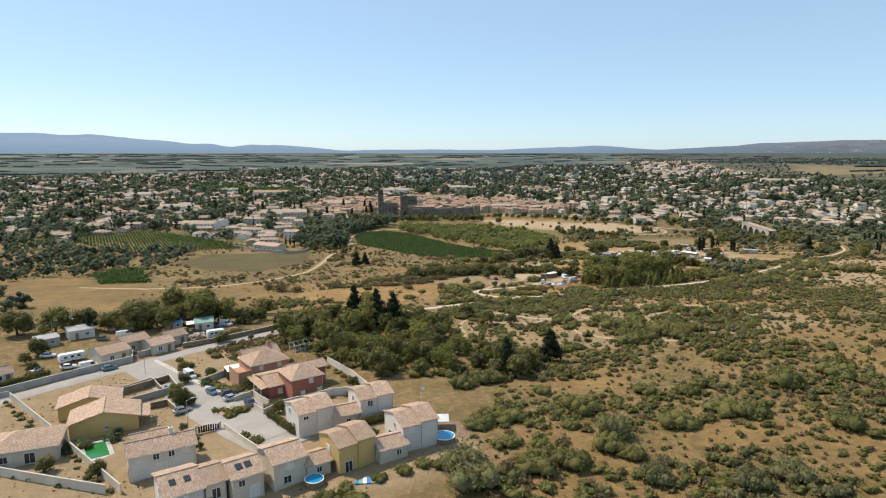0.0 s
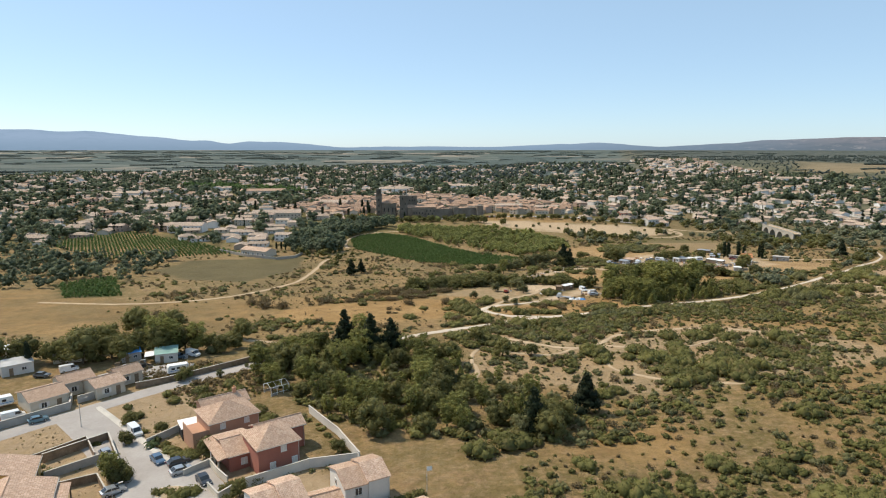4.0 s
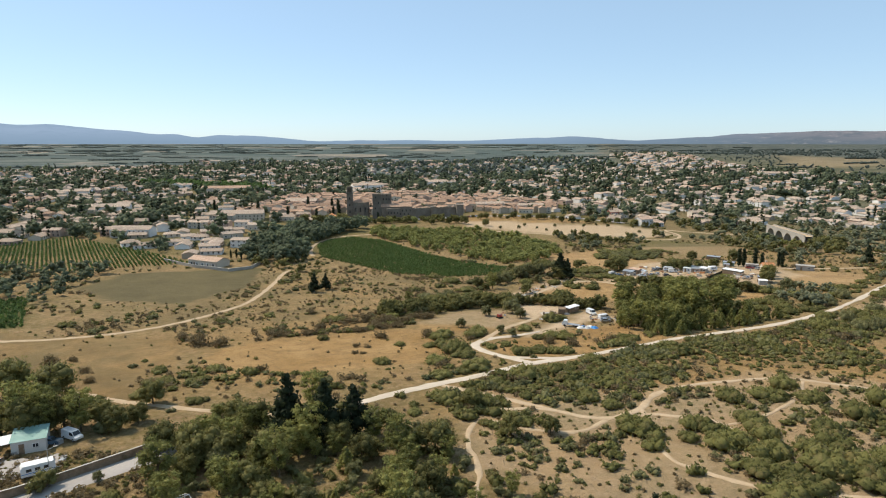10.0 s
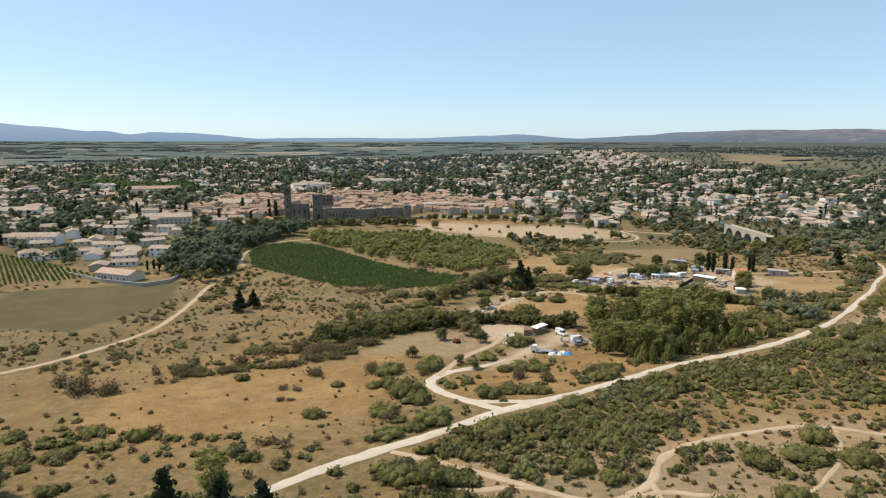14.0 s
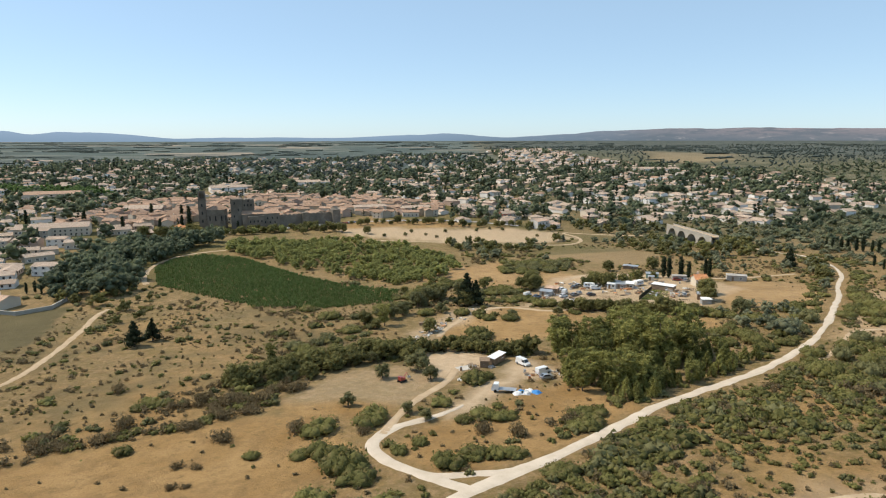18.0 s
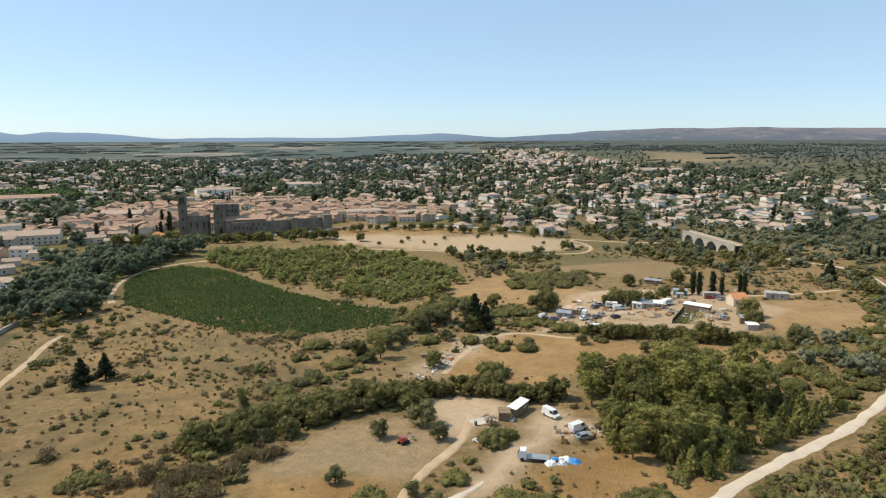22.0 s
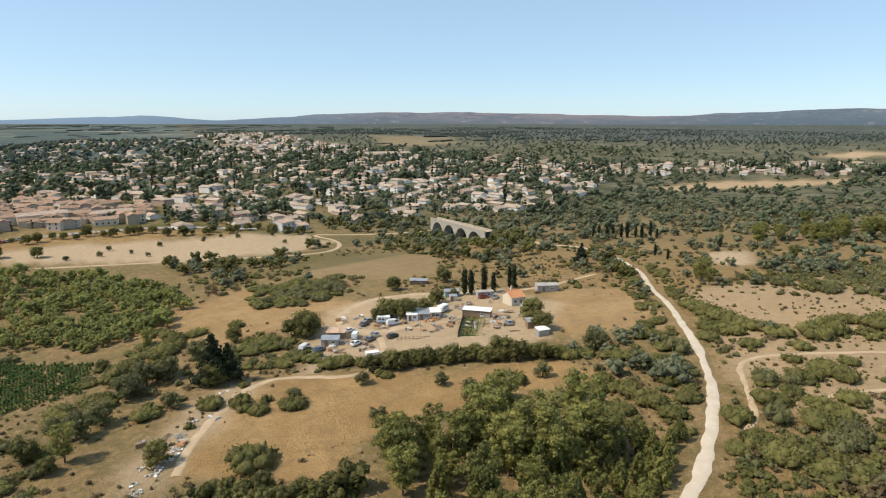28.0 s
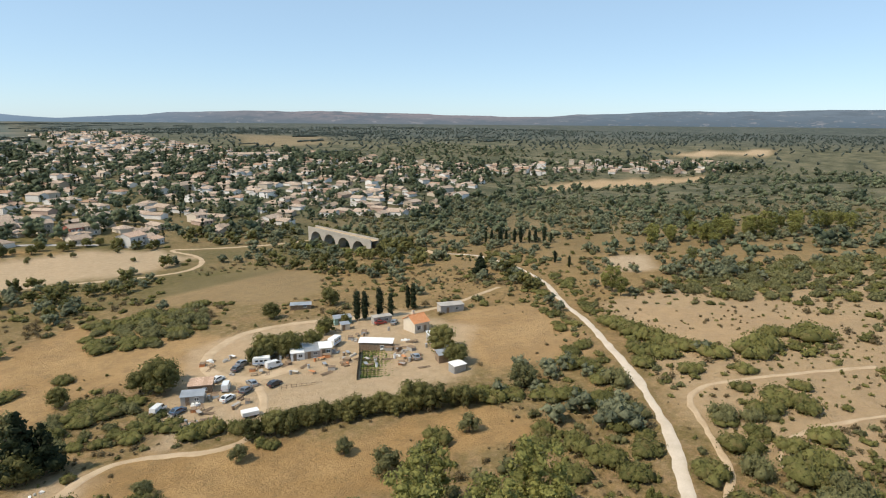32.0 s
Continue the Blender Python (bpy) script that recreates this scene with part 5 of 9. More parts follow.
scatter("roadside_hedge", ["big_shrub", "shrub"], x[ok], y[ok], 0.7 + 0.4 * vnoise(x[ok], y[ok], 9, 53), "ragged hedge of shrubs beside the dirt road", "shrubs")
for tx, ty, kn, size_ in ((80, 378, "cedar", 1.45), (83, 376, "cedar", 1.1), (-38.5, 363, "cedar", 0.95), (-34, 369, "cedar", 0.85), (252, 392, "cedar", 1.0)):
    plant(kn, tx, ty, size_)
# verges of the dirt road
for side_, seed_ in ((-1, 91), (1, 92)):
    c_ = smooth_line(DIRT_ROAD[3:], 1.25)
    t_ = np.gradient(c_, axis=0)
    t_ /= np.hypot(t_[:, 0], t_[:, 1])[:, None]
    r_ = np.random.default_rng(seed_)
    off_ = side_ * (4.2 + 7.0 * r_.random(len(c_)) ** 1.6)
    x, y = c_[:, 0] - t_[:, 1] * off_, c_[:, 1] + t_[:, 0] * off_
    ok = clear(x, y, 0.6, (YARD, MEADOW)) & (r_.random(len(x)) < 0.35 + 0.6 * vnoise(x, y, 16, 17))
    scatter("verge_shrubs", ["shrub", "big_shrub", "shrub", "grey_shrub"], x[ok], y[ok], 0.45 + 0.5 * vnoise(x[ok], y[ok], 9, 57), "thick green shrubs along the dirt road", "shrubs")
for k in range(16):
    plant("young_pine", 84 + 3.1 * k + 2 * rng.random(), 263.6 + 0.95 * k + 2.2 * rng.random() + 2.0, 0.45 + 0.4 * rng.random(), "young pines by the dirt road")
plant("pine", 43.5, 361.1, 0.95, "single pines")
# cypress row, pines and olives on the eastern slope
for k in range(9):
    plant("cypress", 319.2 + 1.45 * k, 433.1 - 3.6 * k + 0.8 * (k % 2), 0.80 + 0.08 * (k % 3), "cypress row")
for tx, ty in ((331.9, 401), (285.6, 375.2), (279.9, 365.7)):
    plant("cypress", tx, ty, 0.6, "small cypresses")
er = random.Random(21)
for tx, ty, k in ((247.4, 333.9, 1.1), (243, 329, 0.8), (251, 338, 0.7), (304.5, 323, 0.75), (354, 329, 1.0), (395, 331, 1.0), (371, 315, 1.0), (374, 306, 1.1), (391, 298, 1.2), (406, 353, 1.0)):
    plant("pine", tx, ty, k, "pines of the eastern slope")
x, y = spread(246, 345, 245, 330, 5.2, 93)
ok = inside(x, y, [(252, 330), (297, 310), (345, 265), (330, 248), (268, 250), (254, 290)]) & clear(x, y, 0.5, (EAST_FIELD,))
scatter("olive_grove", ["mid_grey", "mid_grey", "mid_shrub"], x[ok], y[ok], 1.0 + 0.7 * vnoise(x[ok], y[ok], 9, 94), "grey-green olive trees of the eastern slope", "trees")
for k in range(46):
    u_ = er.random()
    plant("pine", 345 + 95 * u_ + er.uniform(-14, 14), 345 - 62 * u_ + er.uniform(-16, 16), er.uniform(0.6, 1.1), "pines of the eastern slope")
for k in range(40):
    u_ = er.random()
    tx, ty = 252 + 80 * u_ + er.uniform(-6, 6), 306 - 34 * u_ + er.uniform(-14, 12)
    if not inside(np.array([tx]), np.array([ty]), EAST_FIELD)[0]:
        bush("big_grey", tx, ty, er.uniform(3.2, 5.6), "grey shrubs")
# ---- single plants, by place and size ----
PLANTS = {}
PLANTS.setdefault("olive", []).extend([(32.2, 303.1, 1.06), (42.7, 306.3, 1.37), (44.0, 297.9, 0.98), (21.1, 286.3, 0.77), (33.4, 277.7, 0.71), (36.4, 272.5, 0.72), (89.5, 353.8, 0.76), (96.5, 329.6, 0.87), (118.5, 334.7, 0.79), (117.9, 323.4, 1.21), (137.5, 318.9, 0.92), (106.2, 350.1, 0.78), (159.3, 319.1, 1.88), (67.1, 390.0, 2.49), (72.2, 390.0, 1.79), (82.9, 397.0, 2.26), (61.5, 384.6, 1.72), (53.0, 373.9, 1.92), (47.4, 370.4, 1.87), (67.3, 370.5, 0.96), (122.4, 318.4, 1.15)])
PLANTS.setdefault("oak", []).extend([(40.2, 358.4, 0.8), (56.4, 346.2, 1.15), (114.9, 393.4, 1.2), (72.4, 394.6, 0.97), (170.3, 350.5, 0.93), (164.1, 341.2, 0.88), (167.8, 419.3, 0.75), (147.2, 384.8, 0.97), (145.0, 392.3, 0.87), (153.9, 384.3, 0.74), (165.6, 390.6, 0.78), (189.2, 414.1, 0.9), (112.8, 355.2, 0.6), (116.9, 354.2, 0.7), (119.7, 351.4, 0.6), (122.5, 349.3, 0.67), (126.1, 347.3, 0.74), (128.7, 344.0, 0.8), (132.3, 341.7, 0.84), (135.5, 338.1, 0.84), (139.5, 335.9, 0.78), (142.3, 333.4, 0.68), (145.0, 328.6, 0.74), (-2.6, 198.8, 0.7), (20.8, 191.5, 0.88), (15.0, 206.6, 0.92), (28.5, 192.1, 0.62), (-37.9, 186.9, 0.64), (-82.4, 199.0, 1.17)])
PLANTS.setdefault("oak", []).extend([(-73.6, 204.0, 1.65), (-68.8, 206.4, 1.36), (-80.0, 204.7, 0.99), (-63.0, 209.8, 0.78), (-38.3, 209.3, 0.59), (-55.2, 208.9, 0.76), (-34.5, 206.5, 0.81), (-39.6, 192.6, 1.0), (-30.4, 193.8, 0.83), (-92.4, 229.7, 1.23), (-96.2, 205.9, 1.42), (-80.1, 224.3, 1.34), (-94.1, 214.1, 1.17), (-114.8, 192.9, 1.68), (-126.8, 192.7, 1.44), (-100.4, 197.2, 1.11), (-107.2, 171.3, 0.89), (-44.5, 193.7, 1.13), (-56.4, 220.0, 0.85), (79.5, 376.5, 1.02), (97.3, 406.5, 0.65)])
PLANTS.setdefault("shrub", []).extend([(79.1, 360.4, 1.91), (87.6, 352.9, 1.88), (73.0, 364.7, 1.79), (23.8, 275.1, 2.43), (25.9, 277.5, 2.06), (54.4, 292.9, 2.13), (57.8, 294.1, 1.68), (42.1, 280.2, 1.63), (43.0, 276.0, 0.92), (43.7, 268.7, 1.4), (48.8, 269.9, 2.04), (52.7, 267.1, 1.82), (26.1, 261.6, 1.11), (27.1, 257.8, 1.36), (32.0, 260.6, 1.29), (35.7, 264.3, 0.69), (44.3, 249.4, 1.57), (46.9, 248.1, 1.57), (51.0, 246.7, 1.92), (59.7, 250.7, 2.03), (30.9, 250.2, 2.04), (34.2, 248.0, 2.02), (39.8, 249.9, 1.38), (23.2, 250.7, 2.36), (27.5, 248.3, 2.0), (13.0, 261.9, 2.19), (16.1, 253.7, 2.74), (9.1, 262.4, 1.46), (18.6, 396.7, 2.27), (25.8, 380.7, 2.84)])
PLANTS.setdefault("shrub", []).extend([(87.6, 350.2, 2.09), (78.6, 357.3, 1.55), (80.4, 353.6, 1.65), (74.4, 364.3, 2.06), (56.8, 390.5, 1.55), (61.5, 369.8, 2.08), (82.3, 415.0, 2.71), (77.4, 411.1, 2.64), (104.2, 421.4, 1.79), (131.3, 322.3, 2.14), (113.1, 349.4, 1.22), (112.1, 351.5, 1.13), (66.2, 357.0, 0.86), (84.2, 370.2, 1.2), (83.9, 357.7, 1.12), (149.4, 327.5, 2.22), (153.2, 326.0, 1.49), (69.2, 332.3, 2.96), (65.5, 403.2, 2.79), (106.6, 366.6, 2.17), (109.6, 365.3, 2.17), (113.3, 360.7, 1.72), (150.8, 322.1, 2.12), (154.9, 319.6, 1.93), (197.6, 288.8, 3.08), (201.3, 280.7, 3.38), (206.9, 279.0, 3.47), (220.5, 279.1, 2.46), (221.5, 271.1, 3.68), (189.4, 279.6, 1.85)])
PLANTS.setdefault("shrub", []).extend([(183.9, 289.9, 1.83), (160.5, 286.1, 2.2), (155.7, 282.8, 1.11), (143.6, 275.2, 2.1), (160.5, 271.5, 1.78), (170.5, 272.0, 2.36), (176.1, 270.4, 2.43), (179.1, 278.1, 1.75), (174.9, 265.9, 2.3), (158.5, 265.9, 1.74), (150.4, 262.2, 2.88), (155.1, 260.8, 2.53), (163.5, 261.1, 2.22), (185.2, 268.0, 1.78), (153.9, 272.9, 2.36), (137.1, 274.5, 1.36), (137.5, 268.5, 2.3), (133.6, 263.2, 2.58), (136.5, 260.8, 2.62), (135.0, 257.2, 2.2), (178.9, 271.2, 1.98), (175.0, 315.5, 2.4), (176.0, 311.1, 2.12), (157.9, 312.5, 2.19), (159.7, 308.1, 2.18), (152.1, 294.1, 2.01), (146.2, 286.2, 1.9), (142.4, 297.9, 2.15), (140.1, 291.5, 2.49), (138.1, 285.7, 2.01)])
PLANTS.setdefault("shrub", []).extend([(143.8, 305.7, 1.78), (157.7, 290.4, 1.6), (190.9, 302.8, 2.78), (209.0, 317.0, 2.8), (205.4, 311.0, 2.72), (202.1, 305.4, 2.65), (199.3, 300.3, 2.88), (198.7, 295.6, 2.28), (196.3, 316.8, 2.06), (185.3, 308.8, 1.65), (191.5, 297.8, 2.76), (178.1, 297.1, 2.07), (170.1, 294.8, 1.48), (133.0, 294.8, 2.02), (138.1, 304.8, 2.15), (44.9, 191.6, 2.51), (47.0, 189.3, 2.07), (45.3, 183.7, 1.59), (52.9, 185.6, 1.44), (48.0, 173.5, 1.05), (46.5, 167.5, 0.79), (42.4, 161.9, 1.36), (38.8, 160.2, 1.66), (56.8, 190.4, 2.14), (58.4, 187.5, 1.69), (57.1, 181.6, 2.03), (70.3, 202.6, 2.15), (67.5, 190.4, 1.99), (78.5, 202.2, 2.44), (86.1, 209.2, 2.32)])
PLANTS.setdefault("shrub", []).extend([(66.0, 184.7, 2.13), (62.6, 176.7, 2.41), (58.7, 171.6, 2.3), (61.7, 169.0, 1.91), (86.2, 199.8, 1.97), (97.3, 207.3, 2.91), (77.9, 182.8, 2.19), (74.9, 177.6, 2.11), (68.5, 169.5, 2.75), (72.6, 168.3, 2.38), (79.1, 170.3, 2.06), (61.4, 164.7, 2.6), (56.5, 162.7, 2.16), (71.7, 163.1, 2.3), (98.4, 194.5, 3.01), (89.0, 189.4, 2.37), (88.4, 179.5, 1.8), (70.2, 176.9, 1.65), (60.2, 182.3, 2.06), (10.8, 210.8, 1.9), (18.6, 208.9, 1.88), (2.7, 205.0, 1.22), (-0.1, 215.4, 1.16), (21.2, 209.0, 1.13), (27.6, 197.6, 0.84), (34.3, 200.8, 1.3), (37.1, 196.6, 1.36), (37.2, 211.7, 1.17), (41.0, 208.5, 1.61), (44.8, 204.0, 1.58)])
PLANTS.setdefault("shrub", []).extend([(41.2, 189.4, 1.02), (8.1, 199.7, 0.67), (12.0, 190.3, 0.55), (-24.5, 275.4, 1.29), (-0.0, 265.6, 1.22), (13.3, 273.5, 2.55), (-5.0, 243.2, 1.64), (9.4, 241.5, 2.16), (18.1, 248.1, 2.25), (23.7, 229.4, 3.06), (30.5, 225.8, 2.51), (4.0, 223.2, 1.95), (19.8, 234.4, 2.61), (39.7, 226.9, 2.05), (52.3, 243.9, 2.28), (-61.3, 225.3, 1.58), (-58.9, 234.5, 1.65), (-51.2, 233.8, 1.89), (-64.3, 245.9, 1.47), (-49.7, 244.3, 1.71), (-39.2, 239.7, 1.64), (-69.5, 221.8, 1.58), (-46.9, 219.1, 1.49), (13.4, 114.2, 1.91), (16.5, 112.7, 2.27), (10.8, 110.2, 1.85), (15.4, 101.5, 1.32), (15.4, 137.5, 2.69), (9.2, 133.7, 2.18), (25.9, 127.4, 1.48)])
PLANTS.setdefault("shrub", []).extend([(25.9, 115.6, 1.56), (31.6, 116.1, 2.37), (27.5, 108.2, 1.48), (20.4, 98.9, 1.37), (32.0, 98.7, 2.09), (24.0, 93.7, 2.31), (18.2, 92.4, 2.26), (34.8, 95.5, 1.71), (47.1, 106.8, 2.31), (57.9, 111.6, 2.45), (62.1, 109.3, 2.45), (76.0, 121.8, 2.76), (72.4, 141.3, 1.76), (47.3, 124.9, 1.95), (56.0, 122.5, 1.74), (90.2, 126.7, 2.47), (75.3, 101.6, 2.46)])
PLANTS.setdefault("brush", []).extend([(45.9, 262.2, 1.92), (22.4, 269.8, 1.46), (8.6, 274.7, 2.0), (15.3, 276.1, 1.52), (-11.6, 299.7, 2.37), (-4.8, 297.2, 2.32), (-33.5, 315.2, 1.99), (-26.8, 289.8, 2.27), (-40.4, 286.6, 2.0), (-13.2, 265.8, 1.19), (-9.8, 264.0, 1.03), (26.1, 255.4, 1.32), (51.6, 257.5, 2.12), (64.4, 259.3, 2.23), (-6.1, 276.1, 2.28), (-63.1, 273.6, 3.32), (-96.3, 253.6, 2.42), (-93.0, 258.6, 1.31), (-84.5, 247.2, 1.53), (-79.0, 238.6, 1.46), (-69.9, 280.9, 2.59), (-13.0, 256.5, 0.88), (-10.8, 256.1, 0.88), (-55.3, 272.0, 2.45), (-36.5, 241.9, 1.73)])
PLANTS.setdefault("grey", []).extend([(163.9, 278.1, 2.21), (147.2, 269.1, 1.97), (147.3, 256.4, 2.56), (158.1, 293.2, 2.22), (168.7, 297.6, 2.11), (170.4, 302.0, 2.42), (167.8, 270.1, 0.99), (160.0, 269.8, 0.95), (142.7, 257.6, 2.08), (166.0, 273.3, 1.48), (6.5, 93.6, 2.42), (7.9, 88.6, 2.66), (33.9, 103.2, 2.33), (49.1, 84.8, 2.14), (56.4, 87.0, 2.23), (35.7, 87.8, 2.09)])
PLANTS.setdefault("cedar", []).extend([(-21.7, 195.6, 1.24), (-14.7, 194.4, 1.05), (-9.2, 194.7, 0.96), (34.3, 157.7, 0.62), (20.2, 142.7, 0.77), (32.6, 152.0, 0.74)])
PLANTS.setdefault("cypress", []).extend([(-104.2, 192.5, 1.14), (180.0, 391.8, 1.36), (181.2, 389.4, 1.45), (186.3, 387.7, 1.57), (188.1, 384.6, 1.17), (197.7, 385.3, 1.21), (198.4, 383.7, 1.21)])
for kn_, rows_ in PLANTS.items():
    for a, b, k in rows_:
        if kn_ == "oak" and 112 < a < 150 and 322 < b < 353:
            # the broken hedge of oaks before the camp
            if rng.random() < 0.85:
                plant("oak", a + 2 * rng.random() - 1, b + 2 * rng.random() - 1, k * (0.55 + 0.6 * rng.random()), "hedge oaks")
        elif kn_ in ("oak", "olive", "cedar", "cypress", "pine"):
            plant(kn_, a, b, min(k, 1.5) * (1.25 if kn_ == "cedar" else 0.68 if kn_ == "oak" and 15 < a < 75 and 315 < b < 375 else 0.8 if b < 215 or kn_ == "cypress" else 1.0), "single trees")
        elif min(edge_dist(np.array([a]), np.array([b]), ln_)[0] for ln_ in (DIRT_ROAD, LOOP_ROAD, HILL_PATH, FARM_TRACK)) < 1.6 + 1.2 * k:
            continue
        elif kn_ == "shrub":
            bush("big_shrub" if k > 1.2 else "shrub", a, b, 3.0 * k * 0.95, "single shrubs")
        elif kn_ == "grey":
            bush("big_grey", a, b, 2.8 * k, "grey shrubs")
        else:
            bush("big_brush", a, b, 2.4 * k * 0.9, "dry brush")

# ---- vineyard ----
ca, sa = math.cos(radians(28)), math.sin(radians(28))
u, v = np.meshgrid(np.arange(-300, 300, 1.0), np.arange(-300, 300, 2.75))
u, v = u.ravel(), v.ravel()
vx, vy = u * ca - v * sa, 470 + u * sa + v * ca
ok = inside(vx, vy, VINE) & (vnoise(vx, vy, 2.4, 64) > 0.10)
kind("vine", bush_lumps, 1.6, 1.5, 1, 18, 0.36, F_VINE, 0, 3, 0.8)
scatter("vineyard", ["vine"], vx[ok], vy[ok], np.full(ok.sum(), 1.0), "green vine rows covering the whole field", "vineyard")
u, v = np.meshgrid(np.arange(-300, 300, 2.2), np.arange(-300, 300, 3.6))
u, v = u.ravel(), v.ravel()
vx, vy = -200 + u * ca - v * sa, 480 + u * sa + v * ca
ok = inside(vx, vy, VINE_FAR)
scatter("far_vineyard", ["vine"], vx[ok], vy[ok], np.full(ok.sum(), 1.25), "distant green vine rows behind trees", "vineyard")

vx, vy = spread(-185, -130, 298, 368, 2.0, 72)
ok = inside(vx, vy, CROP)
scatter("small_vineyard", ["vine"], vx[ok], vy[ok], np.full(ok.sum(), 1.1), "small dark green vine plot among dry fields", "vineyard")

# ---- houses of the town ----


def gable_roof(w, d, rise, over=0.35, thick=0.16):
    """Two tiled slopes over a w by d plan, ridge along local x."""
    s = Solid()
    k = rise / (d / 2)
    s.slab([(-over, -over, -k * over), (w + over, -over, -k * over), (w + over, d / 2, rise), (-over, d / 2, rise)], thick)
    s.slab([(w + over, d + over, -k * over), (-over, d + over, -k * over), (-over, d / 2, rise), (w + over, d / 2, rise)], thick)
    return s


def hip_roof(w, d, rise, over=0.4):
    s = Solid()
    k = rise / (d / 2)
    z, q = -k * over, d / 2
    a, b, c, e = (-over, -over, z), (w + over, -over, z), (w + over, d + over, z), (-over, d + over, z)
    f, g = (min(q, w / 2 - 0.05), d / 2, rise), (max(w - q, w / 2 + 0.05), d / 2, rise)
    s.poly([a, b, c, e, f, g] + [(p[0], p[1], p[2] - 0.18) for p in (a, b, c, e)],
           [(0, 1, 5, 4), (1, 2, 5), (2, 3, 4, 5), (3, 0, 4), (0, 6, 7, 1), (1, 7, 8, 2), (2, 8, 9, 3), (3, 9, 6, 0), (9, 8, 7, 6)])
    return s


def gable_body(w, d, h, rise, sink=0.6):
    """Walls with pointed ends, ridge along x."""
    s = Solid()
    p = []
    for xx in (0, w):
        p += [(xx, 0, -sink), (xx, d, -sink), (xx, d, h - 0.1), (xx, d / 2, h + rise - 0.12), (xx, 0, h - 0.1)]
    s.poly(p, [(4, 3, 2, 1, 0), (5, 6, 7, 8, 9), (0, 5, 9, 4), (2, 7, 6, 1), (4, 9, 8, 3), (3, 8, 7, 2), (0, 1, 6, 5)])
    return s


def box_body(w, d, h, sink=0.6):
    return Solid().box(0, 0, -sink, w, d, h)


town_rng = random.Random(11)
sites = []


def settle_town(poly, gap, seed, size, keep, old=False, low=False):
    px, py = [p[0] for p in poly], [p[1] for p in poly]
    x, y = spread(min(px), max(px), min(py), max(py), gap, seed)
    r = np.random.default_rng(seed)
    ok = inside(x, y, poly) & (r.random(len(x)) < keep) & clear(x, y, 4, (VINE, VINE_FAR, ARENA, WOOD, RIVER_TREES, PLANE_TREES, WEST_HOUSES))
    if not old:
        ok &= ~inside(x, y, TOWN_OLD)
    for a, b in zip(x[ok], y[ok]):
        w, d = size * town_rng.uniform(0.85, 1.5), size * town_rng.uniform(0.72, 1.0)
        h = town_rng.choice((3.2, 4.2, 5.2, 6.0)) if old else town_rng.choice((2.6, 2.7, 2.8, 3.0, 2.8, 5.2))
        turn = (town_rng.choice((-25, 65, -5, 85, 20, 110)) if old else town_rng.choice((0, 90))) + 35 * (vnoise(np.array([a]), np.array([b]), 130, 5)[0] - 0.3) + town_rng.uniform(-9, 9)
        sites.append((float(a), float(b), w, d, h, turn, old))


settle_town(TOWN_OLD, 11.0, 51, 9.8, 0.95, True)
settle_town(TOWN_WEST, 18.5, 52, 10.4, 0.80)
settle_town(TOWN_EAST, 19.5, 53, 10.4, 0.74)
settle_town(TOWN_STRIP, 18, 54, 9.6, 0.75)
settle_town(TOWN_NORTH, 27, 56, 11, 0.6)
settle_town(HILL_VILLAGE, 17, 55, 9.6, 0.9)
# long sheds and halls among the villas
for a, b, w, d, h, turn in ((-165, 640, 46, 18, 6.5, 8), (-215, 560, 30, 12, 6.0, -4), (-300, 700, 40, 16, 6, 12), (-120, 760, 34, 14, 6, -10), (-250, 900, 60, 22, 7, 5), (-60, 960, 44, 18, 6, 15), (40, 1010, 50, 20, 6.5, 4), (-420, 860, 48, 18, 6, 9), (330, 760, 34, 12, 6, 20), (560, 1010, 70, 16, 6, -20)):
    sites.append((a, b, w, d, h, turn, False))
sites.sort(key=lambda q: math.hypot(q[0] - 60, q[1] - 200))
WALLS = [surface("render_%s" % nm, a, tuple(v * 1.12 for v in a), 0.3, 0.9, 0.2, 0.25, vary=0.3) for nm, a in (("cream", (0.60, 0.52, 0.42)), ("white", (0.76, 0.73, 0.69)), ("sand", (0.40, 0.33, 0.25)), ("rose", (0.44, 0.325, 0.26)))]
window_mesh = Solid().box(-0.5, -0.04, 0, 0.5, 0.04, 1.25).mesh("window", M_GLASS)
shutter_mesh = Solid().box(-0.26, -0.05, -0.03, 0.26, 0.03, 1.28).mesh("shutter", M_SHUT)
NEAR_HOUSES = 300
far_v = {0: [], 1: [], 2: [], 3: [], "roof": [], "old_roof": []}
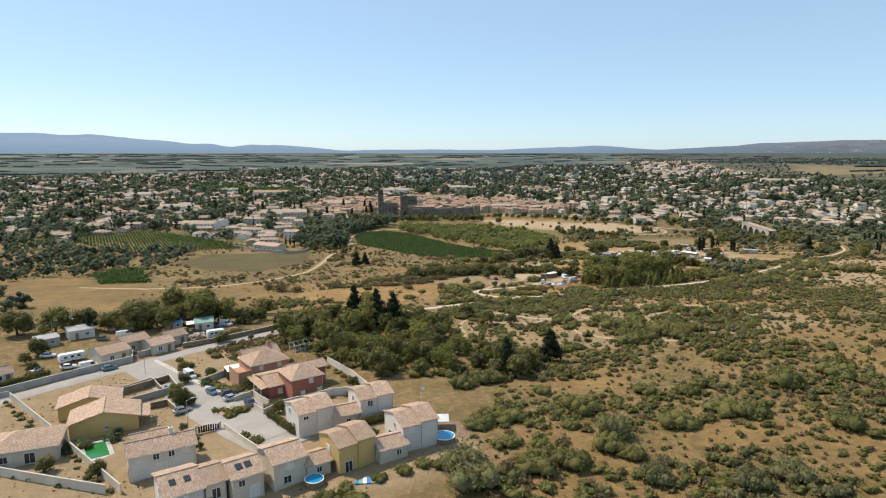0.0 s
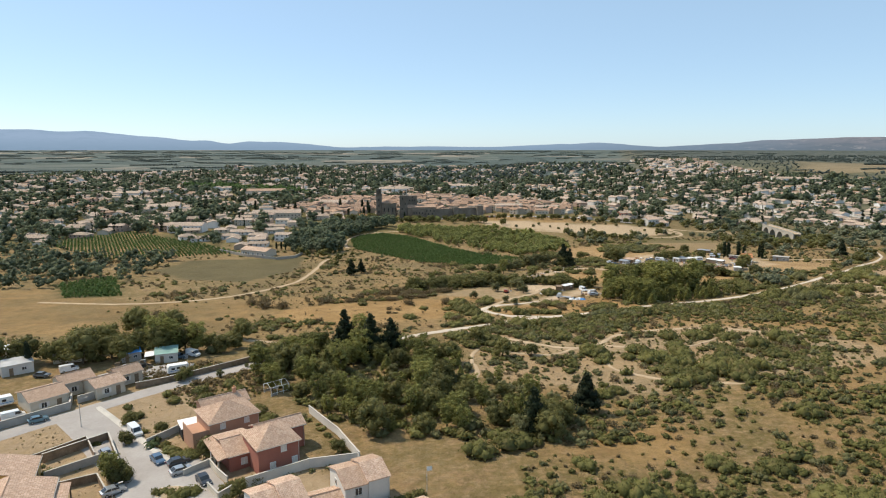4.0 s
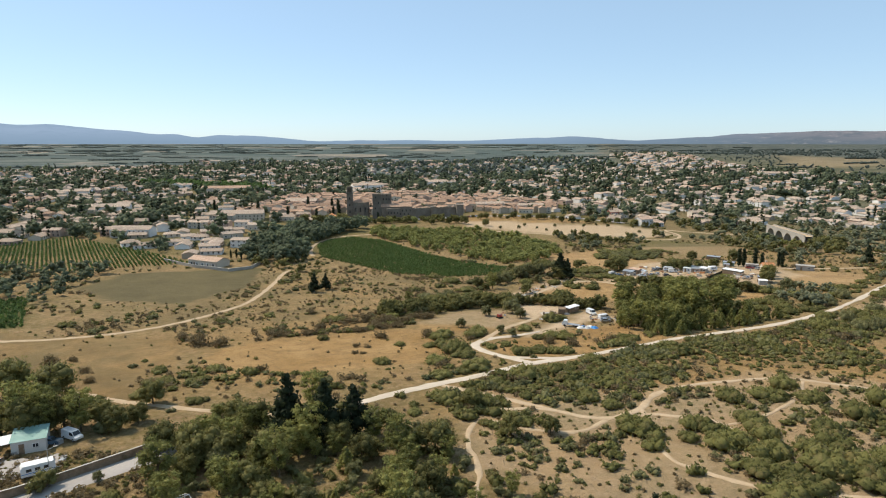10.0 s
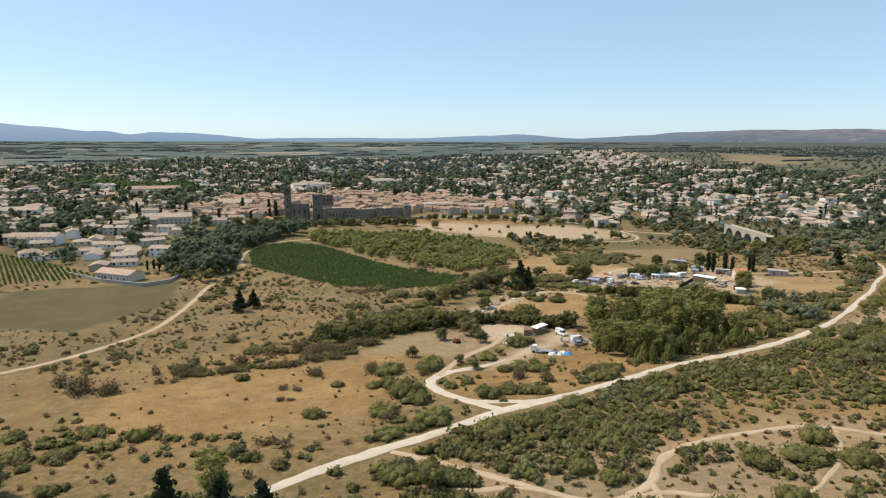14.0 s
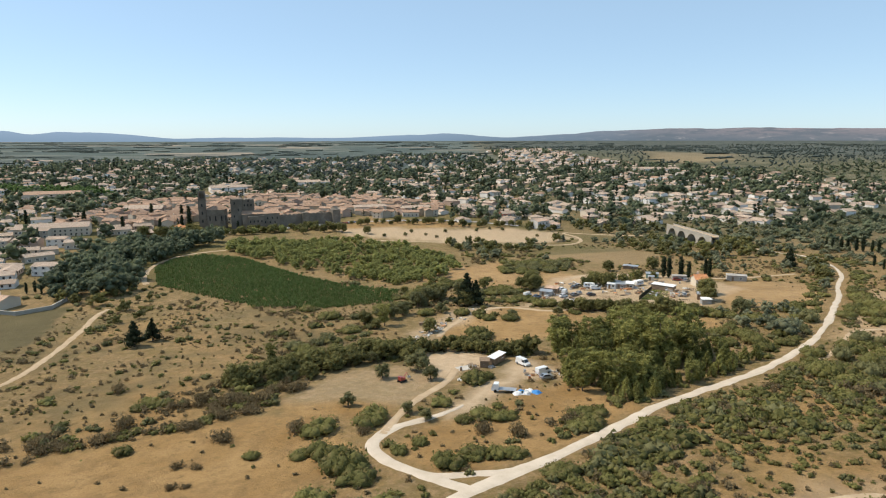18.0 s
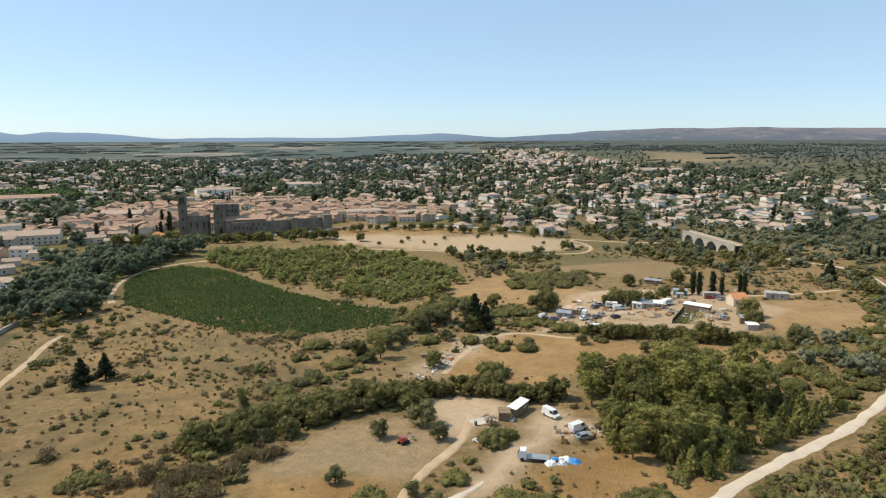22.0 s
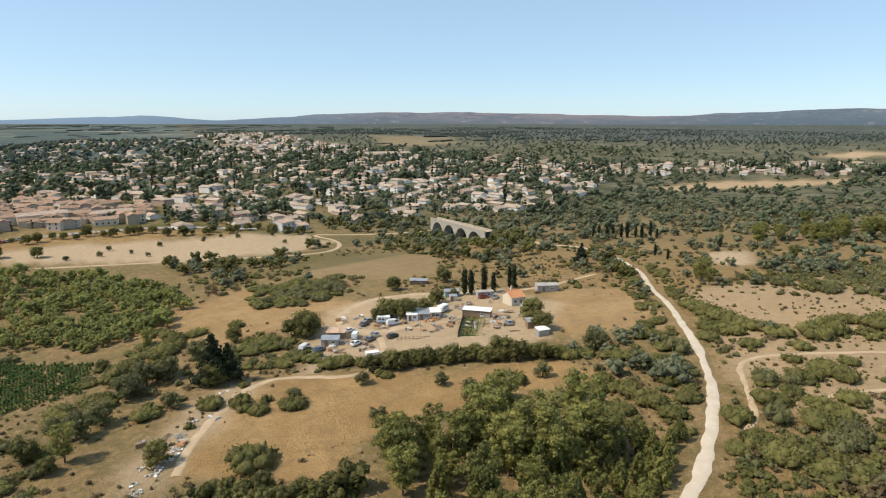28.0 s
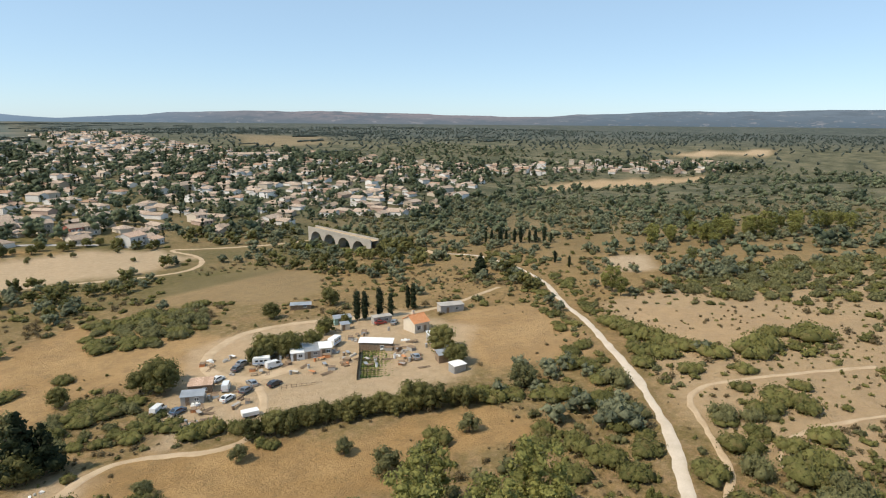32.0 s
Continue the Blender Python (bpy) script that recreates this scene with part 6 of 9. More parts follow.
for n_, (a, b, w, d, h, turn, old) in enumerate(sites):
    rise = min(2.6, d * town_rng.uniform(0.14, 0.20))
    wall = town_rng.choice((0, 0, 1, 1, 1, 2, 3)) if not old else town_rng.choice((0, 0, 2, 2, 3))
    hip = town_rng.random() < 0.3 and not old
    if n_ < NEAR_HOUSES:
        lab = ("old stone and plaster village house with a faded clay-tile roof" if old else "low %s rendered villa with a pale clay-tile roof" % ("white", "cream")[wall != 1])
        ob = thing("house", a, b, turn, lab, "house", "old village houses" if old else "villas of the suburbs")
        part("wall", box_body(w, d, h) if hip else gable_body(w, d, h, rise), WALLS[wall], ob)
        rf = part("roof", hip_roof(w, d, rise) if hip else gable_roof(w, d, rise), M_TILE_OLD if old else M_TILE_FAR, ob, "weathered pale clay tiles")
        rf.location.z = h
        if n_ < 110:
            for fl in range(2 if h > 4.5 else 1):
                for k in range(max(1, int(w / 3.2))):
                    wx = (k + 0.5 + town_rng.uniform(-0.1, 0.1)) * w / max(1, int(w / 3.2))
                    wn_ = part("window", window_mesh, M_GLASS, ob)
                    wn_.location = (wx, -0.03, 0.9 + fl * 2.6)
        if town_rng.random() < 0.35:
            part("chimney", Solid().box(w * 0.3, d * 0.5 - 0.3, h, w * 0.3 + 0.6, d * 0.5 + 0.3, h + rise + 0.8), M_CREAM, ob)
    else:
        m = np.array(pose(a, b, gz(a, b), 0, 0, turn))
        far_v[wall].append((box_body(w, d, h) if hip else gable_body(w, d, h, rise), m, 0))
        far_v["old_roof" if old or town_rng.random() < 0.25 else "roof"].append((hip_roof(w, d, rise) if hip else gable_roof(w, d, rise), m, h))
for key, rows in far_v.items():
    s = Solid()
    for sol, m, up in rows:
        p = np.array(sol.v) + (0, 0, up)
        p = p @ m[:3, :3].T + m[:3, 3]
        s.poly(p.tolist(), sol.f)
    if rows:
        tagged(new("far_house_walls" if key in (0, 1, 2, 3) else "far_house_roofs", s.mesh("far", M_TILE_OLD if key == "old_roof" else M_TILE_FAR if key == "roof" else WALLS[key])), "distant %s of the spread-out town" % ("rendered house walls" if key in (0, 1, 2, 3) else "clay-tile roofs"), "houses", kind="stuff")

# trees among the houses
x, y = spread(-900, 1050, 400, 1950, 9.8, 61)
hx, hy = np.array([q[0] + 0.5 * q[2] * math.cos(radians(q[5])) - 0.5 * q[3] * math.sin(radians(q[5])) for q in sites]), np.array([q[1] + 0.5 * q[2] * math.sin(radians(q[5])) + 0.5 * q[3] * math.cos(radians(q[5])) for q in sites])
town = (inside(x, y, TOWN_WEST) | inside(x, y, TOWN_EAST) | inside(x, y, TOWN_STRIP) | inside(x, y, HILL_VILLAGE)) & ~inside(x, y, TOWN_OLD)
thick = 0.82 * np.clip(2.0 * vnoise(x, y, 55, 12) - 0.1, 0.3, 0.97) * np.where(inside(x, y, HILL_VILLAGE), 0.35, 1.0)
ok = town & ~inside(x, y, PLANE_TREES) & (~inside(x, y, WEST_HOUSES) | (vnoise(x, y, 9, 112) > 0.66)) & (np.random.default_rng(9).random(len(x)) < thick) & clear(x, y, 2, (VINE, VINE_FAR, ARENA, WOOD, TOP_FIELD, QUARRY))
x, y = x[ok], y[ok]
near = np.array([np.min(np.hypot(hx - a, hy - b)) for a, b in zip(x, y)])
x, y = x[near > 6.2], y[near > 6.2]
size_ = 0.62 + 1.15 * vnoise(x, y, 25, 39) ** 1.3
fore = np.hypot(x - 20, y - 200) < 640
scatter("town_trees", ["far_oak", "far_oak", "far_oak", "far_pine", "far_cypress"], x[fore], y[fore], size_[fore], "dark green garden trees between the houses", "trees")
scatter("far_town_trees", ["dot_tree", "dot_tree", "dot_tree", "far_cypress"], x[~fore], y[~fore], size_[~fore], "dark garden trees of the far suburbs", "trees")
x, y = spread(-520, 480, 1130, 1760, 17, 113)
ok = inside(x, y, TOWN_NORTH) & (np.random.default_rng(114).random(len(x)) < np.clip(1.8 * vnoise(x, y, 80, 115) - 0.1, 0.2, 0.95))
scatter("north_trees", ["dot_tree", "haze_tree"], x[ok], y[ok], 0.8 + 0.7 * vnoise(x[ok], y[ok], 40, 116), "dark trees of the farthest suburb", "trees")
x, y = spread(-400, -160, 930, 1080, 7.5, 117)
ok = inside(x, y, PLANE_TREES)
scatter("plane_trees", ["green_tree"], x[ok], y[ok], 0.75 + 0.4 * vnoise(x[ok], y[ok], 20, 118), "long stand of fresh green trees in the town", "trees")
x, y = spread(-150, 170, 655, 880, 17, 66)
ok = inside(x, y, TOWN_OLD) & (np.random.default_rng(67).random(len(x)) < 0.3)
scatter("courtyard_trees", ["far_oak", "far_cypress"], x[ok], y[ok], 0.8 + 0.4 * vnoise(x[ok], y[ok], 25, 68), "dark trees in the courts of the old village", "trees")
# the open plain behind the town
x, y = spread(-2600, 1500, 1000, 3600, 44, 62)
ok = ~inside(x, y, TOWN_EAST) & ~inside(x, y, TOWN_WEST) & ~inside(x, y, TOWN_NORTH) & (np.random.default_rng(10).random(len(x)) < np.clip((vnoise(x, y * 2.2, 150, 13) - 0.56) * 3.0, 0.015, 0.8))
x, y = x[ok], y[ok]
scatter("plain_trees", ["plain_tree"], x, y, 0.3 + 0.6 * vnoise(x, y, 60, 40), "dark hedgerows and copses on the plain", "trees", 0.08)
# margin woods to the west
x, y = spread(-420, -60, 200, 520, 8.5, 63)
ok = clear(x, y, 1, OPEN_LAND + (WEST_DRY,)) & (x < -150) & (np.random.default_rng(12).random(len(x)) < 0.7)
x, y = x[ok], y[ok]
scatter("west_woods", ["far_oak", "far_oak", "far_pine"], x, y, 0.6 + 0.5 * vnoise(x, y, 25, 41), "dark green wood at the edge of the fields", "trees")

# ---- openings, walls and vehicles ----


def place_on(ob, side, u, z, w, d):
    """Sets a part on a wall: side 0 front, 1 right, 2 back, 3 left; u along it, z up."""
    x, y, r = ((u, 0, 0), (w, u, 90), (w - u, d, 180), (0, d - u, -90))[side]
    ob.matrix_basis = pose(x, y, z, 0, 0, r)


CACHE = {}


def window_at(house, side, u, z, w, d, ww=1.1, wh=1.2, shut="open", frame_mat=None):
    key = (ww, wh, shut)
    if key not in CACHE:
        f = Solid()
        for a in ((-ww / 2 - 0.06, 0, ww / 2 + 0.06, 0.06), (-ww / 2 - 0.06, wh - 0.06, ww / 2 + 0.06, wh), (-ww / 2 - 0.06, 0, -ww / 2, wh), (ww / 2, 0, ww / 2 + 0.06, wh), (-0.03, 0, 0.03, wh)):
            f.box(a[0], -0.07, a[1], a[2], 0.02, a[3])
        leaf = None
        if shut != "none":
            # one leaf: a board with shallow grooves
            lw = ww * 0.5 if shut == "open" else ww
            prof = [(-0.02, 0.0)]
            for k in range(7):
                z0, z1 = k * wh / 7, (k + 1) * wh / 7
                prof += [(-0.065, z0 + 0.01), (-0.055, z1 - 0.02), (-0.04, z1 - 0.01)]
            prof.append((-0.02, wh))
            n = len(prof)
            leaf = Solid().poly([(0, y_, z_) for y_, z_ in prof] + [(lw, y_, z_) for y_, z_ in prof], [tuple(range(n)), tuple(reversed(range(n, 2 * n)))] + [(i, n + i, n + (i + 1) % n, (i + 1) % n) for i in range(n)]).mesh("shutter", M_SHUT)
        CACHE[key] = (f.mesh("window_frame", M_FRAME), Solid().box(-ww / 2, -0.04, 0.02, ww / 2, 0.01, wh - 0.02).mesh("pane", M_GLASS),
                      Solid().box(-ww / 2 - 0.12, -0.16, -0.09, ww / 2 + 0.12, 0.0, -0.01).mesh("sill", M_CONC), leaf)
    f, p, s, sh = CACHE[key]
    ob = part("window", f, M_FRAME, house)
    place_on(ob, side, u, z, w, d)
    part("pane", p, M_GLASS, ob, "dark glass pane")
    part("sill", s, M_CONC, ob)
    if sh:
        for x0 in ((-ww * 1.02, ww * 0.52) if shut == "open" else (-ww / 2,)):
            part("shutter", sh, M_SHUT, ob, "pale slatted shutter").location.x = x0
    return ob


def door_at(house, side, u, w, d, ww=1.0, wh=2.1, mat=None):
    s = Solid().box(-ww / 2, -0.05, 0, ww / 2, 0.02, wh)
    for k in range(3):
        s.box(-ww / 2 + 0.12, -0.08, 0.15 + k * 0.65, ww / 2 - 0.12, -0.04, 0.7 + k * 0.65)
    ob = part("door", s, mat or M_WOODP, house, "panelled entrance door")
    place_on(ob, side, u, 0, w, d)
    part("handle", Solid().box(ww / 2 - 0.2, -0.14, 1.0, ww / 2 - 0.08, -0.06, 1.05), M_METAL, ob)
    return ob


def villa(x, y, ang, w, d, h, wall, label, roof="gable", rise=None, tile=None, group="houses of the estate", chimney=None, name="house", step=0.0):
    """A rendered house; its origin is the near-left corner, local x along the front."""
    ob = thing(name, x, y, ang, label, "house", group)
    rise = rise or d * 0.16
    body = box_body(w, d, h, 1.2) if roof == "hip" else gable_body(w, d, h, rise, 1.2)
    if step:
        # two halves, the far one a little higher
        cut = w * 0.52
        part("wall", gable_body(cut, d, h, rise, 1.2), wall, ob)
        up = part("wall", gable_body(w - cut, d, h + step, rise, 1.2), wall, ob)
        up.location = (cut, -0.25, 0)
        for x0, ww, dy, dz in ((0, cut, 0, 0), (cut, w - cut, -0.25, step)):
            rf = part("roof", gable_roof(ww, d, rise, 0.22), tile or M_TILE, ob, "mottled pale clay tiles")
            rf.location = (x0, dy, h + 0.04 + dz)
        part("downpipe", Solid().tube((w - 0.15, -0.38, 0), (w - 0.15, -0.38, h - 0.2), 0.05, 0.05, 6), M_CONC, ob)
        return ob
    part("wall", body, wall, ob)
    rf = part("roof", hip_roof(w, d, rise) if roof == "hip" else gable_roof(w, d, rise), tile or M_TILE, ob, "mottled pale clay tiles")
    rf.location.z = h + 0.04
    if roof == "gable":
        part("ridge", Solid().tube((-0.35, d / 2, h + rise + 0.04), (w + 0.35, d / 2, h + rise + 0.04), 0.13, 0.13, 6), tile or M_TILE, ob)
    k = rise / (d / 2)
    for yy, nm in ((-0.42, "gutter"), (d + 0.42, "gutter")):
        part(nm, Solid().tube((-0.3, yy, h - 0.42 * k - 0.03), (w + 0.3, yy, h - 0.42 * k - 0.03), 0.07, 0.07, 6), M_CONC, ob)
    part("downpipe", Solid().tube((w - 0.15, -0.08, 0), (w - 0.15, -0.08, h - 0.2), 0.05, 0.05, 6), M_CONC, ob)
    if chimney:
        cx, cy = chimney
        ch = part("chimney", Solid().box(cx - 0.3, cy - 0.3, h, cx + 0.3, cy + 0.3, h + rise + 0.9).box(cx - 0.38, cy - 0.38, h + rise + 0.9, cx + 0.38, cy + 0.38, h + rise + 1.0), wall, ob)
        part("cowl", Solid().tube((cx, cy, h + rise + 1.0), (cx, cy, h + rise + 1.35), 0.12, 0.14, 8), M_TILE_RED, ch)
    return ob


def wall_run(name, pts, h, t, mat, label, kind_="structure", piers=0.0):
    """A free-standing wall along the ground."""
    s = Solid()
    for (x0, y0), (x1, y1) in zip(pts, pts[1:]):
        n = max(1, int(math.hypot(x1 - x0, y1 - y0) / 3))
        for k in range(n):
            a = (x0 + (x1 - x0) * k / n, y0 + (y1 - y0) * k / n)
            b = (x0 + (x1 - x0) * (k + 1) / n, y0 + (y1 - y0) * (k + 1) / n)
            dx, dy = b[0] - a[0], b[1] - a[1]
            L = math.hypot(dx, dy)
            nx_, ny_ = -dy / L * t / 2, dx / L * t / 2
            za, zb = gz(*a), gz(*b)
            s.poly([(a[0] + nx_, a[1] + ny_, za - 0.4), (a[0] - nx_, a[1] - ny_, za - 0.4), (b[0] - nx_, b[1] - ny_, zb - 0.4), (b[0] + nx_, b[1] + ny_, zb - 0.4),
                    (a[0] + nx_, a[1] + ny_, za + h), (a[0] - nx_, a[1] - ny_, za + h), (b[0] - nx_, b[1] - ny_, zb + h), (b[0] + nx_, b[1] + ny_, zb + h)],
                   [(3, 2, 1, 0), (4, 5, 6, 7), (0, 1, 5, 4), (1, 2, 6, 5), (2, 3, 7, 6), (3, 0, 4, 7)])
    ob = tagged(new(name, s.mesh(name, mat)), label, "wall", kind=kind_)
    cap = Solid()
    for (x0, y0), (x1, y1) in zip(pts, pts[1:]):
        n = max(1, int(math.hypot(x1 - x0, y1 - y0) / 3))
        for k in range(n):
            a = (x0 + (x1 - x0) * k / n, y0 + (y1 - y0) * k / n)
            b = (x0 + (x1 - x0) * (k + 1) / n, y0 + (y1 - y0) * (k + 1) / n)
            dx, dy = b[0] - a[0], b[1] - a[1]
            L = math.hypot(dx, dy)
            nx_, ny_ = -dy / L * (t / 2 + 0.05), dx / L * (t / 2 + 0.05)
            za, zb = gz(*a) + h, gz(*b) + h
            cap.slab([(a[0] - nx_, a[1] - ny_, za + 0.07), (b[0] - nx_, b[1] - ny_, zb + 0.07), (b[0] + nx_, b[1] + ny_, zb + 0.07), (a[0] + nx_, a[1] + ny_, za + 0.07)], 0.07)
    part("coping", cap, M_CONC, ob)
    return ob


PAINTS = {"white": car_paint("white_car_paint", (0.75, 0.76, 0.76), 0.0), "silver": car_paint("silver_car_paint", (0.42, 0.44, 0.46), 0.6), "grey": car_paint("grey_car_paint", (0.16, 0.17, 0.18), 0.5),
          "black": car_paint("black_car_paint", (0.02, 0.022, 0.028), 0.2), "blue": car_paint("blue_car_paint", (0.10, 0.17, 0.26), 0.5), "teal": car_paint("teal_car_paint", (0.12, 0.22, 0.27), 0.5), "red": car_paint("red_car_paint", (0.30, 0.04, 0.03), 0.2)}
M_LAMP = surface("lamp_glass", (0.7, 0.7, 0.68), (0.8, 0.8, 0.78), 4, 0.15, 0, 0.05)
M_TAIL = surface("tail_lamp", (0.30, 0.02, 0.02), (0.36, 0.03, 0.03), 4, 0.2, 0, 0.05)


def extrude_side(profile, y0, y1, tuck=0.0):
    """A side outline (x, z) swept across from y0 to y1."""
    n = len(profile)
    s = Solid()
    v = [(x, y0 + (tuck if z > 0.95 else 0), z) for x, z in profile] + [(x, y1 - (tuck if z > 0.95 else 0), z) for x, z in profile]
    s.poly(v, [tuple(range(n)), tuple(reversed(range(n, 2 * n)))] + [(i, n + i, n + (i + 1) % n, (i + 1) % n) for i in range(n)])
    return s


def car_meshes(kind_, paint):
    key = (kind_, paint)
    if key in CACHE:
        return CACHE[key]
    if kind_ == "van":
        L, W_, body = 4.9, 1.9, [(-2.4, 0.35), (2.35, 0.35), (2.42, 0.9), (1.75, 1.15), (1.15, 2.0), (-2.35, 2.05), (-2.45, 1.0)]
        glass = [(1.72, 1.18), (1.2, 1.86), (0.35, 1.86), (0.35, 1.18)]
    else:
        L, W_, body = 4.2, 1.75, [(-2.05, 0.32), (2.05, 0.32), (2.1, 0.72), (1.9, 0.86), (0.95, 0.98), (0.35, 1.44), (-1.1, 1.5), (-1.8, 1.05), (-2.1, 0.95)]
        glass = [(0.92, 1.0), (0.38, 1.39), (-1.05, 1.44), (-1.66, 1.06)]
    b = extrude_side(body, -W_ / 2, W_ / 2, 0.14).mesh("body", PAINTS[paint])
    g = extrude_side(glass, -W_ / 2 - 0.012 + 0.1, W_ / 2 + 0.012 - 0.1).mesh("side_window", M_GLASS)
    s = Solid()
    if kind_ == "van":
        s.poly([(1.77, -0.75, 1.17), (1.77, 0.75, 1.17), (1.2, 0.68, 1.92), (1.2, -0.68, 1.92)], [(0, 1, 2, 3)])
    else:
        s.poly([(0.98, -0.68, 1.0), (0.98, 0.68, 1.0), (0.40, 0.6, 1.42), (0.40, -0.6, 1.42)], [(0, 1, 2, 3)])
        s.poly([(-1.83, -0.6, 1.07), (-1.15, -0.55, 1.485), (-1.15, 0.55, 1.485), (-1.83, 0.6, 1.07)], [(0, 1, 2, 3)])
    s.v = [(x + (0.012 if x > 0 else -0.012), y, z + 0.012) for x, y, z in s.v]
    CACHE[key] = (b, g, s.mesh("windscreen", M_GLASS), Solid().tube((0, -0.1, 0), (0, 0.1, 0), 0.32, 0.32, 12).mesh("wheel", M_DARK), Solid().tube((0, -0.112, 0), (0, 0.112, 0), 0.19, 0.19, 10).mesh("rim", M_METAL), L, W_)
    return CACHE[key]


def car(x, y, ang, paint="white", kind_="car", label="", rise=0.12):
    b, g, s, wh, rim, L, W_ = car_meshes(kind_, paint)
    ob = thing("van" if kind_ == "van" else "car", x, y, ang, label or "%s %s parked on the ground" % (paint, "delivery van" if kind_ == "van" else "hatchback car"), "vehicle", "parked vehicles", rise)
    ob.scale = (0.9, 0.92, 0.92)
    part("body", b, PAINTS[paint], ob)
    part("side_window", g, M_GLASS, ob)
    part("windscreen", s, M_GLASS, ob)
    for wx in (-L * 0.31, L * 0.31):
        for wy in (-W_ / 2 + 0.06, W_ / 2 - 0.06):
            q = part("wheel", wh, M_DARK, ob)
            q.location = (wx, wy, 0.32)
            part("rim", rim, M_METAL, q)
    if "lamp" not in CACHE:
        CACHE["lamp"] = Solid().box(-0.03, -0.16, -0.08, 0.03, 0.16, 0.08).mesh("headlight", M_LAMP)
        CACHE["tail"] = Solid().box(-0.03, -0.12, -0.1, 0.03, 0.12, 0.1).mesh("tail_light", M_TAIL)
    for wy in (-W_ * 0.36, W_ * 0.36):
        part("headlight", CACHE["lamp"], M_LAMP, ob).location = (L / 2 - 0.02, wy, 0.66)
        part("tail_light", CACHE["tail"], M_TAIL, ob).location = (-L / 2 + (0.02 if kind_ != "van" else 0.0), wy, 0.82)
    return ob


def shed(name, x, y, ang, w, d, h, wall, roof, label, slope=0.25, door=True, dz=0.0):
    """A lean-to hut: walls, mono-pitch sheet roof, door and a window."""
    ob = thing(name, x, y, ang, label, "shed", "", dz)
    part("wall", Solid().poly([(0, 0, -0.5), (w, 0, -0.5), (w, d, -0.5), (0, d, -0.5), (0, 0, h), (w, 0, h), (w, d, h + slope), (0, d, h + slope)],
                              [(3, 2, 1, 0), (4, 5, 6, 7), (0, 1, 5, 4), (1, 2, 6, 5), (2, 3, 7, 6), (3, 0, 4, 7)]), wall, ob)
    k = slope / d
    n = max(2, int(w / 1.0))
    for i in range(n):
        part("roof_sheet", Solid().slab([(-0.2 + (w + 0.4) * i / n, -0.25, h + 0.03 - 0.25 * k + 0.015 * (i % 2)), (-0.2 + (w + 0.4) * (i + 1) / n, -0.25, h + 0.03 - 0.25 * k + 0.015 * (i % 2)),
                                         (-0.2 + (w + 0.4) * (i + 1) / n, d + 0.2, h + slope + 0.03 + 0.2 * k + 0.015 * (i % 2)), (-0.2 + (w + 0.4) * i / n, d + 0.2, h + slope + 0.03 + 0.2 * k + 0.015 * (i % 2))], 0.03), roof, ob)
    if door:
        door_at(ob, 0, w * 0.3, w, d, 0.9, 1.95)
        if w > 3:
            window_at(ob, 0, w * 0.7, 1.0, w, d, 0.9, 0.8, "none")
    return ob


def caravan(x, y, ang, label, w=5.0):
    ob = thing("caravan", x, y, ang, label, "caravan", "caravans", 0.1)
    part("body", extrude_side([(-w / 2, 0.55), (w / 2 - 0.3, 0.55), (w / 2, 1.1), (w / 2 - 0.25, 2.3), (-w / 2 + 0.3, 2.45), (-w / 2, 2.0)], -1.05, 1.05, 0.05), M_FRAME, ob, "white panelled body")
    for k in range(3):
        for yy in (-1.06, 1.06):
            part("window", Solid().box(-w * 0.35 + k * w * 0.25, yy - 0.02, 1.35, -w * 0.35 + k * w * 0.25 + 0.8, yy + 0.02, 1.85), M_GLASS, ob)
    part("stripe", Solid().box(-w / 2 + 0.05, -1.075, 1.0, w / 2 - 0.2, 1.075, 1.1), M_LINER, ob, "blue stripe")
    for yy in (-0.95, 0.95):
        part("wheel", Solid().tube((0, yy - 0.1, 0.32), (0, yy + 0.1, 0.32), 0.32, 0.32, 12), M_DARK, ob)
    part("hitch", Solid().tube((w / 2 - 0.2, 0, 0.5), (w / 2 + 0.9, 0, 0.45), 0.05, 0.05, 6), M_METAL, ob)
    return ob


# ---- the estate ----
ribbon("car_park", [(-50, 139), (-42, 128), (-36, 121), (-28, 111.5)], (12, 15, 14, 9, 7), M_ASPHALT, "grey asphalt car park of the estate", rise=0.19, ragged=0.1, cross=10)
ribbon("pavement", [(-73, 166), (-62, 155), (-52, 144.5), (-45, 137)], 1.4, M_CONC, "pale concrete pavement beside the street", rise=0.24, ragged=0.03, category="pavement", cross=3)

v = villa(-3.3, 100.4, 27, 6.6, 8.0, 4.7, M_WHITE, "white two-storey house with a mottled clay-tile roof beside a pool", step=0.45)
window_at(v, 0, 4.2, 1.0, 6.6, 8, 0.8, 1.2, "none"), window_at(v, 3, 4.5, 3.2, 6.6, 8, 0.7, 1.0, "none"), window_at(v, 3, 2.5, 0.9, 6.6, 8, 0.9, 1.2, "none"), window_at(v, 0, 1.6, 3.3, 6.6, 8, 0.9, 1.1, "closed")
door_at(v, 1, 3.0, 6.6, 8)
v = villa(-7.0, 97.0, 27, 5.0, 5.0, 2.7, M_CREAM, "low rendered garage wing with a clay-tile roof", rise=0.9, name="garage")
window_at(v, 0, 3.4, 1.0, 5, 5, 0.8, 1.0, "none"), door_at(v, 3, 2.4, 5, 5, 2.2, 2.1, M_FRAME)
v = villa(-13.5, 94.7, 35, 6.6, 7.2, 4.7, M_OCHRE, "ochre-yellow two-storey house with a clay-tile roof", step=0.45)
